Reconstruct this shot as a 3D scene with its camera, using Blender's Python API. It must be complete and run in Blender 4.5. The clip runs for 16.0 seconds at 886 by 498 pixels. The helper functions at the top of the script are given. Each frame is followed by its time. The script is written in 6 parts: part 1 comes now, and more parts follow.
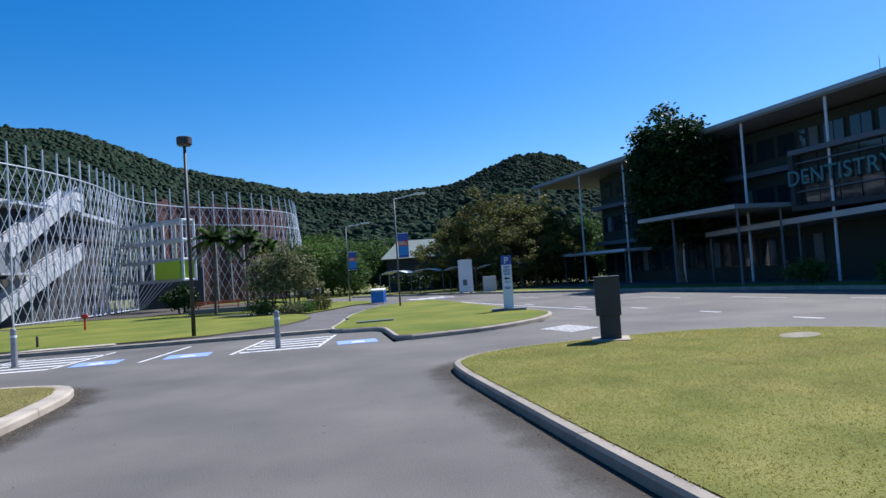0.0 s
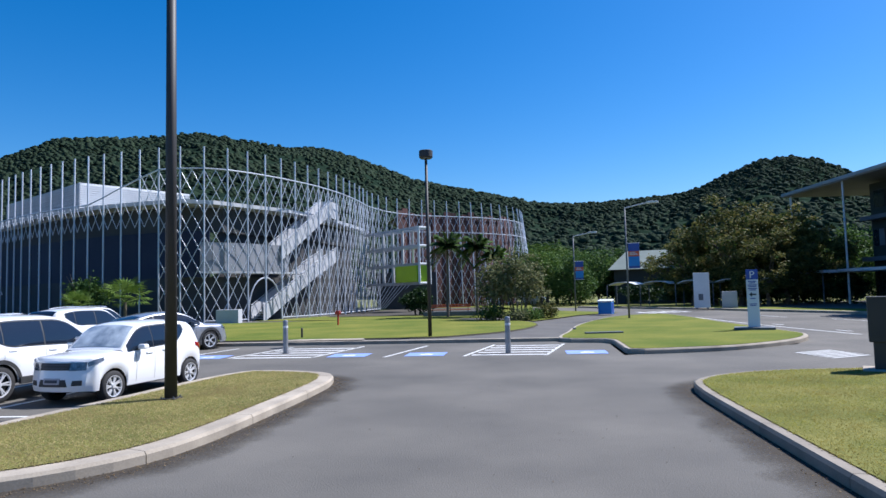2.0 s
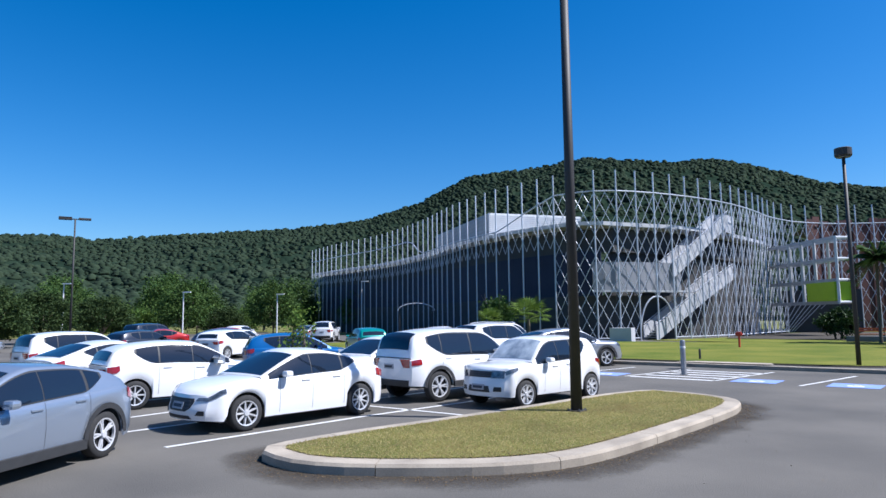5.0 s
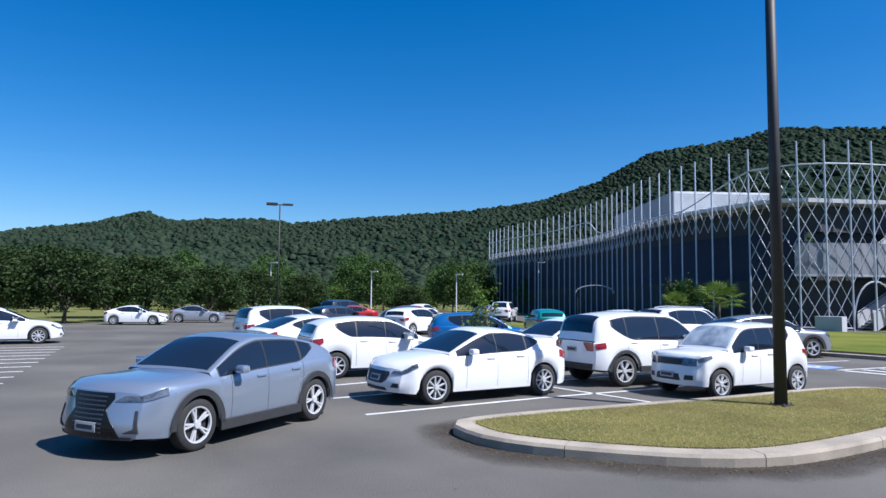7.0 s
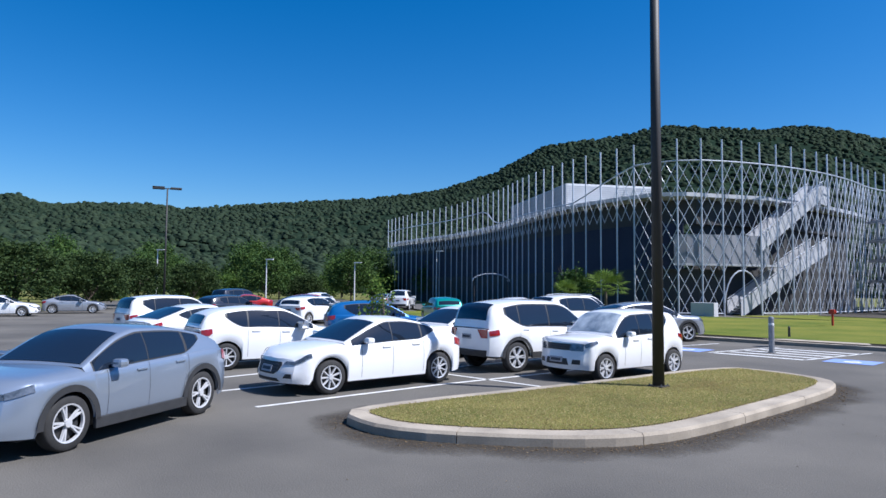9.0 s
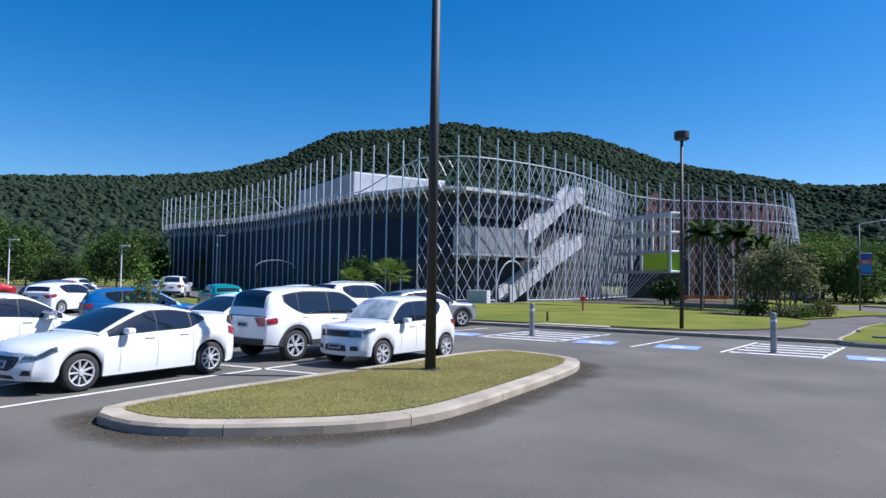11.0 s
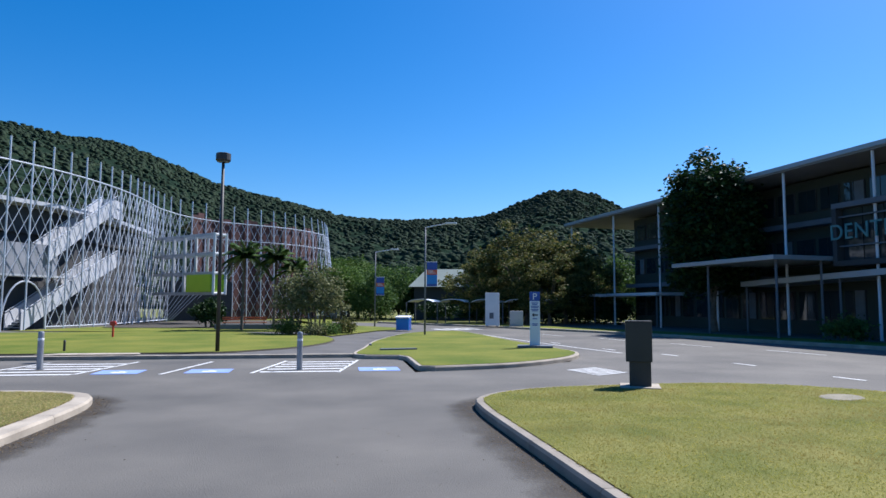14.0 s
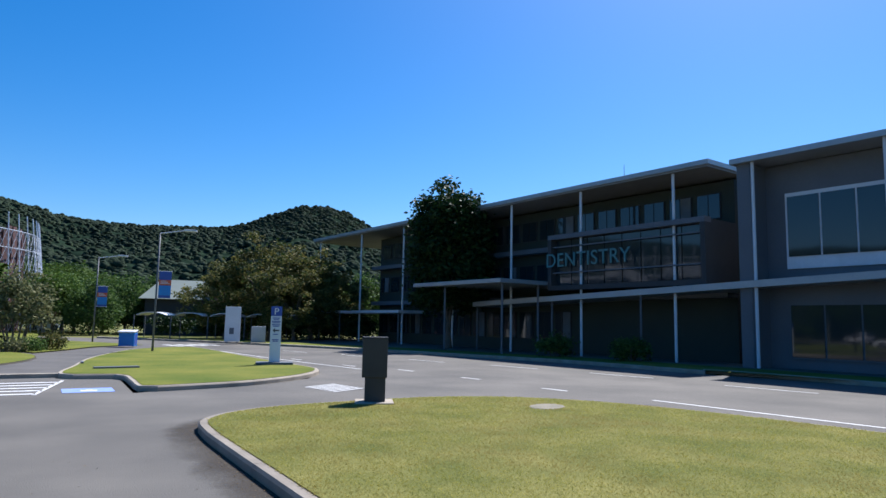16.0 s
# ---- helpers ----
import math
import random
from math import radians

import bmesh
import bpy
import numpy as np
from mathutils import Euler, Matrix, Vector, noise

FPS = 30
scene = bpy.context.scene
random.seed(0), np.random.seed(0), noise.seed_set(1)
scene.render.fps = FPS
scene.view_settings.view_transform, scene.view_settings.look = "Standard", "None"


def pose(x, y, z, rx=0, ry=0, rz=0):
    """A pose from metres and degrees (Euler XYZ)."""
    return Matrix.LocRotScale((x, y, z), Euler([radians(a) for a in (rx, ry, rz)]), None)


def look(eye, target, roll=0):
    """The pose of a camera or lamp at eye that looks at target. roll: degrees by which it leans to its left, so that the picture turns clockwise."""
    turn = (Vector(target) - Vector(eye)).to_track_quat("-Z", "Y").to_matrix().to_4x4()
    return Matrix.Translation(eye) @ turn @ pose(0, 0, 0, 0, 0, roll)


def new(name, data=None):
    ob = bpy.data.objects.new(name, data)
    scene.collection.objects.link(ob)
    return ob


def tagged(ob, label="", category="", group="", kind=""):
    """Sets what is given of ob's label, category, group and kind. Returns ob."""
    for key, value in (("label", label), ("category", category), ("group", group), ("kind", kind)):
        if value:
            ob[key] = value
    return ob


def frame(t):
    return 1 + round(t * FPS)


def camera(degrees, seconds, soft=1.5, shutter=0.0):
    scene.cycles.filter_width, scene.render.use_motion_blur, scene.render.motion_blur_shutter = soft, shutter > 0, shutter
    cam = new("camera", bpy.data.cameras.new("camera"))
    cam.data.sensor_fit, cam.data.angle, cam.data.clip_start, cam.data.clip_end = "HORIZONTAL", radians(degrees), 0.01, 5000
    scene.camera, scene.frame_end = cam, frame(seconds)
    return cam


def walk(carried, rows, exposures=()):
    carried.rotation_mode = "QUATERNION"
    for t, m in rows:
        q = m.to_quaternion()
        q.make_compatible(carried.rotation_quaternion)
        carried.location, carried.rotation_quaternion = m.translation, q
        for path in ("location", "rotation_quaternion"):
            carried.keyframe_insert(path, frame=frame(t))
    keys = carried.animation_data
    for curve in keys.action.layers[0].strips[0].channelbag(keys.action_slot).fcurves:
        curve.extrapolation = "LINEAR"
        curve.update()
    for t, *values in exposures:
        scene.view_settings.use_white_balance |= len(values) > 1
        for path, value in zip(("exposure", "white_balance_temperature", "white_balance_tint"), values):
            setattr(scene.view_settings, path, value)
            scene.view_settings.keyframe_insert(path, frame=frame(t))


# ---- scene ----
# ------------------------------------------------------------------ camera
cam = camera(67.7, 16.0, soft=1.5)
# seconds, x, y, z, yaw, pitch, roll
PATH = [
    (0.0, 0.062, -0.015, 1.949, -11.94, 2.14, 3.72),
    (0.5, 0.012, -0.017, 1.949, -9.32, 1.97, 1.75),
    (1.0, -0.038, -0.020, 1.949, -3.97, 2.53, 1.69),
    (1.5, -0.092, -0.037, 1.946, 2.15, 3.28, 1.42),
    (2.0, -0.136, -0.059, 1.944, 7.28, 3.79, 1.47),
    (2.5, -0.155, -0.090, 1.939, 12.67, 4.84, 1.11),
    (3.0, -0.166, -0.121, 1.930, 18.04, 5.94, 0.92),
    (3.5, -0.183, -0.144, 1.926, 24.05, 6.38, 0.92),
    (4.0, -0.199, -0.160, 1.924, 28.79, 6.52, 0.48),
    (4.5, -0.218, -0.173, 1.933, 34.81, 6.02, 0.27),
    (5.0, -0.237, -0.192, 1.942, 40.08, 6.01, 0.62),
    (7.5, -0.331, -0.351, 1.952, 56.03, 4.14, -0.82),
    (8.0, -0.334, -0.338, 1.953, 53.74, 4.17, -1.17),
    (8.5, -0.333, -0.295, 1.955, 49.77, 3.85, -0.88),
    (11.0, -0.200, -0.165, 1.956, 28.16, 2.57, -0.94),
    (11.5, -0.170, -0.099, 1.969, 18.75, 2.74, -1.53),
    (12.0, -0.142, -0.015, 1.983, 9.70, 3.05, -1.43),
    (12.5, -0.106, 0.078, 1.993, 4.62, 3.61, -0.57),
    (13.0, -0.061, 0.140, 1.996, 0.33, 4.11, -0.54),
    (13.5, 0.004, 0.187, 1.994, -4.10, 4.36, -0.54),
    (14.0, 0.090, 0.231, 1.992, -9.65, 4.81, -0.22),
    (14.5, 0.182, 0.279, 1.990, -15.38, 5.27, -0.84),
    (15.0, 0.258, 0.330, 1.983, -21.64, 5.73, -1.38),
    (15.5, 0.313, 0.384, 1.976, -26.50, 6.08, -1.04),
    (16.0, 0.356, 0.437, 1.973, -31.24, 6.46, -1.11),
]
walk(cam, [(t, pose(x, y, z, 90 + p, r, w)) for t, x, y, z, w, p, r in PATH],
     [(0.0, 0.74, 5800, 14), (3.5, 0.79, 5800, 14), (5.0, 0.78, 5800, 14), (8.5, 0.63, 5800, 14), (11.0, 0.67, 5800, 14), (13.0, 0.74, 5800, 14), (14.5, 0.80, 5850, 14), (16.0, 0.80, 5950, 14)])

# ------------------------------------------------------------------ sky and sun
SUN_AZ, SUN_EL = 61.0, 52.0            # degrees clockwise from +y, and above the horizon
world = bpy.data.worlds.new("sky")
scene.world = world
world.use_nodes = True
wn = world.node_tree.nodes
sky = wn.new("ShaderNodeTexSky")
sky.sky_type = "NISHITA"
sky.sun_disc = False
sky.sun_elevation = radians(SUN_EL)
sky.sun_rotation = radians(SUN_AZ)
sky.air_density, sky.dust_density, sky.ozone_density = 1.0, 0.6, 4.5
wn["Background"].inputs["Strength"].default_value = 0.080
rich = wn.new("ShaderNodeHueSaturation")
rich.inputs["Saturation"].default_value = 1.40
world.node_tree.links.new(sky.outputs[0], rich.inputs["Color"])
world.node_tree.links.new(rich.outputs[0], wn["Background"].inputs[0])
sun = new("sun", bpy.data.lights.new("sun", "SUN"))
sun.data.energy, sun.data.angle, sun.data.color = 5.0, radians(0.55), (1.0, 0.95, 0.87)
sa, se = radians(SUN_AZ), radians(SUN_EL)
sun.matrix_world = look((30 * math.sin(sa) * math.cos(se), 30 * math.cos(sa) * math.cos(se), 30 * math.sin(se)), (0, 0, 0))


# ------------------------------------------------------------------ materials
def surf(name, c1, c2=None, rough=0.8, metal=0.0, scale=3.0, fine=40.0, bump=0.15, depth=0.01, mix=1.0, per_object=0.0, coat=0.0, spec=0.5):
    """A procedural surface: two colours in broad patches, a fine grain, and relief."""
    m = bpy.data.materials.new(name)
    m.use_nodes = True
    n, l = m.node_tree.nodes, m.node_tree.links
    b = n["Principled BSDF"]
    c2 = c2 or tuple(v * 0.75 for v in c1)
    tc = n.new("ShaderNodeTexCoord")
    big, small = n.new("ShaderNodeTexNoise"), n.new("ShaderNodeTexNoise")
    big.inputs["Scale"].default_value, big.inputs["Detail"].default_value = scale, 9.0
    small.inputs["Scale"].default_value, small.inputs["Detail"].default_value = fine, 3.0
    for t in (big, small):
        l.new(tc.outputs["Object"], t.inputs["Vector"])
    add = n.new("ShaderNodeMath")
    add.operation = "MULTIPLY_ADD"
    add.inputs[1].default_value = 0.45
    l.new(small.outputs[0], add.inputs[0])
    l.new(big.outputs[0], add.inputs[2])
    ramp = n.new("ShaderNodeMapRange")
    ramp.inputs["From Min"].default_value, ramp.inputs["From Max"].default_value = 0.45, 1.0
    ramp.inputs["To Max"].default_value = mix
    l.new(add.outputs[0], ramp.inputs["Value"])
    mx = n.new("ShaderNodeMix")
    mx.data_type = "RGBA"
    mx.inputs["A"].default_value, mx.inputs["B"].default_value = (*c1, 1), (*c2, 1)
    l.new(ramp.outputs[0], mx.inputs["Factor"])
    col = mx.outputs["Result"]
    if per_object:
        oi, hv, mr = n.new("ShaderNodeObjectInfo"), n.new("ShaderNodeHueSaturation"), n.new("ShaderNodeMapRange")
        mr.inputs["To Min"].default_value, mr.inputs["To Max"].default_value = 1 - per_object, 1 + per_object
        l.new(oi.outputs["Random"], mr.inputs["Value"])
        l.new(mr.outputs[0], hv.inputs["Value"])
        l.new(col, hv.inputs["Color"])
        col = hv.outputs["Color"]
    l.new(col, b.inputs["Base Color"])
    b.inputs["Roughness"].default_value, b.inputs["Metallic"].default_value = rough, metal
    b.inputs["Coat Weight"].default_value = coat
    b.inputs["Coat Roughness"].default_value = 0.05
    b.inputs["Specular IOR Level"].default_value = spec
    if bump:
        bp = n.new("ShaderNodeBump")
        bp.inputs["Strength"].default_value, bp.inputs["Distance"].default_value = bump, depth
        l.new(small.outputs[0], bp.inputs["Height"])
        l.new(bp.outputs[0], b.inputs["Normal"])
    return m


def leafy(name, c1, c2, rough=0.75, trans=0.3, per_object=0.12, patch=None):
    """Foliage: each leaf or clump its own green, some light passing through."""
    m = bpy.data.materials.new(name)
    m.use_nodes = True
    n, l = m.node_tree.nodes, m.node_tree.links
    b, out = n["Principled BSDF"], n["Material Output"]
    g, mx = n.new("ShaderNodeNewGeometry"), n.new("ShaderNodeMix")
    mx.data_type = "RGBA"
    mx.inputs["A"].default_value, mx.inputs["B"].default_value = (*c1, 1), (*c2, 1)
    l.new(g.outputs["Random Per Island"], mx.inputs["Factor"])
    oi, hv, mr = n.new("ShaderNodeObjectInfo"), n.new("ShaderNodeHueSaturation"), n.new("ShaderNodeMapRange")
    mr.inputs["To Min"].default_value, mr.inputs["To Max"].default_value = 1 - per_object, 1 + per_object
    l.new(oi.outputs["Random"], mr.inputs["Value"])
    l.new(mr.outputs[0], hv.inputs["Value"])
    col = mx.outputs["Result"]
    if patch:
        tc, no, pr, pm = n.new("ShaderNodeTexCoord"), n.new("ShaderNodeTexNoise"), n.new("ShaderNodeMapRange"), n.new("ShaderNodeMix")
        no.inputs["Scale"].default_value, no.inputs["Detail"].default_value, no.inputs["Roughness"].default_value = patch[3], 6.0, 0.65
        pr.inputs["From Min"].default_value, pr.inputs["From Max"].default_value = 0.46, 0.68
        pm.data_type = "RGBA"
        pm.inputs["B"].default_value = (*patch[:3], 1)
        l.new(tc.outputs["Object"], no.inputs["Vector"])
        l.new(no.outputs[0], pr.inputs["Value"])
        l.new(pr.outputs[0], pm.inputs["Factor"])
        l.new(col, pm.inputs["A"])
        col = pm.outputs["Result"]
    l.new(col, hv.inputs["Color"])
    l.new(hv.outputs["Color"], b.inputs["Base Color"])
    b.inputs["Roughness"].default_value = rough
    b.inputs["Specular IOR Level"].default_value = 0.2
    tr, ms = n.new("ShaderNodeBsdfTranslucent"), n.new("ShaderNodeMixShader")
    l.new(hv.outputs["Color"], tr.inputs["Color"])
    ms.inputs[0].default_value = trans
    l.new(b.outputs[0], ms.inputs[1])
    l.new(tr.outputs[0], ms.inputs[2])
    l.new(ms.outputs[0], out.inputs["Surface"])
    return m


def forest(name):
    """Far rainforest on the hills: crowns of many greens, broad bands of lighter and darker growth."""
    m = bpy.data.materials.new(name)
    m.use_nodes = True
    n, l = m.node_tree.nodes, m.node_tree.links
    b = n["Principled BSDF"]
    tc = n.new("ShaderNodeTexCoord")
    vo, no = n.new("ShaderNodeTexVoronoi"), n.new("ShaderNodeTexNoise")
    vo.inputs["Scale"].default_value, no.inputs["Scale"].default_value = 0.095, 0.012
    no.inputs["Detail"].default_value = 6
    l.new(tc.outputs["Object"], vo.inputs["Vector"])
    l.new(tc.outputs["Object"], no.inputs["Vector"])
    sep = n.new("ShaderNodeSeparateColor")
    l.new(vo.outputs["Color"], sep.inputs[0])
    a, c = n.new("ShaderNodeMix"), n.new("ShaderNodeMix")
    for q in (a, c):
        q.data_type = "RGBA"
    # greens leaned towards blue: distance haze is put into the base colour
    a.inputs["A"].default_value, a.inputs["B"].default_value = (0.010, 0.019, 0.013, 1), (0.026, 0.042, 0.026, 1)
    l.new(sep.outputs[0], a.inputs["Factor"])
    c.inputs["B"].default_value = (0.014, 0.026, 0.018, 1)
    l.new(no.outputs[0], c.inputs["Factor"])
    l.new(a.outputs["Result"], c.inputs["A"])
    l.new(c.outputs["Result"], b.inputs["Base Color"])
    b.inputs["Roughness"].default_value = 0.9
    b.inputs["Specular IOR Level"].default_value = 0.0
    bp = n.new("ShaderNodeBump")
    bp.inputs["Strength"].default_value, bp.inputs["Distance"].default_value = 1.0, 4.5
    bp.invert = True
    l.new(vo.outputs["Distance"], bp.inputs["Height"])
    l.new(bp.outputs[0], b.inputs["Normal"])
    return m


def glass(name, col=(0.02, 0.03, 0.035), rough=0.04):
    """Dark tinted glazing: near-black with a clear mirror gloss."""
    m = bpy.data.materials.new(name)
    m.use_nodes = True
    b = m.node_tree.nodes["Principled BSDF"]
    b.inputs["Base Color"].default_value = (*col, 1)
    b.inputs["Roughness"].default_value = rough
    b.inputs["IOR"].default_value = 1.52
    b.inputs["Specular IOR Level"].default_value = 0.6
    return m


ASPHALT = surf("asphalt", (0.056, 0.053, 0.048), (0.142, 0.131, 0.112), 0.9, scale=0.30, fine=48, bump=0.75, depth=0.010)
ASPHALT_DARK = surf("asphalt_path", (0.065, 0.061, 0.056), (0.115, 0.108, 0.098), 0.92, scale=0.6, fine=60, bump=0.4, depth=0.006)
CONCRETE = surf("kerb_concrete", (0.41, 0.355, 0.28), (0.22, 0.19, 0.15), 0.9, scale=1.6, fine=45, bump=0.4, depth=0.004, per_object=0.06)
# kerb concrete darkened: weathering and the shade on its face in one tone
KERB_WORN_SHADE = surf("weathered_shaded_kerb", (0.29, 0.25, 0.20), (0.16, 0.14, 0.11), 0.9, scale=1.6, fine=45, bump=0.4, depth=0.004, per_object=0.08)
CONCRETE_OLD = surf("weathered_concrete", (0.26, 0.23, 0.17), (0.14, 0.13, 0.09), 0.95, scale=2.5, fine=45, bump=0.5, depth=0.005)
TURF = surf("turf", (0.078, 0.100, 0.022), (0.222, 0.205, 0.064), 0.95, scale=0.9, fine=45, bump=0.8, depth=0.03, spec=0.1)
TURF_LUSH = surf("lush_turf", (0.062, 0.100, 0.014), (0.190, 0.185, 0.038), 0.95, scale=0.35, fine=16, bump=0.8, depth=0.03, spec=0.1)
EARTH = surf("far_grass", (0.10, 0.12, 0.03), (0.17, 0.16, 0.06), 0.95, scale=0.05, fine=3, bump=0.3, depth=0.05, spec=0.1)
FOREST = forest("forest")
# lightened and bluish: far haze worked into the crown colour
CANOPY = leafy("rainforest_crowns", (0.029, 0.052, 0.031), (0.052, 0.080, 0.046), 0.95, 0.38)
PAINT_WHITE = surf("road_paint_white", (0.72, 0.72, 0.70), (0.42, 0.42, 0.41), 0.7, scale=3, fine=70, bump=0.1)
PAINT_BLUE = surf("road_paint_blue", (0.16, 0.26, 0.62), (0.24, 0.32, 0.60), 0.7, scale=3, fine=60, bump=0.1)
GALV = surf("galvanised_steel", (0.57, 0.59, 0.64), (0.46, 0.49, 0.54), 0.42, 0.25, scale=1.2, fine=30, bump=0.05, per_object=0.08)
POST_BLACK = surf("dark_painted_steel", (0.024, 0.023, 0.023), (0.040, 0.037, 0.035), 0.6, 0.0, scale=2, fine=40, bump=0.05)
WALL_BLUE = surf("blue_grey_cladding", (0.016, 0.021, 0.046), (0.026, 0.033, 0.062), 0.6, scale=0.5, fine=9, bump=0.05, spec=0.25)
PANEL_GREY = surf("grey_panel", (0.45, 0.46, 0.48), (0.34, 0.35, 0.37), 0.6, scale=0.9, fine=14, bump=0.06, per_object=0.08)
PANEL_MID = surf("mid_grey_panel", (0.27, 0.28, 0.31), (0.20, 0.21, 0.235), 0.6, scale=0.9, fine=14, bump=0.06, per_object=0.10)
PANEL_WHITE = surf("white_sheet", (0.70, 0.71, 0.72), (0.58, 0.59, 0.60), 0.5, scale=0.8, fine=10, bump=0.05)
BROWN = surf("rust_red_panel", (0.098, 0.036, 0.029), (0.062, 0.026, 0.024), 0.75, scale=0.7, fine=12, bump=0.12, per_object=0.25)
LIME = surf("lime_panel", (0.42, 0.60, 0.02), (0.36, 0.53, 0.02), 0.4, scale=1.0, fine=10, bump=0.02)
DARK_GLASS = glass("dark_glazing")
DARK_WALL = surf("dark_wall", (0.035, 0.036, 0.038), (0.05, 0.05, 0.052), 0.8, scale=0.6, fine=12, bump=0.08)
DENT_WALL = surf("olive_render", (0.042, 0.052, 0.038), (0.032, 0.040, 0.033), 0.8, scale=0.5, fine=12, bump=0.08)
DENT_FRAME = surf("mid_grey_cladding", (0.125, 0.135, 0.155), (0.095, 0.105, 0.12), 0.6, scale=0.5, fine=12, bump=0.05)
ROOF_STEEL = surf("roof_sheet", (0.42, 0.43, 0.44), (0.34, 0.35, 0.36), 0.45, 0.4, scale=0.6, fine=12, bump=0.04)
SOFFIT = surf("soffit_board", (0.24, 0.235, 0.22), (0.19, 0.185, 0.175), 0.8, scale=0.8, fine=10, bump=0.05)
TIMBER = surf("timber_orange", (0.42, 0.12, 0.035), (0.30, 0.085, 0.03), 0.6, scale=3, fine=30, bump=0.15)
BARK = surf("bark", (0.16, 0.13, 0.10), (0.08, 0.065, 0.05), 0.95, scale=4, fine=25, bump=0.8, depth=0.02)
LEAF = leafy("broad_leaves", (0.028, 0.068, 0.018), (0.090, 0.150, 0.034))
# dark ground: soil edge of a lawn, and painted shade in the hollow
SOIL_AND_SHADE = surf("soil_and_shade", (0.030, 0.026, 0.020), (0.060, 0.050, 0.036), 0.95, scale=0.6, fine=25, bump=0.8, depth=0.02)


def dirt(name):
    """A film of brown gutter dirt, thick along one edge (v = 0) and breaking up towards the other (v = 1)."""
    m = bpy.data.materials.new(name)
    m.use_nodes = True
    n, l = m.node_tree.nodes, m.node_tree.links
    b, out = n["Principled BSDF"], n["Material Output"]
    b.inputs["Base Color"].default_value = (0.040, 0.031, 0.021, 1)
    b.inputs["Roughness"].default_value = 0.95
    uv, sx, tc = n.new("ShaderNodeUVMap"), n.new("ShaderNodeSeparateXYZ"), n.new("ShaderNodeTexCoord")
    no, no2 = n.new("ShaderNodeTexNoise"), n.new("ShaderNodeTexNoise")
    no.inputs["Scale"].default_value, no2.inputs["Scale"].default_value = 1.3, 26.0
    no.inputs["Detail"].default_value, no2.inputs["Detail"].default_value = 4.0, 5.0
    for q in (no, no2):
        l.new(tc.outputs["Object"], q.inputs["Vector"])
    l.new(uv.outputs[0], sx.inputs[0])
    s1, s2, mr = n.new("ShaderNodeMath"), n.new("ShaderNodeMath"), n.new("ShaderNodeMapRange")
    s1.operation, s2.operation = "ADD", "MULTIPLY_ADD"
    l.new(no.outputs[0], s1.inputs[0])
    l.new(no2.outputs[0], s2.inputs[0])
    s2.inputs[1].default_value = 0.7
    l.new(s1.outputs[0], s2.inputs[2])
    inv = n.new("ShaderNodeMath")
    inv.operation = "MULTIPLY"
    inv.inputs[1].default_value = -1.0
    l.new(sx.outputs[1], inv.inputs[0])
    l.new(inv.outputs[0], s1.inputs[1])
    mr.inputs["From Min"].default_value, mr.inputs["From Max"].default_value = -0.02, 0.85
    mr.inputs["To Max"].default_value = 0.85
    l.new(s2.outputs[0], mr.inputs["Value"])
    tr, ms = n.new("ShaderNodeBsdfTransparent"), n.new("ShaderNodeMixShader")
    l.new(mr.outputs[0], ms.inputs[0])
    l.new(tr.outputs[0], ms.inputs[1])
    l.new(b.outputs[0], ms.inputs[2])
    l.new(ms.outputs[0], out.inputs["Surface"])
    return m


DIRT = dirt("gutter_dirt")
# dark leaves: own tone of the upright tree, painted shade on low plants
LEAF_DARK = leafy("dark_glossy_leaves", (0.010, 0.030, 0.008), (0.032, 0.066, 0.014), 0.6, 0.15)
LEAF_BRIGHT = leafy("bright_leaves", (0.05, 0.105, 0.015), (0.13, 0.19, 0.035))
LEAF_PARK = leafy("park_leaves", (0.030, 0.075, 0.014), (0.105, 0.165, 0.032))
LEAF_LOT = leafy("car_park_leaves", (0.016, 0.038, 0.012), (0.058, 0.090, 0.026))
LEAF_OLIVE = leafy("olive_leaves", (0.065, 0.092, 0.035), (0.25, 0.25, 0.12))
LEAF_MANGO = leafy("rust_tipped_leaves", (0.026, 0.062, 0.014), (0.20, 0.175, 0.054), 0.7, 0.32)


# ------------------------------------------------------------------ mesh helpers
def link(name, bm, mat, parent=None, smooth=False):
    me = bpy.data.meshes.new(name)
    bm.to_mesh(me)
    bm.free()
    if smooth:
        for p in me.polygons:
            p.use_smooth = True
    for m in (mat if isinstance(mat, (list, tuple)) else [mat]):
        me.materials.append(m)
    ob = new(name, me)
    ob.parent = parent
    return ob


def part(name, bm, mat, parent, label="", smooth=False):
    ob = link(name, bm, mat, parent, smooth)
    return tagged(ob, label) if label else ob


def thing(name, label, category, m=None, group="", kind=""):
    ob = new(name)
    ob.empty_display_size = 0.2
    if m is not None:
        ob.matrix_basis = m
    return tagged(ob, label, category, group, kind)


def raw(name, verts, faces, mat, parent=None, smooth=False):
    me = bpy.data.meshes.new(name)
    me.from_pydata(verts, [], faces)
    me.update()
    if smooth:
        me.polygons.foreach_set("use_smooth", [True] * len(me.polygons))
    me.materials.append(mat)
    ob = new(name, me)
    ob.parent = parent
    return ob


def share(name, me, parent, m):
    ob = new(name, me)
    ob.parent = parent
    ob.matrix_basis = m
    return ob


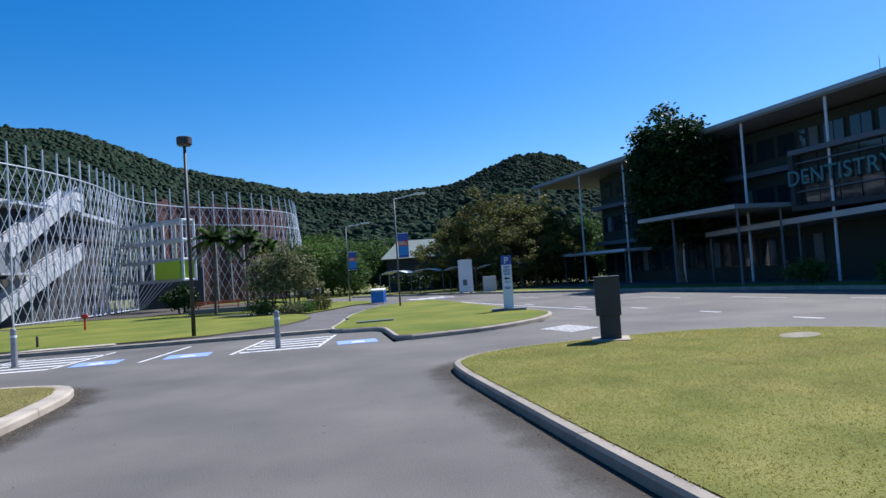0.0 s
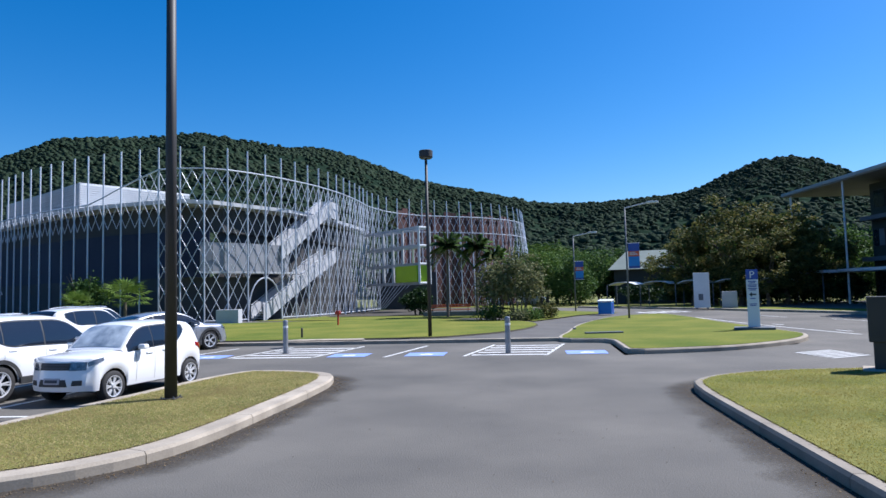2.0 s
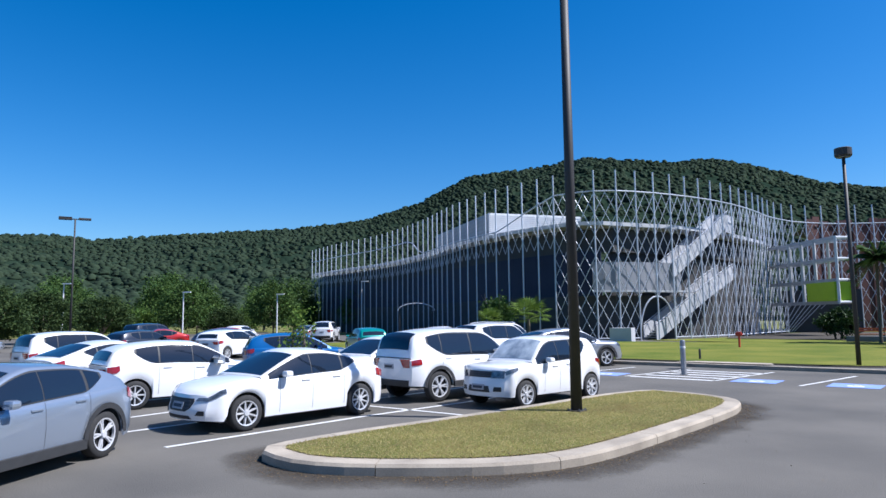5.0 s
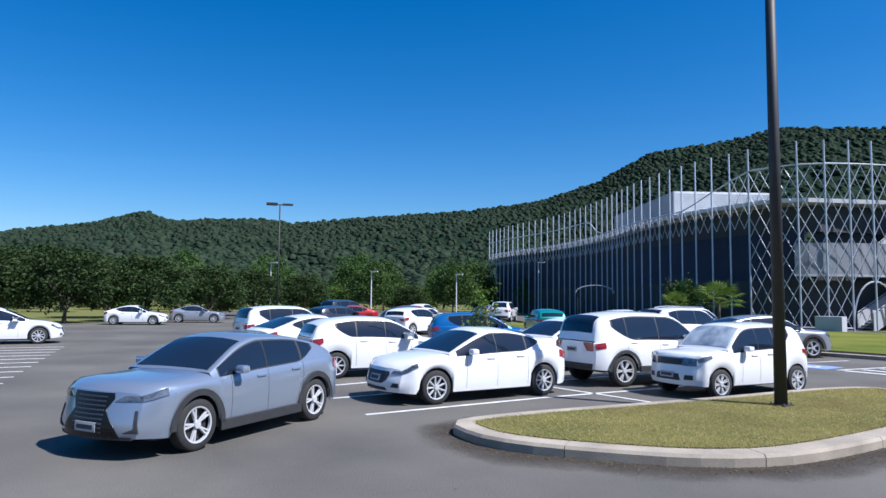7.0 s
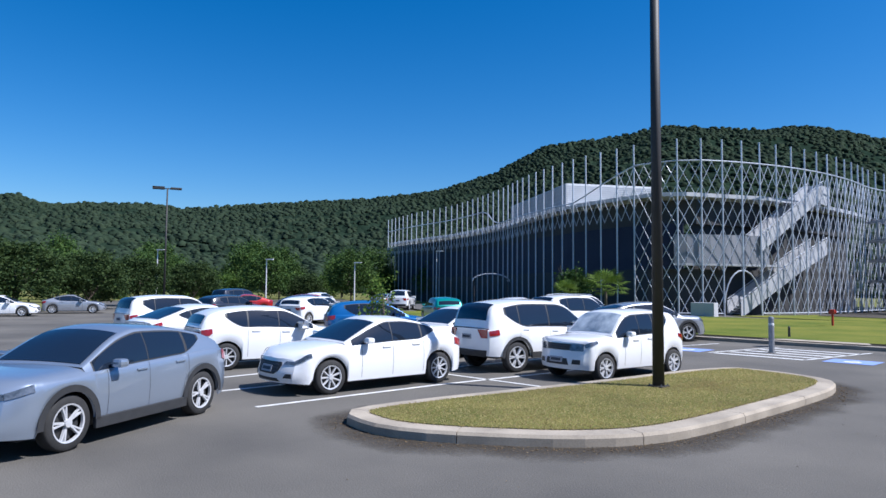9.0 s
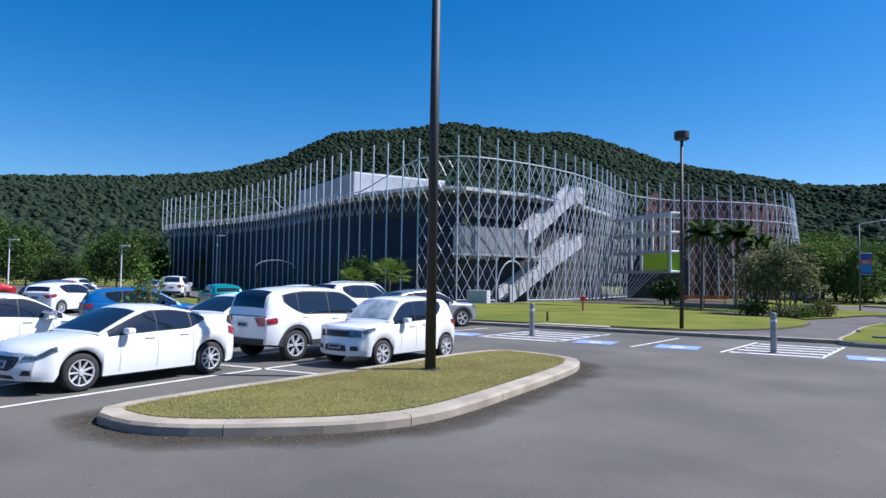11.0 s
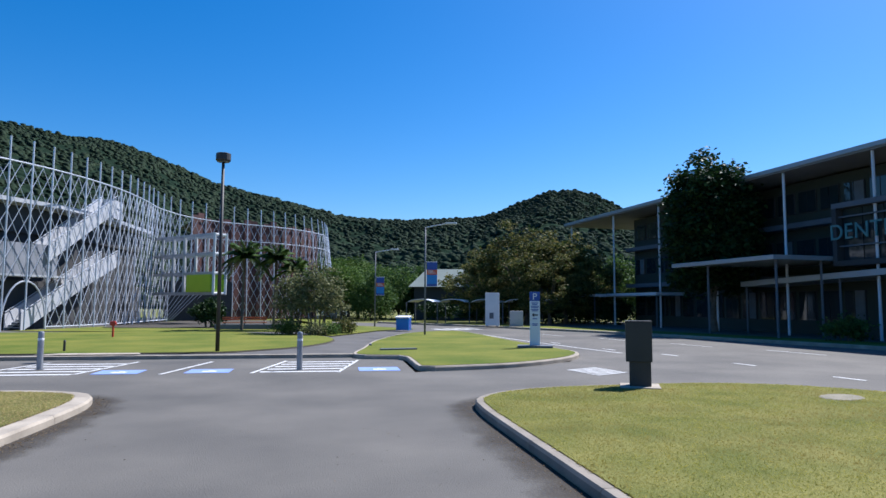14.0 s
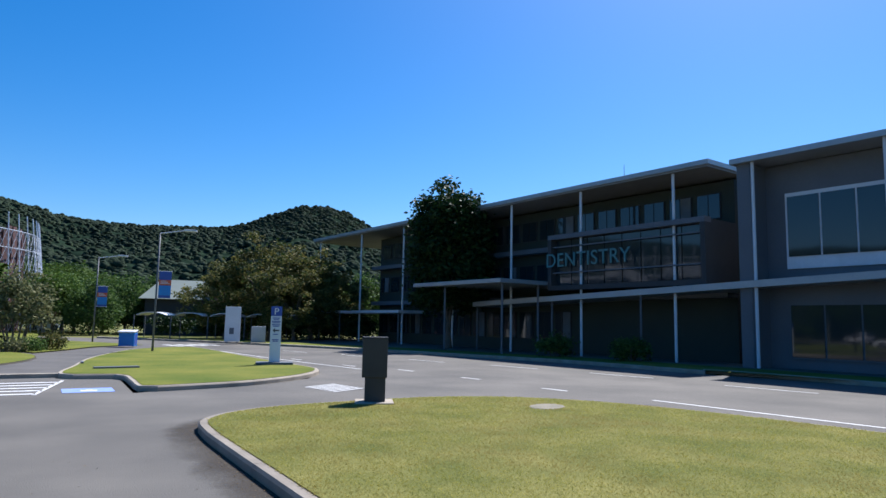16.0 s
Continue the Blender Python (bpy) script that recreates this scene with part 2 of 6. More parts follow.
def box(bm, x0, x1, y0, y1, z0, z1, m=None, bevel=0.0):
    r = bmesh.ops.create_cube(bm, size=1.0)
    vs = r["verts"]
    for v in vs:
        v.co = Vector(((x0 + x1) / 2 + v.co.x * (x1 - x0), (y0 + y1) / 2 + v.co.y * (y1 - y0), (z0 + z1) / 2 + v.co.z * (z1 - z0)))
    if bevel:
        es = list({e for v in vs for e in v.link_edges})
        q = bmesh.ops.bevel(bm, geom=es, offset=bevel, segments=2, affect="EDGES", profile=0.6)
        vs = list({v for f in q["faces"] for v in f.verts} | {v for v in vs if v.is_valid})
    if m is not None:
        for v in vs:
            v.co = m @ v.co
    return vs


def tube(bm, a, b, r, n=8, r2=None):
    """A straight round bar from a to b."""
    a, b = Vector(a), Vector(b)
    d = b - a
    q = d.to_track_quat("Z", "Y").to_matrix().to_4x4()
    bmesh.ops.create_cone(bm, cap_ends=True, segments=n, radius1=r, radius2=r if r2 is None else r2, depth=d.length,
                          matrix=Matrix.Translation((a + b) / 2) @ q)


def sweep(bm, pts, r, n=7):
    """One bent round bar along a line of points."""
    P = [Vector(p) for p in pts]
    rings = []
    for i, p in enumerate(P):
        d = (P[min(i + 1, len(P) - 1)] - P[max(i - 1, 0)]).normalized()
        q = d.to_track_quat("Z", "Y").to_matrix()
        rings.append([bm.verts.new(p + q @ Vector((r * math.cos(2 * math.pi * t / n), r * math.sin(2 * math.pi * t / n), 0))) for t in range(n)])
    for a, b in zip(rings, rings[1:]):
        s0 = min(range(n), key=lambda t: (b[t].co - a[0].co).length)
        for t in range(n):
            bm.faces.new((a[t], a[(t + 1) % n], b[(s0 + t + 1) % n], b[(s0 + t) % n]))
    bm.faces.new(rings[0][::-1])
    bm.faces.new(rings[-1])


def lathe(bm, prof, n=24, m=None, caps=True):
    """Turns (radius, height) pairs about z."""
    rings = []
    for r, z in prof:
        ring = []
        for i in range(n):
            a = 2 * math.pi * i / n
            v = Vector((r * math.cos(a), r * math.sin(a), z))
            ring.append(bm.verts.new(m @ v if m is not None else v))
        rings.append(ring)
    for p, q in zip(rings, rings[1:]):
        for i in range(n):
            bm.faces.new((p[i], p[(i + 1) % n], q[(i + 1) % n], q[i]))
    for ring, flip in ((rings[0], True), (rings[-1], False)) if caps else ():
        if (ring[0].co - ring[n // 2].co).length > 1e-4:
            bm.faces.new(ring[::-1] if flip else ring)


def spline(pts, step, closed=False):
    """Points at even steps along a smooth curve through pts (any dimension)."""
    P = [np.array(p, float) for p in pts]
    n = len(P)
    out = []
    for i in range(n if closed else n - 1):
        g = (lambda k: P[k % n]) if closed else (lambda k: P[min(max(k, 0), n - 1)])
        p0, p1, p2, p3 = g(i - 1), g(i), g(i + 1), g(i + 2)
        for u in np.linspace(0, 1, 16, endpoint=False):
            out.append(0.5 * (2 * p1 + (p2 - p0) * u + (2 * p0 - 5 * p1 + 4 * p2 - p3) * u * u + (3 * p1 - p0 - 3 * p2 + p3) * u ** 3))
    out.append(P[0] if closed else P[-1])
    out = np.array(out)
    s = np.concatenate([[0], np.cumsum(np.linalg.norm(np.diff(out[:, :2], axis=0), axis=1))])
    k = max(3, int(round(s[-1] / step)))
    at = np.linspace(0, s[-1], k + 1)
    res = np.stack([np.interp(at, s, out[:, j]) for j in range(out.shape[1])], 1)
    return res[:-1] if closed else res


def inset(pts, d, closed=True):
    """Moves a plan line to its left by d."""
    p = np.array(pts)[:, :2]
    if closed:
        t = np.roll(p, -1, 0) - np.roll(p, 1, 0)
    else:
        t = np.gradient(p, axis=0)
    t /= np.linalg.norm(t, axis=1)[:, None] + 1e-9
    return p + d * np.stack([-t[:, 1], t[:, 0]], 1)


def ccw(p):
    p = np.array(p)
    a = np.sum(p[:, 0] * np.roll(p[:, 1], -1) - np.roll(p[:, 0], -1) * p[:, 1])
    return p if a > 0 else p[::-1]


def flat(name, pts, z, mat, kind="structure", label="", skirt=0.0):
    bm = bmesh.new()
    f = bm.faces.new([bm.verts.new((x, y, z)) for x, y in pts])
    bmesh.ops.triangulate(bm, faces=[f])
    ob = link(name, bm, mat)
    return tagged(ob, label, name.split("_")[0], kind=kind)


def kerbed(name, ctrl, mat, label, step=0.5, h=0.15, w=0.16, pieces=False, smooth=True, stone=None):
    """A lawn on a raised bed, with a concrete kerb of separate stones round it."""
    pts = ccw(spline(ctrl, step, True)) if smooth else ccw(np.array(ctrl, float))
    inner = inset(pts, w)
    turf = flat(name, inner, h + 0.012, mat, label=label)
    kerb = thing("kerb", "pale weathered concrete kerb round the grass", "kerb", kind="structure")
    n = len(pts)
    per = max(1, int(round(2.4 / step))) if pieces else n
    a = inset(pts, 0.03)
    for k0 in range(0, n, per):
        vs, fs = [], []
        ks = list(range(k0, min(k0 + per, n) + 1))
        for j, k in enumerate(ks):
            o, i2, q = pts[k % n].copy(), inner[k % n].copy(), a[k % n].copy()
            nxt = pts[(ks[1] if j == 0 else ks[-2]) % n]
            if pieces and j in (0, len(ks) - 1):
                d = nxt - o
                d = d / (np.linalg.norm(d) + 1e-9) * 0.006
                o, i2, q = o + d, i2 + d, q + d
            vs += [(*o, -0.05), (*o, h - 0.04), (*q, h), (*i2, h), (*i2, -0.05)]
        for j in range(len(ks) - 1):
            for r in range(4):
                fs.append((j * 5 + r, j * 5 + 5 + r, j * 5 + 6 + r, j * 5 + 1 + r))
        fs += [(0, 1, 2, 3, 4), tuple(len(vs) - 5 + q for q in (4, 3, 2, 1, 0))]
        raw("kerb_stone", vs, fs, stone or CONCRETE, kerb)
    return turf, pts


# ------------------------------------------------------------------ ground
bm = bmesh.new()
bmesh.ops.create_circle(bm, cap_ends=True, segments=64, radius=4000)
tagged(link("ground", bm, EARTH), "flat dry grassland round the campus", "ground", kind="structure").location.z = -0.06

# the main road sweeps past on the right and bends away; the car park lies to the left
bm = bmesh.new()
tarmac = [(26.6, -60), (26.7, 12), (25.3, 20), (24.7, 27.5), (22.3, 35.5), (18.9, 45.5), (13.6, 57), (5, 71), (-4, 84), (-12, 82), (-1, 66), (7.5, 52.3), (9.5, 46.6),
          (9.6, 34), (9.9, 25.4), (8.4, 22.6), (2.6, 19.8), (2.7, 25.6), (-40, 25.6), (-40, 36), (-62, 48), (-95, 66), (-95, 24), (-60, 14.5), (-54, 8), (-50, -4), (-48, -60)]
f = bm.faces.new([bm.verts.new((x, y, 0)) for x, y in tarmac])
bmesh.ops.triangulate(bm, faces=[f])
tagged(link("road", bm, ASPHALT), "grey worn asphalt of the road and the car park", "road", kind="structure")

isl_l, ISL_L = kerbed("lawn_1", [(-8.5, 5.62), (-7.6, 5.25), (-6.75, 5.45), (-5.8, 6.1), (-5.1, 6.76), (-4.64, 7.6), (-4.45, 8.7), (-4.38, 10.4), (-4.34, 12.5), (-4.4, 13.9), (-4.72, 14.95),
                                 (-5.5, 15.5), (-6.5, 15.75), (-7.1, 15.6), (-7.55, 14.2), (-7.86, 11.5), (-8.22, 9.0), (-8.5, 7.2)],
                      TURF, "dry mown grass island in the car park", step=0.4, w=0.34, pieces=True)
isl_r, ISL_R = kerbed("lawn_2", [(2.98, 1.5), (2.86, 4.0), (2.81, 6.4), (2.80, 8.4), (2.79, 10.5), (2.81, 12.1), (2.98, 13.25), (3.7, 14.15), (5.0, 14.76), (7.0, 15.0), (9.2, 15.0), (11.0, 14.15), (12.4, 12.4),
                                 (13.2, 10.2), (13.7, 7.5), (14.1, 4), (14.6, -1), (15.4, -8), (9, -9), (4.4, -5)],
                      TURF, "mown yellow-green grass island beside the road", step=0.4, w=0.17, pieces=True, stone=KERB_WORN_SHADE)
lawn_c, _ = kerbed("lawn_3", [(1.0, 25.1), (1.5, 29), (2.5, 35), (4.8, 42.5), (7.2, 46.0), (9.0, 46.2), (9.45, 41), (9.5, 34.3), (9.75, 28), (9.75, 25.2), (8.4, 22.8), (6.1, 20.9), (4.1, 20.2),
                              (2.95, 20.0), (2.72, 20.5), (2.75, 22.4), (2.6, 24.3)], TURF_LUSH, "green mown lawn with a parking sign", step=0.6, w=0.15)
paving = ccw([(-14.6, 25.6), (2.7, 25.6), (2.85, 30), (5, 44), (9.4, 47), (7.4, 52.2), (-1.1, 65.9), (-12, 62), (-60, 62), (-60, 47), (-39, 36), (-39, 25.6)])
flat("pavement", paving, 0.10, ASPHALT_DARK, label="dark asphalt footpath between the lawns")
flat("pavement_kerb", ccw([(-39, 25.5), (2.7, 25.5), (2.7, 25.78), (-39, 25.78)]), 0.13, CONCRETE, label="low concrete kerb along the parking bays")
flat("pavement_ramp", ccw([(-10.2, 25.8), (-6.6, 25.8), (-6.9, 26.6), (-9.6, 26.6)]), 0.165, CONCRETE, label="pale concrete kerb ramp")
bm = bmesh.new()
box(bm, -39, 2.7, 25.45, 25.6, -0.02, 0.128)
tagged(link("kerb", bm, CONCRETE), "low concrete kerb face along the parking bays", "kerb", kind="structure")
lawn_l, _ = kerbed("lawn_4", [(-39, 26.3), (-25, 26.4), (-12, 26.5), (-4.6, 26.7), (-3.2, 27.4), (-1.5, 29.2), (-0.2, 32), (0.35, 35.5), (-0.2, 39.0), (-2, 41.5), (-6, 45.0), (-11, 46.6), (-22, 45.0),
                              (-30, 43.5), (-39, 41)], TURF_LUSH, "green mown lawn before the lattice building", step=0.8, w=0.06, stone=SOIL_AND_SHADE)
flat("lawn_5", ccw([(0.2, 39.5), (1.4, 42), (3.4, 47), (6.6, 50.6), (-1.2, 64), (-6, 70), (-3, 75), (-14, 92), (-30, 92), (-6, 58), (-2.5, 47)]), 0.16, TURF_LUSH, label="green lawn under the far trees")
flat("lawn_8", ccw([(-21.0, 48.6), (-11, 46.8), (-2, 46), (0.3, 60), (0.3, 100), (-14, 79), (-16.5, 71), (-17.5, 58)]), 0.14, TURF_LUSH, label="shaded lawn in the hollow of the lattice building")
# dark sheet over the lawn: the hollow's shade put into the ground colour
flat("garden_bed", ccw([(-17.0, 54.2), (-11, 53.2), (-6, 52.2), (-3.5, 56), (-3, 75), (-14, 79), (-16.5, 71), (-17.5, 58)]), 0.17, SOIL_AND_SHADE, label="dark sheet standing in for the shade in the hollow of the lattice building")
flat("lawn_6", ccw([(26.95, -60), (27.0, 12), (25.6, 20), (25.0, 27.5), (22.6, 35.7), (19.2, 45.7), (13.9, 57.2), (5.3, 71.2), (8, 73), (17, 60), (22.4, 48), (25.8, 37), (28.4, 28), (29.2, 20), (30.5, 10), (30.5, -60)]),
     0.15, TURF_LUSH, label="narrow grass verge along the road")
vs, fs = [], []
edge = spline([(26.7, -60), (26.75, 12), (25.35, 20), (24.75, 27.5), (22.35, 35.6), (18.95, 45.6), (13.65, 57.1), (5.05, 71.1)], 1.0)
for (x, y), (x2, y2) in zip(edge, inset(edge, -0.25, False)):
    vs += [(x, y, -0.02), (x, y, 0.15), (x2, y2, 0.165), (x2, y2, 0.1)]
for i in range(len(edge) - 1):
    fs += [(i * 4 + r, i * 4 + 4 + r, i * 4 + 5 + r, i * 4 + 1 + r) for r in range(3)]
tagged(raw("kerb", vs, fs, CONCRETE), "concrete kerb along the far side of the road", "kerb", kind="structure")
flat("pavement_court", ccw([(28.4, 28), (25.8, 37), (22.4, 48), (17, 60), (40, 75), (60, 60), (60, -60), (30.5, -60), (30.5, 10), (29.2, 20)]), 0.12, ASPHALT_DARK, label="shaded paving along the health building")


# ------------------------------------------------------------------ painted lines
def strip(name, a, b, w, mat=None, label="white painted bay line", z=0.0085):
    a, b = Vector((*a, 0)), Vector((*b, 0))
    s = (b - a).normalized().cross(Vector((0, 0, 1))) * (w / 2)
    vs = [(*(a - s).xy, z), (*(b - s).xy, z), (*(b + s).xy, z), (*(a + s).xy, z)]
    vs += [(x, y, z - 0.004) for x, y, _ in vs]
    fs = [(3, 2, 1, 0), (4, 5, 1, 0), (5, 6, 2, 1), (6, 7, 3, 2), (7, 4, 0, 3)]
    ob = raw(name, vs, fs, mat or PAINT_WHITE)
    return tagged(ob, label, "road marking", kind="structure")


def bay_x(k, y):
    """Where bay line k crosses the line y = const: the bays lean slightly."""
    return k + (y - 20.1) * 0.18


for k in (-13.9, -11.9, -4.6, -2.12, 0.35):
    strip("bay_line", (bay_x(k, 20.1), 20.1), (bay_x(k, 24.2), 24.2), 0.10)
strip("bay_line", (-9.8, 20.4), (-9.1, 24.4), 0.10)
strip("bay_line", (-6.95, 20.4), (-6.3, 24.4), 0.10)
for x0, x1 in ((-9.65, -7.05), (-1.95, 0.35)):
    for j in range(5):
        y = 20.35 + j * 0.82
        strip("hatch_line", (bay_x(x0, y), y + 0.06), (bay_x(x1, y), y + 0.02), 0.26, label="white hatching of the access strip")
for x in (-10.7, -5.9, -3.4, 1.6):
    m = strip("blue_pad", (x - 0.62, 20.9), (x + 0.62, 20.9), 1.15, PAINT_BLUE, "faded blue accessible bay pad")
    strip("bay_symbol", (x - 0.18, 20.75), (x + 0.22, 20.75), 0.34, PAINT_WHITE, "white symbol on the blue pad", z=0.0125)
    strip("bay_symbol", (x - 0.05, 20.95), (x + 0.12, 20.95), 0.24, PAINT_WHITE, "white symbol on the blue pad", z=0.0125)
# double row of bays behind the left island
for a, b in (((-10.3, 5.05), (-10.2, 9.1)), ((-8.3, 10.45), (-11.6, 10.3)), ((-10.2, 9.1), (-9.9, 12.3)), ((-12.25, 5.3), (-12.2, 9.0)), ((-14.0, 6.2), (-14.3, 9.5)), ((-12.2, 9.6), (-12.0, 14.8)), ((-14.5, 9.8), (-14.4, 15.0)),
             ((-9.9, 12.3), (-9.9, 15.2)), ((-16.6, 6.8), (-16.6, 11.5)), ((-19.2, 7), (-19.2, 12)), ((-21.8, 7.5), (-21.8, 12.5))):
    strip("bay_line", a, b, 0.10)
for j in range(11):
    x = -16.6 - j * 1.25
    strip("bay_line", (x - 0.3 - j * 0.06, -4.0), (x, -0.1 + j * 0.24), 0.11)
# main road: centre dashes, far-lane dashes, edge line, crossing stripes
CENTRE = [(14.9, 13.1), (14.2, 16.5), (14.0, 20.9), (13.6, 25.2), (12.5, 28.6), (11.8, 33.8)]
for (x, y), n in zip(CENTRE[1:], (1, 1, 1, 1, 1)):
    strip("lane_dash", (x + 0.08, y - 0.5), (x - 0.08, y + 0.5), 0.12, label="white dashed lane line")
strip("edge_line", (14.85, 13.2), (15.6, 6.6), 0.12, label="white solid lane line")
strip("edge_line", (15.6, 6.6), (17.4, -6), 0.12, label="white solid lane line")
for a, b in (((12.1, 26.4), (11.5, 30)), ((11.5, 30), (10.7, 36.5)), ((10.7, 36.5), (10.2, 43)), ((10.2, 43), (9.3, 48.5))):
    strip("edge_line", a, b, 0.12, label="white solid edge line")
for x, y in ((21.4, 14), (20.9, 20.2), (19.7, 25.8), (18.0, 31.2), (16.4, 36.8), (14.6, 42.4)):
    strip("lane_dash", (x + 0.25, y - 1.5), (x - 0.25, y + 1.5), 0.10, label="white dashed lane line")
for j in range(6):
    strip("crossing_stripe", (7.3 + j * 0.95, 50.0 + j * 0.5), (6.6 + j * 0.95, 53.2 + j * 0.5), 0.5, label="white crossing stripe")
for j in range(7):
    strip("panel_line", (7.30 + 0.05 * j, 19.75 - 0.25 * j), (8.52 + 0.05 * j, 20.46 - 0.25 * j), 0.11, label="worn white painted bars on the asphalt")


# ------------------------------------------------------------------ hills
RIDGE = [(-80, 3.2), (-40, 4.0), (-30, 6.0), (-25, 8.0), (-23, 9.3), (-21, 9.85), (-18.6, 9.7), (-16.5, 8.9), (-13, 7.6), (-6.9, 7.35), (-1.5, 7.5), (4.2, 8.7), (9.5, 9.7), (15.9, 12.0), (17.9, 12.4), (20.5, 12.3), (23.7, 12.7),
         (27.4, 13.2), (32.4, 12.35), (37.6, 11.9), (42, 9.6), (46.8, 8.1), (52.6, 7.35), (60.5, 6.7), (68.2, 5.9), (71.5, 6.2), (77.7, 5.7), (79.7, 6.4), (83, 5.35), (89.6, 4.2), (110, 3.6), (140, 3.0)]
ra, re_ = zip(*RIDGE)
NA, NR, R0, R1 = 900, 64, 250.0, 1500.0
az = np.linspace(-80, 140, NA)
el = np.interp(az, ra, re_) + np.interp(az, (0, 12, 30, 75, 95), (0, 0.22, 0.42, 0.42, 0.2))
ker = np.hanning(9)
el = np.convolve(np.pad(el, 4, mode="edge"), ker / ker.sum(), "valid")
vs = []
for j in range(NR + 6):
    s = min(1.0, j / NR)
    r = R0 + (R1 - R0) * (j / NR) ** 1.15
    for i in range(NA):
        a = math.radians(az[i])
        x, y = -r * math.sin(a), r * math.cos(a)
        top = math.tan(math.radians(el[i])) * R1
        big = noise.noise((x * 0.0042, y * 0.0042, 0.3)) * 0.20 + noise.noise((x * 0.013, y * 0.013, 5.1)) * 0.07
        prof = s ** 1.35
        h = top * (prof + big * prof * (1 - s) * 2.2)
        h += min(1.0, s * 8) * (1 - 0.72 * s ** 6) * 7.0 * noise.noise((x * 0.03, y * 0.03, 9.0))
        h -= 2.0 * s
        if j > NR:
            h = top * (1 - (j - NR) * 0.12)
        vs.append((x, y, h - 4.0 * (1 - min(1, s * 8))))
fs = [(j * NA + i, j * NA + i + 1, (j + 1) * NA + i + 1, (j + 1) * NA + i) for j in range(NR + 5) for i in range(NA - 1)]
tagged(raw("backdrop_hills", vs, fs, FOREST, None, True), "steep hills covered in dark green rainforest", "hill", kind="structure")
HILL = np.array(vs).reshape(NR + 6, NA, 3)


def canopy(name, n, ra_, rb_, rings, label, seed):
    """Rainforest crowns on the slopes: uneven domes of many sizes, all in one mesh."""
    r = np.random.default_rng(seed)
    a = r.uniform(-38, 98, n)
    dist = np.sqrt(r.uniform(ra_ ** 2, rb_ ** 2, n)) if rb_ > 700 else r.uniform(ra_, rb_, n)
    j = np.clip(((dist - R0) / (R1 - R0)), 0, 1) ** (1 / 1.15) * NR
    i = (a + 80) / 220 * (NA - 1)
    j0, i0 = np.minimum(j.astype(int), NR - 1), i.astype(int)
    u, w = (j - j0)[:, None], (i - i0)[:, None]
    base = (HILL[j0, i0] * (1 - u) + HILL[j0 + 1, i0] * u) * (1 - w) + (HILL[j0, i0 + 1] * (1 - u) + HILL[j0 + 1, i0 + 1] * u) * w
    wide = (2.2 + 2.5 * dist / 1500) * r.uniform(0.6, 1.5, n) ** 1.2
    tall = wide * r.uniform(0.45, 0.9, n)
    per = sum(rings) + 1
    V = np.zeros((n, per, 3))
    V[:, 0, 2] = 1.0
    q = 1
    for kk, m in enumerate(rings):
        th = math.radians(90 - 112 * (kk + 1) / len(rings))
        for t in range(m):
            an = 2 * math.pi * (t + 0.5 * (kk % 2)) / m + r.uniform(-0.25, 0.25, n)
            rad = r.uniform(0.72, 1.22, n) * math.cos(th)
            V[:, q] = np.stack([np.cos(an) * rad, np.sin(an) * rad, math.sin(th) * r.uniform(0.75, 1.2, n)], 1)
            q += 1
    V = V * np.stack([wide, wide, tall], 1)[:, None, :] + base[:, None, :] + np.array((0, 0, 1.0)) * (tall * 0.25)[:, None, None]
    F, q, prev = [], 1, [0]
    for m in rings:
        ring = list(range(q, q + m))
        q += m
        if len(prev) == 1:
            F += [(0, ring[t], ring[(t + 1) % m]) for t in range(m)]
        else:
            p = len(prev)
            for t in range(m):
                c0, c1 = prev[t * p // m], prev[((t + 1) * p // m) % p]
                F.append((c0, ring[t], ring[(t + 1) % m]))
                if c0 != c1:
                    F.append((c0, ring[(t + 1) % m], c1))
        prev = ring
    F = np.array(F, np.int32)
    idx = (F[None] + (np.arange(n) * per)[:, None, None]).reshape(-1, 3).astype(np.int32)
    me = bpy.data.meshes.new(name)
    me.vertices.add(n * per)
    me.vertices.foreach_set("co", V.reshape(-1))
    me.loops.add(idx.size)
    me.loops.foreach_set("vertex_index", idx.reshape(-1))
    me.polygons.add(len(idx))
    me.polygons.foreach_set("loop_start", np.arange(0, idx.size, 3, dtype=np.int32))
    me.update(calc_edges=True)
    me.polygons.foreach_set("use_smooth", [True] * len(idx))
    me.materials.append(CANOPY)
    tagged(new(name, me), label, "forest", kind="stuff")


canopy("hill_forest", 12500, 215, 640, (6, 9, 9), "crowns of green rainforest on the lower slopes", 3)
canopy("hill_forest", 25000, 560, 1500, (5, 7), "crowns of dark green rainforest up to the ridge", 4)


# ------------------------------------------------------------------ lattice building
# plan line of the steel screen: x, y, height of the post tops
SCREEN = [(-86, 68.6, 13.3), (-76, 65.2, 13.3), (-63.5, 62.0, 13.3), (-51.1, 56.4, 13.3), (-41.7, 50.7, 13.3), (-34.1, 47.2, 13.3), (-29.1, 46.0, 13.3), (-25.5, 45.6, 13.3), (-22.8, 46.6, 13.3),
          (-20.8, 49.6, 13.3), (-19.4, 52.8, 13.3), (-18.3, 56.4, 13.3), (-17.5, 61.0, 13.3), (-17.2, 66.0, 13.3), (-17.2, 70.5, 13.3), (-16.4, 74.6, 13.3), (-14.4, 77.3, 13.3), (-10.3, 80.4, 13.3),
          (-7.1, 82.6, 13.3), (-4.3, 85.4, 13.3), (-1.9, 89.3, 13.3), (-0.9, 93.0, 13.3), (-0.6, 98.0, 13.3)]
line = spline(SCREEN, 1.72)
NP = len(line)
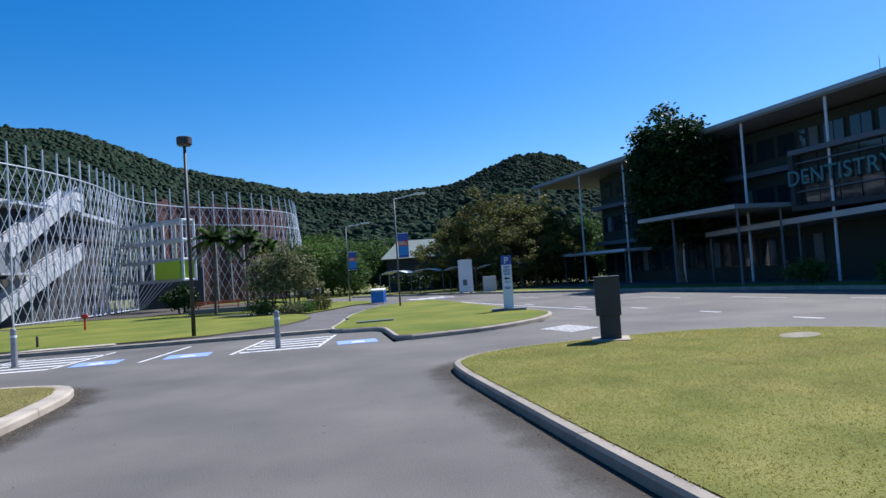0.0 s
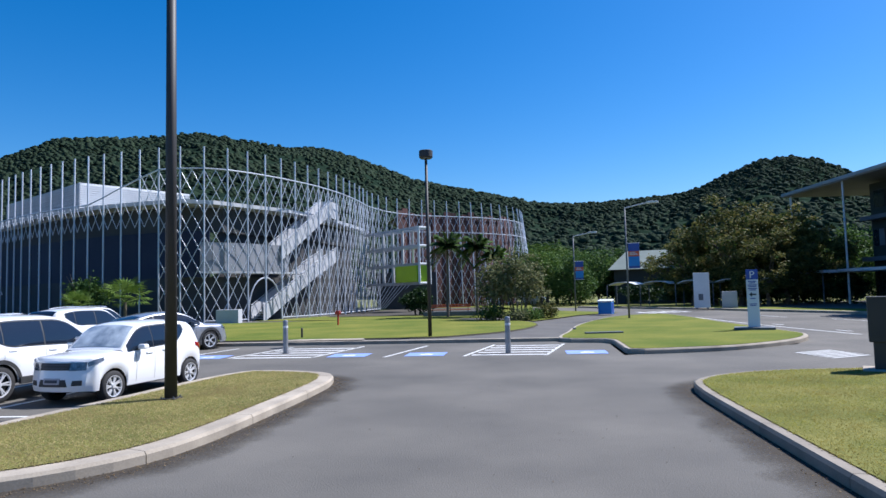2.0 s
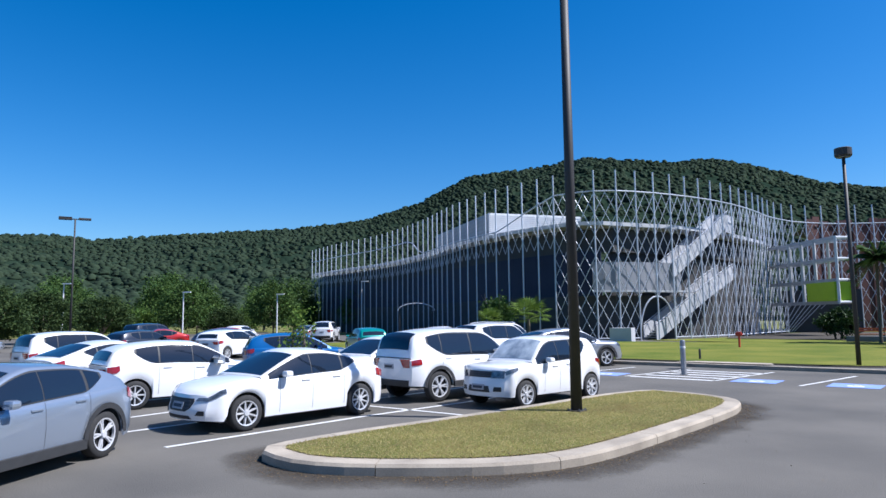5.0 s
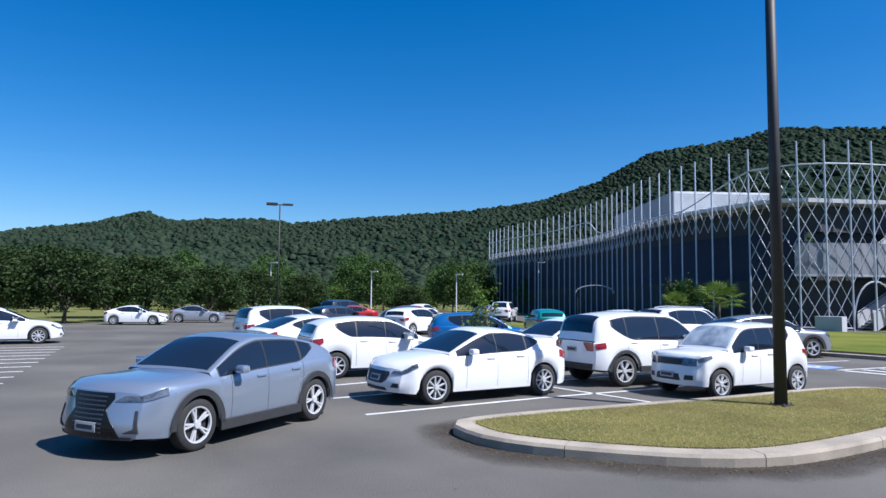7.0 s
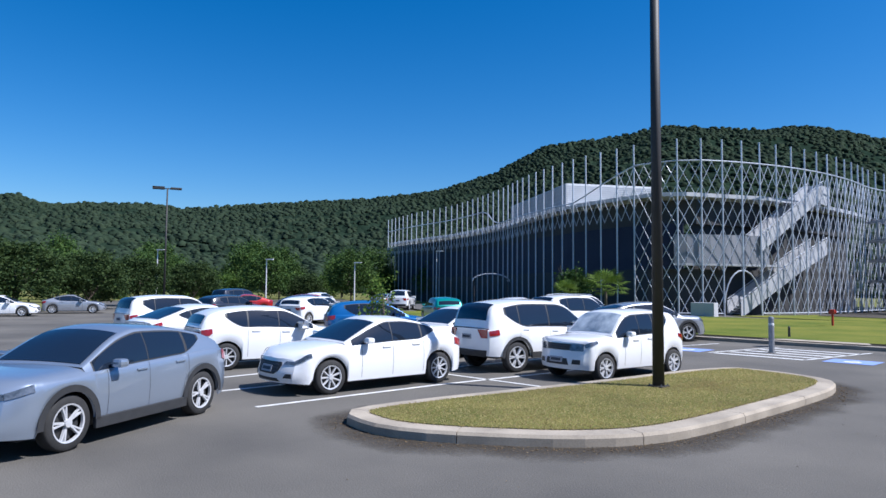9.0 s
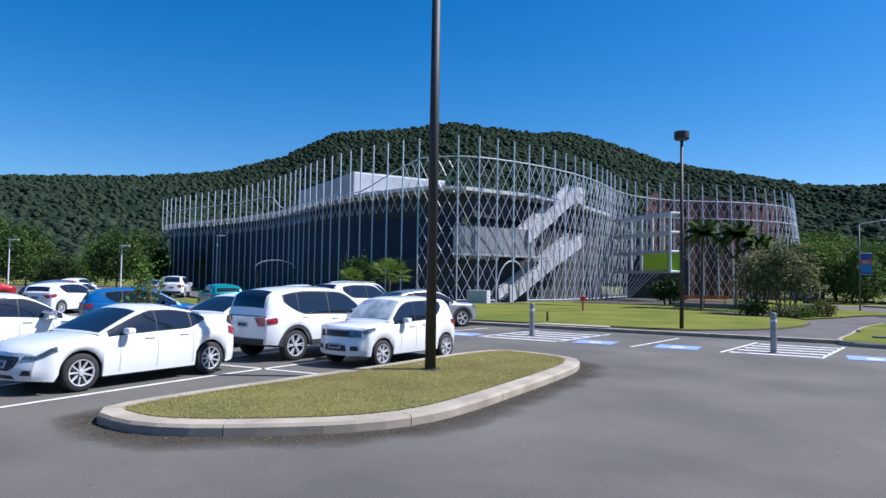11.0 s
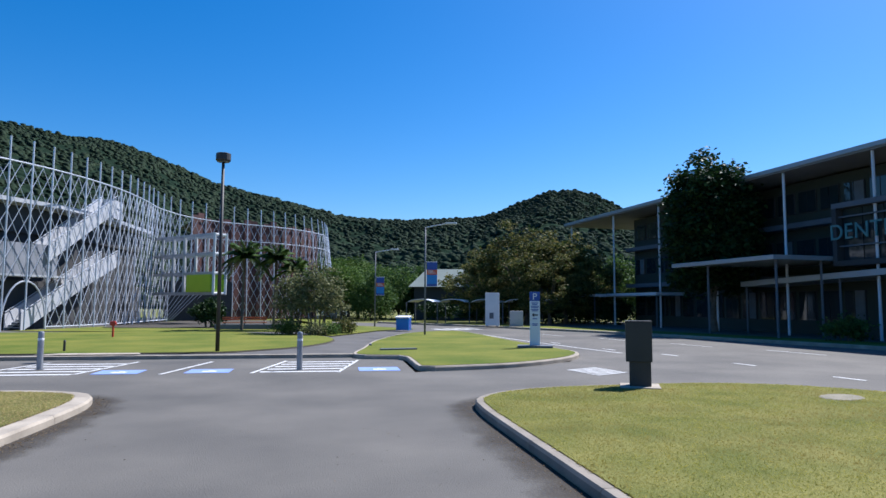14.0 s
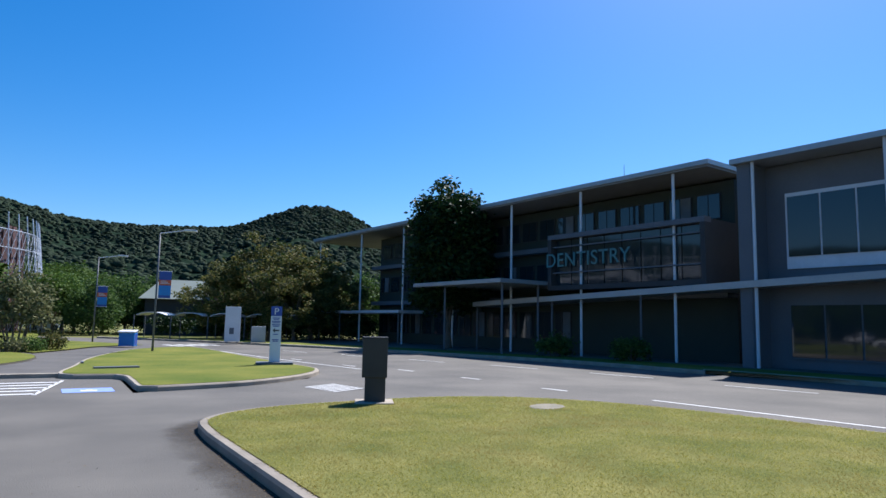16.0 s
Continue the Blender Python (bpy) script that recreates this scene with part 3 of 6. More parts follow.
screen = thing("lattice_screen", "tall galvanised steel screen of posts and crossed bars", "screen")
corner = int(np.argmin(np.linalg.norm(line[:, :2] - np.array((-24.5, 45.8)), axis=1)))
valley = int(np.argmin(np.linalg.norm(line[:, :2] - np.array((-17.0, 73.0)), axis=1)))


def ring_z(i):
    """Height of the upper ring beam along the screen: it dips to the roof edge and rises again on the long side."""
    H = line[i][2]
    if i >= corner - 2:
        return H - 1.65 - 0.3 * max(0, min(1, (i - valley) / 4))
    u = (i - (corner - 2)) / -(corner - 2)
    if u < 0.10:
        return 11.65 - 2.2 * (u / 0.10) ** 1.1
    if u < 0.42:
        return 9.45
    return min(11.3, 9.45 + (u - 0.42) / 0.05 * 1.85)


def base_xy(i):
    """The feet of the red end's posts stand a little further out than their tops."""
    lean = max(0.0, min(1.0, (i - valley - 4) / 10.0)) * 1.6
    p = line[i][:2]
    t = line[min(i + 1, NP - 1)][:2] - line[max(i - 1, 0)][:2]
    t = t / np.linalg.norm(t)
    return p + lean * np.array((t[1], -t[0]))


def on_post(i, z):
    H = line[i][2]
    a, b = base_xy(i), line[i][:2]
    p = a + (b - a) * (z / H)
    return Vector((p[0], p[1], z))


for i in range(NP):
    bm = bmesh.new()
    t = line[min(i + 1, NP - 1)][:2] - line[max(i - 1, 0)][:2]
    foot = 0.0
    if valley - 1 <= i <= valley + 1:
        foot = 0.05
    tube(bm, on_post(i, foot), on_post(i, line[i][2]), 0.064, 8)
    part("post", bm, GALV, screen)
arch_i = corner + 2
for i in range(NP - 1):
    bm = bmesh.new()
    za, zb = ring_z(i), ring_z(i + 1)
    RISE, PER = 3.3, 1.65
    low = 7.4 if i < corner - 2 else 0.3
    if valley <= i <= valley + 2:
        low = 4.6
    k = -3
    while k * PER < 14:
        z0 = k * PER
        for s in (1, -1):
            a0, a1 = (z0, z0 + RISE) if s > 0 else (z0 + RISE, z0)
            # clip the bar between the foot and the ring
            u0, u1 = 0.0, 1.0
            for lim, sign in ((low, 1), (0.5 * (za + zb) if i > corner - 4 else 9.4, -1)):
                f0, f1 = (a0 - lim) * sign, (a1 - lim) * sign
                if f0 < 0 and f1 < 0:
                    u1 = -1
                elif f0 < 0:
                    u0 = max(u0, f0 / (f0 - f1))
                elif f1 < 0:
                    u1 = min(u1, f0 / (f0 - f1))
            if u1 - u0 > 0.04:
                p, q = on_post(i, max(0, a0)), on_post(i + 1, max(0, a1))
                p.z, q.z = a0, a1
                if i in (arch_i, arch_i + 1) and min(p.lerp(q, u0).z, p.lerp(q, u1).z) < 3.0:
                    continue
                tube(bm, p.lerp(q, u0), p.lerp(q, u1), 0.025, 5)
        k += 1
    if len(bm.verts):
        part("lattice_panel", bm, GALV, screen)
    else:
        bm.free()
    bm = bmesh.new()
    tube(bm, on_post(i, za), on_post(i + 1, zb), 0.055, 7)
    part("ring_beam", bm, GALV, screen)
    if i > valley + 2:
        bm = bmesh.new()
        tube(bm, on_post(i, za - 2.0), on_post(i + 1, zb - 2.0), 0.045, 6)
        part("ring_beam", bm, GALV, screen)
    if i >= corner and not (i in (arch_i, arch_i + 1)) and i < valley:
        bm = bmesh.new()
        tube(bm, on_post(i, 0.3), on_post(i + 1, 0.3), 0.05, 6)
        part("foot_rail", bm, GALV, screen)
# arched doorway in the screen
bm = bmesh.new()
pa, pb = on_post(arch_i, 0), on_post(arch_i + 2, 0)
sweep(bm, [pa.lerp(pb, 0.5 - 0.5 * math.cos(math.pi * j / 14)) + Vector((0, -0.03, 3.5 * math.sin(math.pi * j / 14) ** 0.8)) for j in range(15)], 0.06)
part("door_arch", bm, GALV, screen)
# bars swept up over the entrance hollow
for j in range(10):
    bm = bmesh.new()
    a = Vector((-17.3 + j * 0.13, 71.5 + j * 0.5, 0.2))
    e = Vector((-15.2 + j * 0.55, 72.0 + j * 0.55, 5.2 + 0.06 * j))
    c = a.lerp(e, 0.55) + Vector((0.1, 0, -0.1))
    tube(bm, a, c, 0.035, 5)
    tube(bm, c, e, 0.035, 5)
    part("swept_bar", bm, GALV, screen)



def wall_run(name, pts, z0, z1, mat, label, thick=0.3, parent=None):
    """A wall of some thickness that follows a plan line."""
    a = np.array(pts)[:, :2]
    b = inset(a, thick, False)
    vs, fs = [], []
    for p, q in zip(a, b):
        vs += [(*p, z0), (*p, z1), (*q, z1), (*q, z0)]
    for i in range(len(a) - 1):
        fs += [(i * 4 + r, i * 4 + 4 + r, i * 4 + 4 + (r + 1) % 4, i * 4 + (r + 1) % 4) for r in range(4)]
    fs += [(0, 1, 2, 3), tuple(len(vs) - 4 + r for r in (3, 2, 1, 0))]
    ob = raw(name, vs, fs, mat, parent)
    return ob


hall = thing("lattice_hall", "two-storey blue-grey hall behind a steel lattice screen", "building")
left_run = inset(line[:corner + 1], 1.5, False)
front = np.array([(-23.4, 48.6), (-21.4, 53.6), (-19.8, 60.4), (-19.0, 72.0)])
run = np.concatenate([left_run[:-2], front])
wall_run("wall", run, 0, 3.6, DARK_WALL, "", 0.3, hall)
wall_run("wall", left_run, 3.6, 7.1, WALL_BLUE, "", 0.35, hall)
wall_run("window", inset(run, 0.25, False), 7.1, 9.0, DARK_WALL, "", 0.2, hall)
wall_run("wall", inset(front, 0.6, False), 3.6, 7.2, DARK_WALL, "", 0.2, hall)
slab_line = np.concatenate([inset(line[:corner + 1], 0.45, False)[:-1], np.array([(-23.7, 47.2), (-20.2, 54.0), (-18.7, 61.0), (-18.3, 72.0)])])
tagged(wall_run("roof", slab_line, 9.12, 9.42, PANEL_GREY, "", 7.0, hall), "pale roof slab with an overhanging edge")
# front balcony of grey panels
bal = spline([(-24.3, 46.5), (-23.2, 47.4), (-21.6, 49.6), (-19.9, 53.2)], 0.9)
for i in range(len(bal) - 1):
    a, b = Vector((*bal[i], 4.0)), Vector((*bal[i + 1], 4.0))
    bm = bmesh.new()
    d = (b - a).normalized()
    m = Matrix.Translation(a) @ Matrix(((d.x, -d.y, 0, 0), (d.y, d.x, 0, 0), (0, 0, 1, 0), (0, 0, 0, 1)))
    box(bm, 0.012, (b - a).length - 0.012, 0, 0.12, 0, 2.2, m)
    part("panel", bm, PANEL_MID, hall)
bm = bmesh.new()
vsl = [bm.verts.new((x, y, 3.85)) for x, y in bal] + [bm.verts.new((x, y, 3.85)) for x, y in ((-18.6, 58.4), (-23.5, 48.9))]
f = bm.faces.new(vsl)
bmesh.ops.extrude_face_region(bm, geom=[f])
for v in vsl:
    v.co.z += 0.15
part("balcony_floor", bm, PANEL_GREY, hall)


def flight(x0, y0, z0, x1, y1, z1, w=1.5):
    """A solid-sided stair flight rising from one point to another."""
    st = thing("staircase", "grey steel staircase with solid sides inside the screen", "staircase")
    a, b = Vector((x0, y0, 0)), Vector((x1, y1, 0))
    d = (b - a).normalized()
    nrm = Vector((-d.y, d.x, 0))
    for k in (0, 1):
        o = nrm * (w * k)
        bm = bmesh.new()
        q = [a + o + Vector((0, 0, z0 - 0.25)), b + o + Vector((0, 0, z1 - 0.25)), b + o + Vector((0, 0, z1 + 1.0)), a + o + Vector((0, 0, z0 + 1.0))]
        v1 = [bm.verts.new(p) for p in q]
        v2 = [bm.verts.new(p + nrm * 0.08) for p in q]
        bm.faces.new(v1[::-1])
        bm.faces.new(v2)
        for i in range(4):
            bm.faces.new((v1[i], v1[(i + 1) % 4], v2[(i + 1) % 4], v2[i]))
        part("side_panel", bm, PANEL_GREY, st)
        bm = bmesh.new()
        tube(bm, a + o + Vector((0, 0, z0 + 1.15)), b + o + Vector((0, 0, z1 + 1.15)), 0.04, 6)
        part("handrail", bm, GALV, st)
    n = int((z1 - z0) / 0.175)
    for i in range(n):
        bm = bmesh.new()
        c = a.lerp(b, (i + 0.5) / n) + Vector((0, 0, z0 + (z1 - z0) * (i + 0.5) / n))
        m = Matrix.Translation(c) @ Matrix(((d.x, -d.y, 0, 0), (d.y, d.x, 0, 0), (0, 0, 1, 0), (0, 0, 0, 1)))
        box(bm, -0.15, 0.15, 0.08, w, -0.02, 0.02, m)
        part("tread", bm, PANEL_GREY, st)
    return st


flight(-20.9, 50.2, 0.2, -18.7, 56.2, 3.7, 1.3)
flight(-18.7, 56.2, 3.7, -18.0, 60.5, 5.3, 1.3)
flight(-20.1, 52.2, 5.2, -18.1, 60.2, 10.0, 1.3)
bm = bmesh.new()
box(bm, -20.2, -18.4, 60.6, 63.0, 9.3, 10.9)
tagged(link("roof_hatch", bm, PANEL_GREY), "grey stair head box on the roof", "roof box")

# louvred plant room on the roof
plant = thing("plant_room", "white louvred plant room on the flat roof", "plant room")
for a, b in (((-38.7, 52.8), (-33.2, 61.6)), ((-54.5, 63.0), (-38.7, 52.8))):
    a3, b3 = Vector((*a, 9.4)), Vector((*b, 9.4))
    d = (b3 - a3).normalized()
    L = (b3 - a3).length
    m = Matrix.Translation(a3) @ Matrix(((d.x, -d.y, 0, 0), (d.y, d.x, 0, 0), (0, 0, 1, 0), (0, 0, 0, 1)))
    bm = bmesh.new()
    # left wall in grey: a duller sheet with its shade in the colour
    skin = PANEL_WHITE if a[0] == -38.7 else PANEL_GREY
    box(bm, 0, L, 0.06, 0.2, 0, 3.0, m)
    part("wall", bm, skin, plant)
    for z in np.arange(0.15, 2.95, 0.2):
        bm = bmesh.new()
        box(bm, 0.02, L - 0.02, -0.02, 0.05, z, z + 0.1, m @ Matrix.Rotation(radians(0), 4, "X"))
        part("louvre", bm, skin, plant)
bm = bmesh.new()
vt = [bm.verts.new((x, y, 12.38)) for x, y in ((-38.7, 52.9), (-33.3, 61.6), (-40, 68), (-54, 65))]
bm.faces.new(vt)
part("roof", bm, PANEL_WHITE, plant)

# rust-red wing: upright panels of uneven height
wing = thing("red_wing", "rust-red panelled wing behind the lattice screen", "building")
rl = spline([(-15.2, 77.2), (-13.9, 79.0), (-10.4, 82.2), (-7.6, 84.3), (-5.2, 86.6), (-3.1, 89.9), (-2.2, 93.4), (-1.9, 98)], 0.9)
for i in range(len(rl) - 1):
    a, b = Vector((*rl[i], 0)), Vector((*rl[i + 1], 0))
    d = (b - a).normalized()
    m = Matrix.Translation(a) @ Matrix(((d.x, -d.y, 0, 0), (d.y, d.x, 0, 0), (0, 0, 1, 0), (0, 0, 0, 1)))
    bm = bmesh.new()
    off = 0.10 * (i % 2)
    h = 11.8 + 0.35 * math.sin(i * 1.7) + 0.15 * math.cos(i * 0.6)
    box(bm, 0.01, (b - a).length - 0.01, off, off + 0.25, 0.1, h, m)
    part("panel", bm, BROWN, wing)
bm = bmesh.new()
vt = [bm.verts.new((x, y, 11.2)) for x, y in list(rl) + [(-1.9, 104), (-18, 104), (-18, 84)]]
bm.faces.new(vt)
part("roof", bm, DARK_WALL, wing)
# dark wall and lid, added to stand for the shadow under the boom
bm = bmesh.new()
box(bm, -3.6, 3.3, -0.2, 0.2, 0.1, 4.4, pose(-13.9, 75.6, 0, 0, 0, 14))
box(bm, -3.6, 3.3, 0.2, 3.5, 4.2, 4.4, pose(-13.9, 75.6, 0, 0, 0, 14))
part("shade_wall", bm, DARK_WALL, wing)

# steel boom frame with a lime box
boom = thing("boom_frame", "grey steel boom frame carrying a lime green box", "frame")
e0, e1 = Vector((-17.1, 70.6, 0)), Vector((-9.95, 63.3, 0))
bd = (e1 - e0).normalized()
bn = Vector((-bd.y, bd.x, 0))
for z in (2.94, 4.79, 6.57, 8.34):
    for k in (-0.64, 0.64):
        bm = bmesh.new()
        m = Matrix.Translation(e0 + bn * k + Vector((0, 0, z))) @ Matrix(((bd.x, -bd.y, 0, 0), (bd.y, bd.x, 0, 0), (0, 0, 1, 0), (0, 0, 0, 1)))
        box(bm, 0, (e1 - e0).length, -0.085, 0.085, -0.13, 0.13, m)
        part("rail", bm, PANEL_GREY, boom)
for s in (0.18, 0.36, 0.54, 0.72, 1.0):
    for k in (-0.64, 0.64):
        bm = bmesh.new()
        c = e0.lerp(e1, s) + bn * k
        box(bm, -0.1, 0.1, -0.1, 0.1, 2.81, 8.47, Matrix.Translation(c))
        part("upright", bm, PANEL_WHITE if s == 1.0 else PANEL_GREY, boom)
for z in (2.94, 4.79, 6.57, 8.34):
    bm = bmesh.new()
    tube(bm, e1 + bn * -0.7 + Vector((0, 0, z)), e1 + bn * 0.7 + Vector((0, 0, z)), 0.11, 6)
    part("end_bar", bm, PANEL_WHITE, boom)
bm = bmesh.new()
m = Matrix.Translation(e0.lerp(e1, 0.62)) @ Matrix(((bd.x, -bd.y, 0, 0), (bd.y, bd.x, 0, 0), (0, 0, 1, 0), (0, 0, 0, 1)))
box(bm, 0, (e1 - e0).length * 0.365, -0.88, 0.88, 3.05, 4.66, m, 0.03)
part("lime_box", bm, LIME, boom, "bright lime green panelled box")


# ------------------------------------------------------------------ health building on the far side of the road
# own axes: u along the front, v out to the road, from the near corner
DM = Matrix(((-0.0941, -0.9956, 0, 30.1), (0.9956, -0.0941, 0, 22.6), (0, 0, 1, 0.1), (0, 0, 0, 1)))
TEAL = surf("teal_letter", (0.07, 0.21, 0.22), (0.06, 0.18, 0.19), 0.4, scale=2, fine=20, bump=0.02)
WHITE_TRIM = surf("white_trim", (0.66, 0.68, 0.72), (0.55, 0.57, 0.61), 0.45, scale=1.5, fine=15, bump=0.03)
BLIND = surf("pale_blind", (0.16, 0.17, 0.18), (0.12, 0.125, 0.13), 0.8, scale=2, fine=25, bump=0.05)
clinic = thing("clinic_building", "dark three-storey building with a thin overhanging roof", "building", DM)


def cbox(name, u0, u1, v0, v1, z0, z1, mat, parent=None, label="", bevel=0.0):
    bm = bmesh.new()
    box(bm, min(u0, u1), max(u0, u1), min(v0, v1), max(v0, v1), z0, z1, None, bevel)
    return part(name, bm, mat, parent if parent is not None else clinic, label)


cbox("wall", 0.4, 38.5, -3.2, -16, 0, 10.3, DENT_WALL)
cbox("roof", 0.0, 47.6, 0.05, -17, 10.62, 10.88, ROOF_STEEL, label="thin pale roof with a wide overhang")
cbox("soffit", 0.1, 47.5, -0.05, -16.9, 10.5, 10.615, SOFFIT)
cbox("floor_slab", 0.4, 38.5, -2.2, -3.2, 7.1, 7.45, DENT_FRAME)
cbox("floor_slab", 0.4, 38.5, -2.2, -3.2, 3.6, 3.95, DENT_FRAME)
for u in (37.5, 46.5, 29.9, 15.75, 9.2, 22.6, 2.4):
    bm = bmesh.new()
    tube(bm, (u, -0.35, 0), (u, -0.35, 10.5), 0.085, 10)
    part("column", bm, WHITE_TRIM, clinic)
for z0, z1 in ((4.85, 6.35), (8.15, 9.65), (0.9, 2.9)):
    u = 12.6 if z0 < 7 else 1.2
    k = 0
    while u < 37.8:
        win = cbox("window", u, u + 1.5, -3.12, -3.2, z0, z1, DARK_WALL)
        cbox("pane", u + 0.05, u + 0.72, -3.08, -3.12, z0 + 0.05, z1 - 0.05, BLIND if (k * 7 + int(z0)) % 5 == 0 else DARK_GLASS, win)
        cbox("pane", u + 0.78, u + 1.45, -3.08, -3.12, z0 + 0.05, z1 - 0.05, DARK_GLASS, win)
        u += 1.85
        k += 1
# projecting bay with the lettering
cbox("bay", 0.3, 11.7, -0.6, -3.2, 4.2, 7.75, DARK_WALL)
for z, skin in ((4.2, DARK_WALL), (7.55, DENT_FRAME)):
    cbox("bay_beam", 0.3, 11.8, 0.0, -0.6, z, z + 0.3, skin)
for u in (0.3, 11.5):
    cbox("bay_jamb", u, u + 0.3, -0.01, -0.6, 4.5, 7.55, DARK_WALL)
for j in range(8):
    cbox("pane", 0.66 + j * 1.355, 0.66 + j * 1.355 + 1.29, -0.45, -0.52, 4.55, 7.5, DARK_GLASS)
for z in (5.3, 7.0):
    cbox("sign_rail", 0.6, 11.5, -0.2, -0.28, z, z + 0.08, DENT_FRAME)
fc = bpy.data.curves.new("lettering", "FONT")
fc.body = "DENTISTRY"
fc.size, fc.extrude, fc.align_x = 1.28, 0.03, "LEFT"
fc.space_character = 1.05
fc.materials.append(TEAL)
ft = new("lettering", fc)
ft.parent = clinic
ft.matrix_basis = Matrix(((-1, 0, 0, 11.95), (0, 0, 1, 0.02), (0, 1, 0, 5.72), (0, 0, 0, 1)))
tagged(ft, "pale teal capital letters on the bay")
# sloping covered way along the front, and the entrance porch
cov = thing("covered_way", "low covered walkway with a pale fascia along the building", "walkway roof", DM)
bm = bmesh.new()
vs = [bm.verts.new(p) for p in ((19.4, 0.2, 3.2), (-30, 0.2, 4.9), (-30, -3.1, 4.9), (19.4, -3.1, 3.2))]
f = bm.faces.new(vs[::-1])
r = bmesh.ops.extrude_face_region(bm, geom=[f])
for v in (q for q in r["geom"] if isinstance(q, bmesh.types.BMVert)):
    v.co.z += 0.34
part("roof", bm, ROOF_STEEL, cov)
for u in (19.2, 11.5, 4.5, -2.1, -8.3, -15):
    bm = bmesh.new()
    tube(bm, (u, -0.1, 0), (u, -0.1, 3.2 + (19.4 - u) * 0.0344), 0.06, 8)
    part("post", bm, DENT_FRAME, cov)
porch = thing("entrance_porch", "flat entrance porch with a pale metal edge on slim posts", "porch", DM)
bm = bmesh.new()
box(bm, 12.0, 21.8, -2.9, 4.0, 4.55, 4.82, None, 0.02)
part("roof", bm, ROOF_STEEL, porch)
for u, v in ((18.6, 3.4), (12.5, 3.4), (12.5, 0.2)):
    bm = bmesh.new()
    tube(bm, (u, v, 0), (u, v, 4.56), 0.075, 8)
    part("post", bm, DENT_FRAME, porch)
low = thing("side_canopy", "low flat canopy with a bright blue-white edge", "canopy", DM)
bm = bmesh.new()
box(bm, 29.6, 38.0, -2.6, 0.25, 2.75, 3.0)
part("roof", bm, WHITE_TRIM, low)
bm = bmesh.new()
box(bm, 38.1, 52.4, -3.0, 1.4, 2.72, 2.96)
part("roof", bm, WHITE_TRIM, low)
for u, v in ((29.8, 0.1), (38.6, 1.2), (43, 1.2), (47.5, 1.2), (52, 1.2), (52, -2.6), (45, -2.6)):
    bm = bmesh.new()
    tube(bm, (u, v, 0), (u, v, 2.75), 0.06, 8)
    part("post", bm, DENT_FRAME, low)
# second block of the same row, set slightly back
block = thing("clinic_block", "grey block with large framed windows beside the dark building", "building", DM)


def bbox(name, *a, **k):
    return cbox(name, *a, parent=block, **k)


bbox("wall", -1.6, -45, -1.6, -16, 0, 10.2, DENT_FRAME)
bbox("roof", -1.3, -45.5, 0.25, -17, 10.25, 10.52, ROOF_STEEL)
bbox("edge_wall", -1.5, -2.2, -0.1, -1.6, 0, 10.25, DENT_FRAME)
for u in (-2.35, -8.25, -14.2, -20.1):
    bm = bmesh.new()
    tube(bm, (u, -0.05, 0), (u, -0.05, 10.25), 0.085, 10)
    part("column", bm, WHITE_TRIM, block)
for k in range(4):
    u = -3.2 - k * 5.9
    win = bbox("window", u, u - 4.9, -1.5, -1.6, 4.9, 8.7, WHITE_TRIM)
    for j in range(3):
        bm = bmesh.new()
        box(bm, u - 0.12 - j * 1.6 - 1.5, u - 0.12 - j * 1.6, -1.5, -1.45, 5.5, 8.5)
        part("pane", bm, DARK_GLASS, win)
    win = bbox("window", u, u - 4.9, -1.5, -1.6, 0.5, 3.2, DENT_FRAME)
    for j in range(3):
        bm = bmesh.new()
        box(bm, u - 0.12 - j * 1.6 - 1.5, u - 0.12 - j * 1.6, -1.5, -1.45, 0.6, 3.1)
        part("pane", bm, DARK_GLASS, win)
for u, v, h in ((8.6, -4, 1.9), (8.2, -4.2, 1.3), (3.0, -5, 1.2), (13.5, -6, 0.9)):
    ob = thing("roof_aerial", "thin whip aerial on the roof", "aerial", DM @ Matrix.Translation((u, v, 10.88)))
    bm = bmesh.new()
    tube(bm, (0, 0, 0), (0, 0, h), 0.03, 5, 0.012)
    part("mast", bm, POST_BLACK, ob)
    bm = bmesh.new()
    tube(bm, (0, 0, 0), (0, 0, 0.12), 0.07, 6)
    part("foot", bm, POST_BLACK, ob)

# far hall and covered ways at the bend of the road
FAR_ROOF = surf("green_grey_roof", (0.17, 0.20, 0.17), (0.13, 0.155, 0.13), 0.5, 0.1, scale=0.5, fine=6, bump=0.05)
hallb = thing("far_hall", "low hall with a pale green-grey gabled roof", "building", pose(15.4, 91, 0, 0, 0, -12))
bm = bmesh.new()
box(bm, -3.5, 6, -5, 5, 0, 4.4)
part("wall", bm, DARK_WALL, hallb)
bm = bmesh.new()
ps = [(-4.2, -5.8, 4.3), (6.6, -5.8, 4.3), (6.6, 0, 6.9), (-2.2, 0, 6.9), (6.6, 5.8, 4.3), (-4.2, 5.8, 4.3)]
vv = [bm.verts.new(p) for p in ps]
for q in ((0, 1, 2, 3), (3, 2, 4, 5), (0, 3, 5), (1, 4, 2), (0, 5, 4, 1)):
    bm.faces.new([vv[i] for i in q])
part("roof", bm, FAR_ROOF, hallb)
for k in (0, 0.5):
    bm = bmesh.new()
    tube(bm, (5.4 + k, 0, 6.7), (5.4 + k, 0, 8.7), 0.16, 8)
    part("vent_pipe", bm, PANEL_WHITE, hallb)
cw = thing("curved_walkway", "covered walkway with small curved pale roofs", "walkway roof", pose(8.4, 69, -0.25, 0, 0, -30))
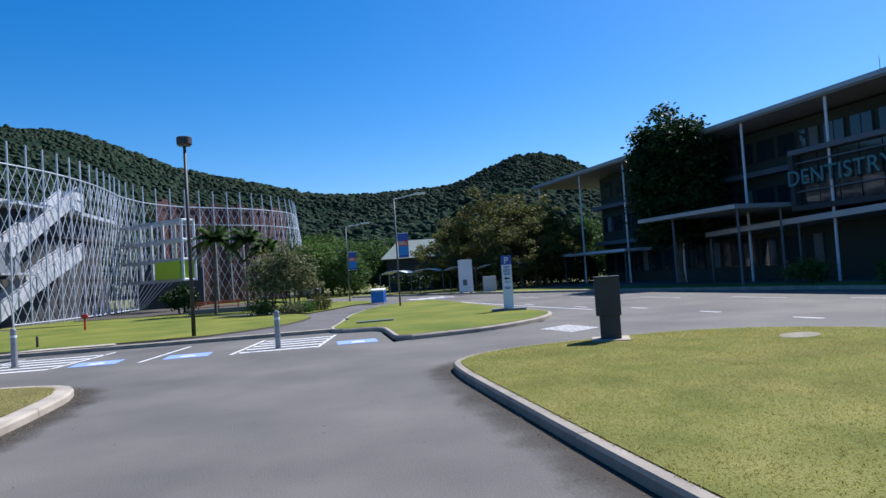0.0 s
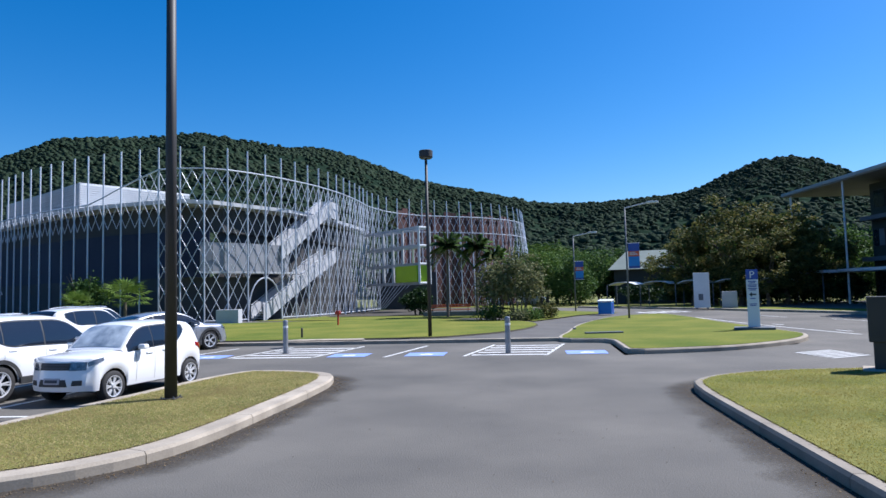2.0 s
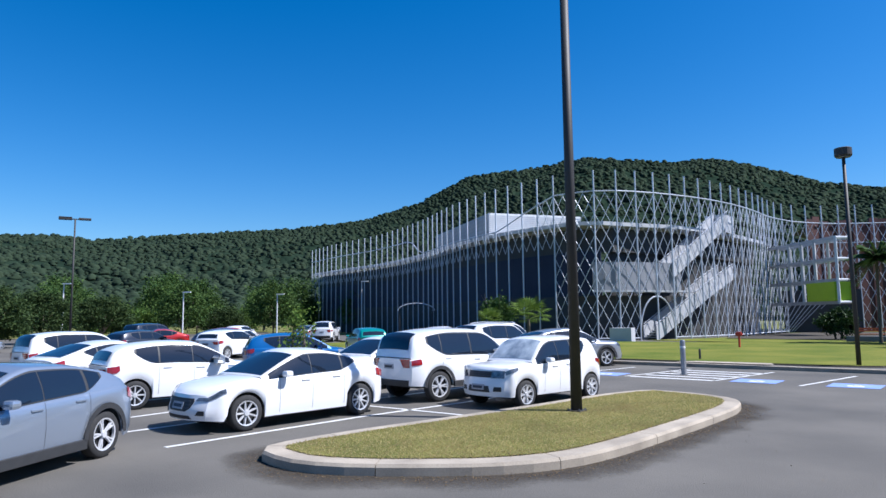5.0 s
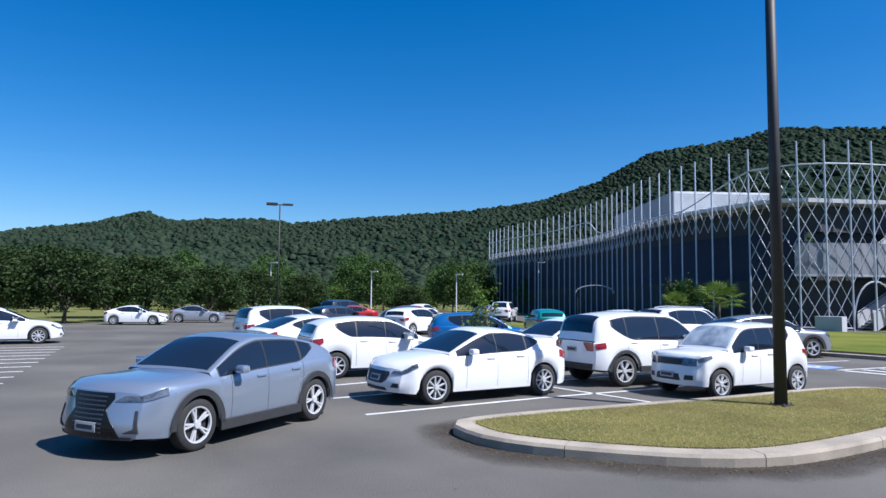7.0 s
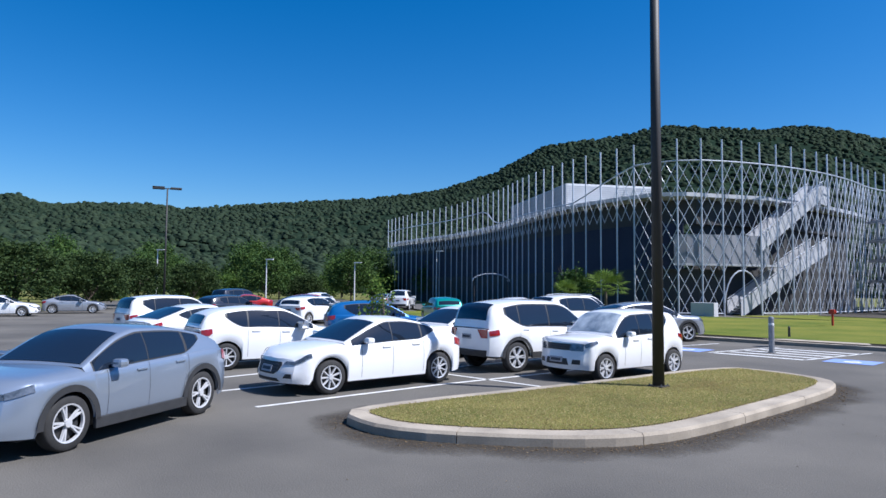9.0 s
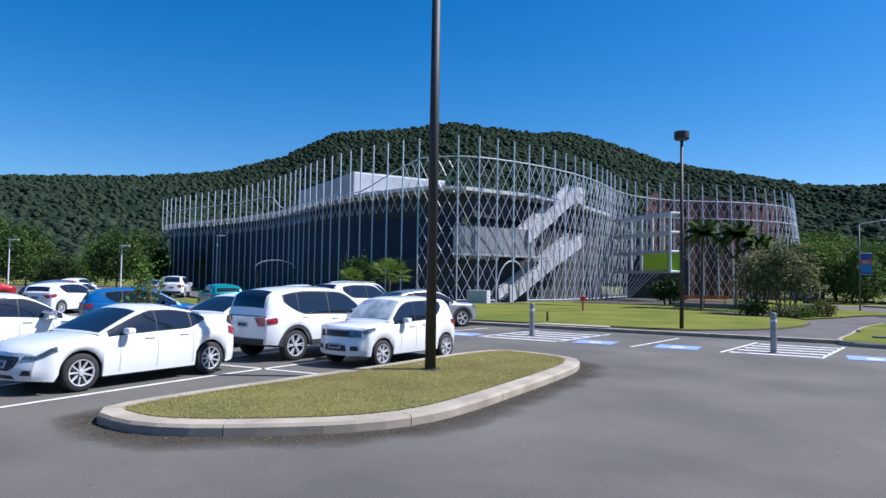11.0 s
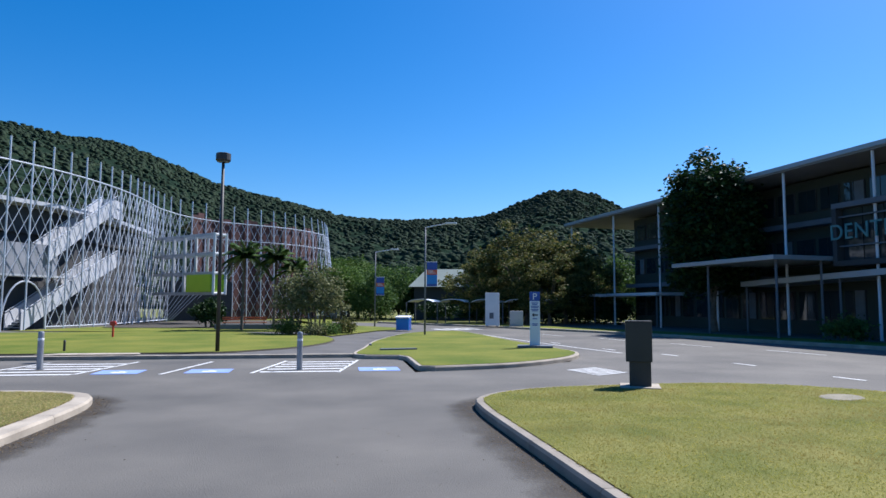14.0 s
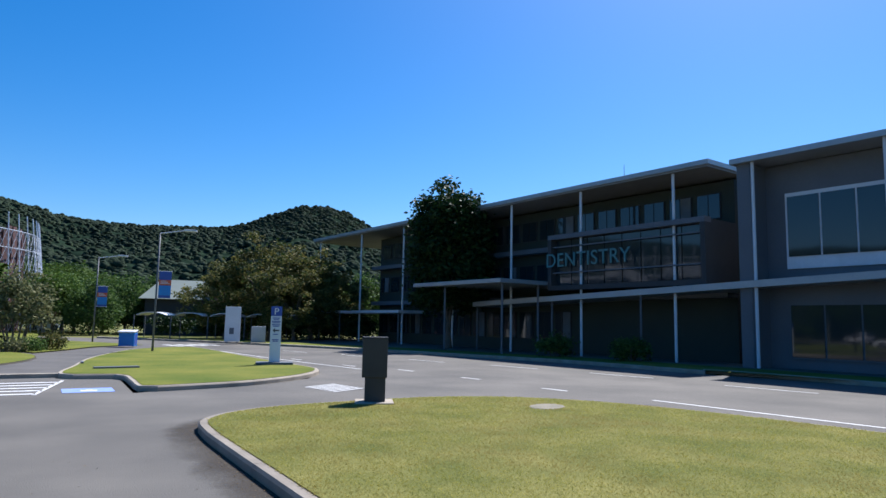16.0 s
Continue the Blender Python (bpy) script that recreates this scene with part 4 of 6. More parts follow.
for k in range(5):
    bm = bmesh.new()
    pr = []
    for j in range(9):
        a = math.pi * (0.15 + 0.7 * j / 8)
        pr.append((1.5 * math.cos(a), 2.25 + 0.5 * math.sin(a)))
    for j in range(8):
        (a0, z0), (a1, z1) = pr[j], pr[j + 1]
        q = [bm.verts.new(p) for p in ((k * 3.4 + 1.6 + a0, -1.4, z0), (k * 3.4 + 1.6 + a1, -1.4, z1), (k * 3.4 + 1.6 + a1, 1.4, z1), (k * 3.4 + 1.6 + a0, 1.4, z0))]
        bm.faces.new(q)
    bmesh.ops.remove_doubles(bm, verts=bm.verts, dist=1e-3)
    bmesh.ops.solidify(bm, geom=bm.faces[:], thickness=0.06)
    part("roof", bm, PANEL_WHITE, cw)
    for s in (-1.2, 1.2):
        bm = bmesh.new()
        tube(bm, (k * 3.4, s, 0), (k * 3.4, s, 2.5), 0.05, 6)
        part("post", bm, DENT_FRAME, cw)
board = thing("white_board", "tall white notice panel on two feet by the road", "panel", pose(13.7, 55.2, 0.12, 0, 0, -12))
bm = bmesh.new()
box(bm, -0.6, 0.6, -0.15, 0.15, 0.1, 2.9, None, 0.03)
part("panel", bm, PANEL_WHITE, board)
bm = bmesh.new()
box(bm, -0.25, 0.1, -0.17, -0.155, 0.7, 1.2)
part("notice", bm, DENT_FRAME, board)
for k in (-0.4, 0.4):
    bm = bmesh.new()
    box(bm, k - 0.08, k + 0.08, -0.12, 0.12, 0, 0.1)
    part("foot", bm, DENT_FRAME, board)
cabinet = thing("service_cabinet", "grey roadside service cabinet", "cabinet", pose(15.9, 55.5, 0.12, 0, 0, -12))
bm = bmesh.new()
box(bm, -0.55, 0.55, -0.3, 0.3, 0.08, 1.35, None, 0.02)
part("body", bm, PANEL_GREY, cabinet)
bm = bmesh.new()
box(bm, -0.6, 0.6, -0.34, 0.34, 0, 0.08)
part("plinth", bm, CONCRETE, cabinet)


# ------------------------------------------------------------------ street furniture
BLUE = surf("sign_blue", (0.02, 0.06, 0.30), (0.025, 0.07, 0.33), 0.4, scale=2, fine=15, bump=0.02)
BRIGHT_BLUE = surf("bin_blue", (0.02, 0.22, 0.60), (0.02, 0.18, 0.52), 0.45, scale=2, fine=15, bump=0.03)
ORANGE = surf("banner_orange", (0.62, 0.12, 0.05), (0.52, 0.10, 0.05), 0.7, scale=2, fine=15, bump=0.03)
RED = surf("hydrant_red", (0.50, 0.04, 0.02), (0.40, 0.03, 0.02), 0.45, scale=3, fine=20, bump=0.05)
SIGN_GREY = surf("sign_pale", (0.62, 0.66, 0.72), (0.55, 0.60, 0.66), 0.45, scale=2, fine=15, bump=0.02)
INK = surf("dark_ink", (0.03, 0.035, 0.05), (0.04, 0.045, 0.06), 0.6, scale=4, fine=30, bump=0.0)


def lamp_post(x, y, h, z=0.12, r=0.095):
    ob = thing("lamp_post", "dark steel lamp post with a drum-shaped head", "lamp post", pose(x, y, z))
    bm = bmesh.new()
    tube(bm, (0, 0, 0.02), (0, 0, h - 0.3), r, 14, r * 0.72)
    part("pole", bm, POST_BLACK, ob, smooth=True)
    bm = bmesh.new()
    lathe(bm, [(0.02, h - 0.32), (0.25, h - 0.33), (0.29, h - 0.28), (0.29, h - 0.02), (0.26, h), (0.02, h + 0.01)], 20)
    part("lamp_head", bm, POST_BLACK, ob)
    bm = bmesh.new()
    lathe(bm, [(0.0, h - 0.345), (0.24, h - 0.345), (0.24, h - 0.335), (0.0, h - 0.335)], 18)
    part("lens", bm, BLIND, ob)
    bm = bmesh.new()
    box(bm, -0.15, 0.15, -0.15, 0.15, 0, 0.03, None, 0.005)
    part("base_plate", bm, POST_BLACK, ob)
    for k in range(4):
        bm = bmesh.new()
        a = math.pi / 4 + k * math.pi / 2
        tube(bm, (0.165 * math.cos(a), 0.165 * math.sin(a), 0.02), (0.165 * math.cos(a), 0.165 * math.sin(a), 0.06), 0.014, 6)
        part("bolt", bm, DENT_FRAME, ob)
    return ob


lamp_post(-6.58, 11.28, 10.2, 0.155, 0.11)
lamp_post(-4.2, 27.2, 7.85, 0.10, 0.08)


def twin_lamp(x, y, h):
    ob = thing("car_park_lamp", "tall dark car park mast with two flat lamps", "lamp post", pose(x, y, 0, 0, 0, -20))
    bm = bmesh.new()
    tube(bm, (0, 0, 0), (0, 0, h), 0.09, 10, 0.06)
    part("pole", bm, POST_BLACK, ob, smooth=True)
    for s in (-1, 1):
        bm = bmesh.new()
        box(bm, -0.2, 0.2, s * 0.25, s * 1.15, h - 0.05, h + 0.12, None, 0.03)
        part("lamp_head", bm, POST_BLACK, ob)
    bm = bmesh.new()
    tube(bm, (0, -0.4, h), (0, 0.4, h), 0.05, 6)
    part("cross_arm", bm, POST_BLACK, ob)


twin_lamp(-57.3, 21.3, 10.3)


def banner_lamp(x, y, h, turn, zb):
    ob = thing("street_lamp", "grey street lamp with a blue and orange banner", "street lamp", pose(x, y, 0.15, 0, 0, turn))
    bm = bmesh.new()
    tube(bm, (0, 0, 0), (0, 0, h), 0.062, 10, 0.042)
    part("pole", bm, DENT_FRAME, ob, smooth=True)
    bm = bmesh.new()
    tube(bm, (0, 0, h - 0.02), (1.35, 0, h + 0.22), 0.035, 7)
    part("arm", bm, GALV, ob)
    bm = bmesh.new()
    box(bm, 1.25, 1.95, -0.13, 0.13, h + 0.17, h + 0.29, None, 0.03)
    part("lamp_head", bm, PANEL_WHITE, ob)
    ban = part("banner", (lambda b: (box(b, 0.1, 0.74, -0.012, 0.012, zb, zb + 1.5), b)[1])(bmesh.new()), BLUE, ob, "hanging blue fabric banner")
    bm = bmesh.new()
    box(bm, 0.1, 0.74, -0.018, 0.018, zb + 0.72, zb + 1.02)
    part("orange_field", bm, ORANGE, ban)
    bm = bmesh.new()
    box(bm, 0.1, 0.74, -0.018, 0.018, zb + 0.15, zb + 0.70)
    part("blue_field", bm, BRIGHT_BLUE, ban)
    for k in range(3):
        bm = bmesh.new()
        box(bm, 0.18, 0.66 - 0.08 * k, -0.024, 0.024, zb + 0.80 + k * 0.07, zb + 0.83 + k * 0.07)
        part("print_bar", bm, SIGN_GREY, ban)
    for z in (zb, zb + 1.5):
        bm = bmesh.new()
        tube(bm, (0, 0, z), (0.78, 0, z), 0.018, 6)
        part("bracket", bm, GALV, ob)


banner_lamp(5.8, 40.4, 6.6, -14, 2.95)
banner_lamp(3.75, 55.5, 6.2, -8, 2.6)


BRUSHED = surf("brushed_steel", (0.34, 0.35, 0.37), (0.22, 0.23, 0.25), 0.45, 0.5, scale=5, fine=40, bump=0.08)


def bollard(x, y, z=0.0):
    ob = thing("bollard", "round brushed metal bollard at the head of the bays", "bollard", pose(x, y, z), "bollards at the bays")
    bm = bmesh.new()
    lathe(bm, [(0.085, 0), (0.085, 0.86), (0.078, 0.87)], 20)
    part("post", bm, BRUSHED, ob, smooth=False)
    bm = bmesh.new()
    lathe(bm, [(0.088, 0.875), (0.088, 0.93), (0.082, 0.94)], 20)
    part("reflector_band", bm, PANEL_WHITE, ob)
    bm = bmesh.new()
    lathe(bm, [(0.084, 0.945), (0.084, 1.10), (0.07, 1.14), (0.0, 1.155)], 20)
    part("cap", bm, BRUSHED, ob)
    bm = bmesh.new()
    lathe(bm, [(0.13, 0.0), (0.13, 0.015), (0.09, 0.02)], 20)
    part("collar", bm, DENT_FRAME, ob)


bollard(-8.46, 21.98)
bollard(-0.80, 20.95)

# parking totem
tot = thing("parking_sign", "slim parking sign with a blue head and pale panel", "sign", pose(8.83, 27.9, 0.16, 0, 0, -17))
bm = bmesh.new()
box(bm, -0.75, 0.75, -0.38, 0.38, 0, 0.1, None, 0.02)
part("plinth", bm, DENT_FRAME, tot)
bm = bmesh.new()
box(bm, -0.22, 0.22, -0.06, 0.06, 0.1, 2.0, None, 0.01)
part("panel", bm, SIGN_GREY, tot)
bm = bmesh.new()
box(bm, -0.22, 0.22, -0.062, 0.062, 2.003, 2.40, None, 0.01)
part("head", bm, BLUE, tot)
pc = bpy.data.curves.new("letter", "FONT")
pc.body, pc.size, pc.extrude, pc.align_x = "P", 0.40, 0.006, "CENTER"
pc.materials.append(PANEL_WHITE)
po = new("letter", pc)
po.parent = tot
po.matrix_basis = Matrix.Translation((0, -0.066, 2.06)) @ Matrix.Rotation(radians(90), 4, "X")
for j, (z, w) in enumerate(((1.90, 0.30), (1.84, 0.22), (1.76, 0.34), (1.70, 0.30), (1.62, 0.32), (1.56, 0.25), (1.22, 0.2), (1.0, 0.26), (0.94, 0.22))):
    bm = bmesh.new()
    box(bm, -w / 2, w / 2, -0.068, -0.061, z, z + 0.035)
    part("text_bar", bm, BLUE, tot)
bm = bmesh.new()
vv = [bm.verts.new((x, -0.068, 1.40 + z)) for x, z in ((-0.13, 0), (-0.03, 0.1), (-0.03, 0.03), (0.13, 0.03), (0.13, -0.03), (-0.03, -0.03), (-0.03, -0.1))]
bm.faces.new(vv)
bmesh.ops.solidify(bm, geom=bm.faces[:], thickness=0.005)
part("arrow", bm, INK, tot)

# blue waste enclosure
binb = thing("waste_bin", "bright blue waste bin enclosure with a pale lid", "bin", pose(5.25, 47.2, 0.16, 0, 0, -20))
bm = bmesh.new()
box(bm, -0.46, 0.46, -0.4, 0.4, 0.03, 0.84, None, 0.02)
part("body", bm, BRIGHT_BLUE, binb)
bm = bmesh.new()
box(bm, -0.5, 0.5, -0.45, 0.45, 0.92, 1.0, Matrix.Rotation(radians(6), 4, "X"), 0.02)
part("lid", bm, PANEL_WHITE, binb)
for a in (-0.42, 0.42):
    for b in (-0.36, 0.36):
        bm = bmesh.new()
        box(bm, a - 0.03, a + 0.03, b - 0.03, b + 0.03, 0.0, 0.93)
        part("corner_post", bm, BRIGHT_BLUE, binb)
bm = bmesh.new()
box(bm, 0.462, 0.468, -0.3, 0.3, 0.1, 0.8)
part("door", bm, BLUE, binb)

# dark box post on the right island
bp = thing("dark_post", "black weathered steel box post on a concrete pad", "post", pose(7.03, 14.42, 0.155, 0, 0, -24) @ Matrix.Scale(1.04, 4))
bm = bmesh.new()
box(bm, -0.42, 0.42, -0.42, 0.42, 0.0, 0.03, None, 0.01)
part("pad", bm, CONCRETE, bp)
bm = bmesh.new()
box(bm, -0.215, 0.235, -0.16, 0.16, 0.03, 0.60, None, 0.012)
part("stem", bm, POST_BLACK, bp)
bm = bmesh.new()
box(bm, -0.285, 0.265, -0.2, 0.2, 0.55, 1.40, None, 0.012)
part("head", bm, POST_BLACK, bp)
bm = bmesh.new()
box(bm, -0.29, 0.27, -0.205, 0.205, 1.40, 1.43, None, 0.005)
part("cap", bm, POST_BLACK, bp)

hyd = thing("hydrant", "red pillar hydrant on the lawn", "hydrant", pose(-11.6, 39.1, 0.16) @ Matrix.Diagonal((0.62, 0.62, 0.86, 1)))
bm = bmesh.new()
tube(bm, (0, 0, 0), (0, 0, 0.75), 0.09, 10)
part("pillar", bm, RED, hyd)
bm = bmesh.new()
box(bm, -0.2, 0.2, -0.14, 0.14, 0.72, 1.0, None, 0.03)
part("head", bm, RED, hyd)
for s in (-1, 1):
    bm = bmesh.new()
    tube(bm, (s * 0.2, 0, 0.85), (s * 0.3, 0, 0.85), 0.07, 8)
    part("outlet", bm, RED, hyd)
stake = thing("marker_stake", "short black marker stake in the grass", "stake", pose(-9.95, 27.9, 0.16))
bm = bmesh.new()
tube(bm, (0, 0, 0), (0, 0, 0.36), 0.05, 8, 0.045)
part("stem", bm, POST_BLACK, stake)
bm = bmesh.new()
tube(bm, (0, 0, 0.36), (0, 0, 0.42), 0.06, 8, 0.03)
part("cap", bm, POST_BLACK, stake)
for x, y, w, d, rz in ((2.85, 27.2, 0.75, 0.14, 8), (1.9, 30.4, 0.05, 0.3, 0)):
    bm = bmesh.new()
    box(bm, -w, w, -d, d, 0.0, 0.06, None, 0.01)
    tagged(link("drain_grate", bm, DENT_FRAME), "dark drain grate in the lawn", "drain").matrix_basis = pose(x, y, 0.16, 0, 0, rz)
bm = bmesh.new()
lathe(bm, [(0.0, 0), (0.55, 0), (0.52, 0.012), (0.0, 0.016)], 11, Matrix.Diagonal((1.0, 0.7, 1, 1)))
tagged(link("pit_cover", bm, CONCRETE_OLD), "pale concrete pit cover in the grass", "pit cover").matrix_basis = pose(10.28, 12.2, 0.163, 0, 0, 30)
bench = thing("bench", "long orange timber bench against the red wing", "bench", pose(-6.2, 51.6, 0.16, 0, 0, 4))
for k in range(4):
    bm = bmesh.new()
    box(bm, -1.6, 1.6, -0.25 + k * 0.13, -0.14 + k * 0.13, 0.42, 0.47, None, 0.006)
    part("slat", bm, TIMBER, bench)
for z in (0.62, 0.76):
    bm = bmesh.new()
    box(bm, -1.6, 1.6, 0.27, 0.31, z, z + 0.1, None, 0.006)
    part("back_slat", bm, TIMBER, bench)
for x in (-1.4, 0, 1.4):
    bm = bmesh.new()
    box(bm, x - 0.04, x + 0.04, -0.22, 0.3, 0, 0.42)
    part("leg", bm, POST_BLACK, bench)
    bm = bmesh.new()
    box(bm, x - 0.03, x + 0.03, 0.31, 0.35, 0.3, 0.86)
    part("back_post", bm, POST_BLACK, bench)
wallb = thing("low_wall", "low dark garden wall before the red wing", "garden wall", pose(-5.6, 50.9, 0.14, 0, 0, 3))
bm = bmesh.new()
box(bm, -2.6, 2.8, -0.15, 0.15, 0, 0.35, None, 0.02)
part("body", bm, DENT_FRAME, wallb)
crate = thing("stair_plinth", "grey concrete block at the foot of the stairs", "plinth", pose(-21.6, 45.6, 0.12, 0, 0, 8))
bm = bmesh.new()
box(bm, -0.8, 0.8, -0.5, 0.5, 0, 1.0, None, 0.02)
part("body", bm, PANEL_GREY, crate)
# bus-stop style shelter frame at the long side of the hall
shel = thing("arched_shelter", "dark arched shelter frame by the long wall", "shelter", pose(-43.5, 47.2, 0.1, 0, 0, 42.5))
for k in (0, 1):
    for s in (-1.6, 1.6):
        bm = bmesh.new()
        tube(bm, (s, k * 1.4, 0), (s, k * 1.4, 2.6), 0.05, 6)
        part("post", bm, POST_BLACK, shel)
for j in range(8):
    a0, a1 = math.pi * j / 8, math.pi * (j + 1) / 8
    bm = bmesh.new()
    q = [(-1.75 * math.cos(a), y, 2.6 + 0.7 * math.sin(a)) for a, y in ((a0, -0.2), (a1, -0.2), (a1, 1.6), (a0, 1.6))]
    bm.faces.new([bm.verts.new(p) for p in q])
    bmesh.ops.solidify(bm, geom=bm.faces[:], thickness=0.04)
    part("roof_panel", bm, DARK_WALL, shel)
for y in (-0.22, 1.62):
    bm = bmesh.new()
    sweep(bm, [(-1.8 * math.cos(math.pi * j / 12), y, 2.6 + 0.75 * math.sin(math.pi * j / 12)) for j in range(13)], 0.03)
    part("arch_rim", bm, GALV, shel, "bright galvanised arch tube")
# small white poles with lamps before the forest
for x, y, h in ((-80, 29, 6.2), (-76, 41, 5.4), (-71, 51, 5.2), (-66, 61, 7.0), (-69, 69, 6.6)):
    ob = thing("path_lamp", "pale slim path lamp before the forest edge", "lamp post", pose(x, y, 0))
    bm = bmesh.new()
    tube(bm, (0, 0, 0), (0, 0, h), 0.09, 8, 0.06)
    part("pole", bm, PANEL_WHITE, ob)
    bm = bmesh.new()
    box(bm, -0.1, 0.9, -0.12, 0.12, h, h + 0.12, Matrix.Rotation(0.6, 4, "Z"))
    part("lamp_head", bm, PANEL_WHITE, ob)


# ------------------------------------------------------------------ cars
def paint(name, col, metal=0.0, rough=0.35):
    m = surf(name, col, tuple(v * 0.96 for v in col), rough, metal, scale=1.5, fine=300, bump=0.0, coat=1.0)
    return m


WHITE_PAINT = paint("white_car_paint", (0.78, 0.79, 0.80))
SILVER_BLUE = paint("silver_blue_car_paint", (0.30, 0.355, 0.44), 0.55, 0.30)
GREY_PAINT = paint("grey_car_paint", (0.30, 0.32, 0.36), 0.4, 0.35)
DARK_PAINT = paint("dark_car_paint", (0.025, 0.03, 0.045), 0.3, 0.3)
BLUE_PAINT = paint("blue_car_paint", (0.01, 0.12, 0.34), 0.3, 0.3)
TEAL_PAINT = paint("teal_car_paint", (0.01, 0.26, 0.22), 0.3, 0.3)
RED_PAINT = paint("red_car_paint", (0.42, 0.015, 0.012), 0.2, 0.3)
# blue in this base colour stands in for sky reflected in the panes
CAR_GLASS = glass("car_glass", (0.010, 0.016, 0.028), 0.02)
SHADE_GLASS = surf("screen_with_sunshade", (0.60, 0.66, 0.70), (0.06, 0.10, 0.15), 0.06, 0.0, scale=2.2, fine=5, bump=0.0, coat=1.0)
RUBBER = surf("tyre_rubber", (0.016, 0.016, 0.017), (0.03, 0.03, 0.03), 0.85, scale=8, fine=60, bump=0.2)
PLASTIC = surf("black_trim", (0.022, 0.023, 0.025), (0.035, 0.036, 0.038), 0.6, scale=6, fine=80, bump=0.1)
GLOSS_BLACK = surf("gloss_black_grille", (0.005, 0.005, 0.006), (0.009, 0.009, 0.010), 0.3, scale=6, fine=80, bump=0.1, spec=0.3)
ALLOY = surf("alloy_rim", (0.68, 0.69, 0.71), (0.58, 0.59, 0.61), 0.3, 0.35, scale=6, fine=40, bump=0.0)
LAMP_CLEAR = surf("headlamp", (0.22, 0.24, 0.27), (0.03, 0.035, 0.04), 0.08, 0.3, scale=9, fine=30, bump=0.0, coat=1.0)
LAMP_RED = surf("tail_lamp", (0.34, 0.012, 0.010), (0.20, 0.008, 0.008), 0.12, 0.0, scale=9, fine=30, bump=0.0, coat=1.0)
PLATE = surf("number_plate", (0.40, 0.40, 0.42), (0.33, 0.33, 0.35), 0.5, scale=6, fine=30, bump=0.0)
CHROME = surf("chrome", (0.70, 0.71, 0.72), (0.62, 0.63, 0.64), 0.12, 1.0, scale=4, fine=20, bump=0.0)


def curve(pts, x):
    """A smooth line through (x, value) pairs, sorted by x."""
    xs, ys = zip(*pts)
    if x <= xs[0]:
        return ys[0]
    if x >= xs[-1]:
        return ys[-1]
    i = max(k for k in range(len(xs) - 1) if xs[k] <= x)
    u = (x - xs[i]) / (xs[i + 1] - xs[i])
    def slope(k):
        if k == 0 or k == len(xs) - 1:
            j = min(max(k, 1), len(xs) - 1)
            return (ys[j] - ys[j - 1]) / (xs[j] - xs[j - 1])
        a, b = (ys[k] - ys[k - 1]) / (xs[k] - xs[k - 1]), (ys[k + 1] - ys[k]) / (xs[k + 1] - xs[k])
        return 0.0 if a * b <= 0 else 2 * a * b / (a + b)
    h = xs[i + 1] - xs[i]
    return (ys[i] * (1 + 2 * u) * (1 - u) ** 2 + slope(i) * h * u * (1 - u) ** 2 + ys[i + 1] * u * u * (3 - 2 * u) + slope(i + 1) * h * u * u * (u - 1))


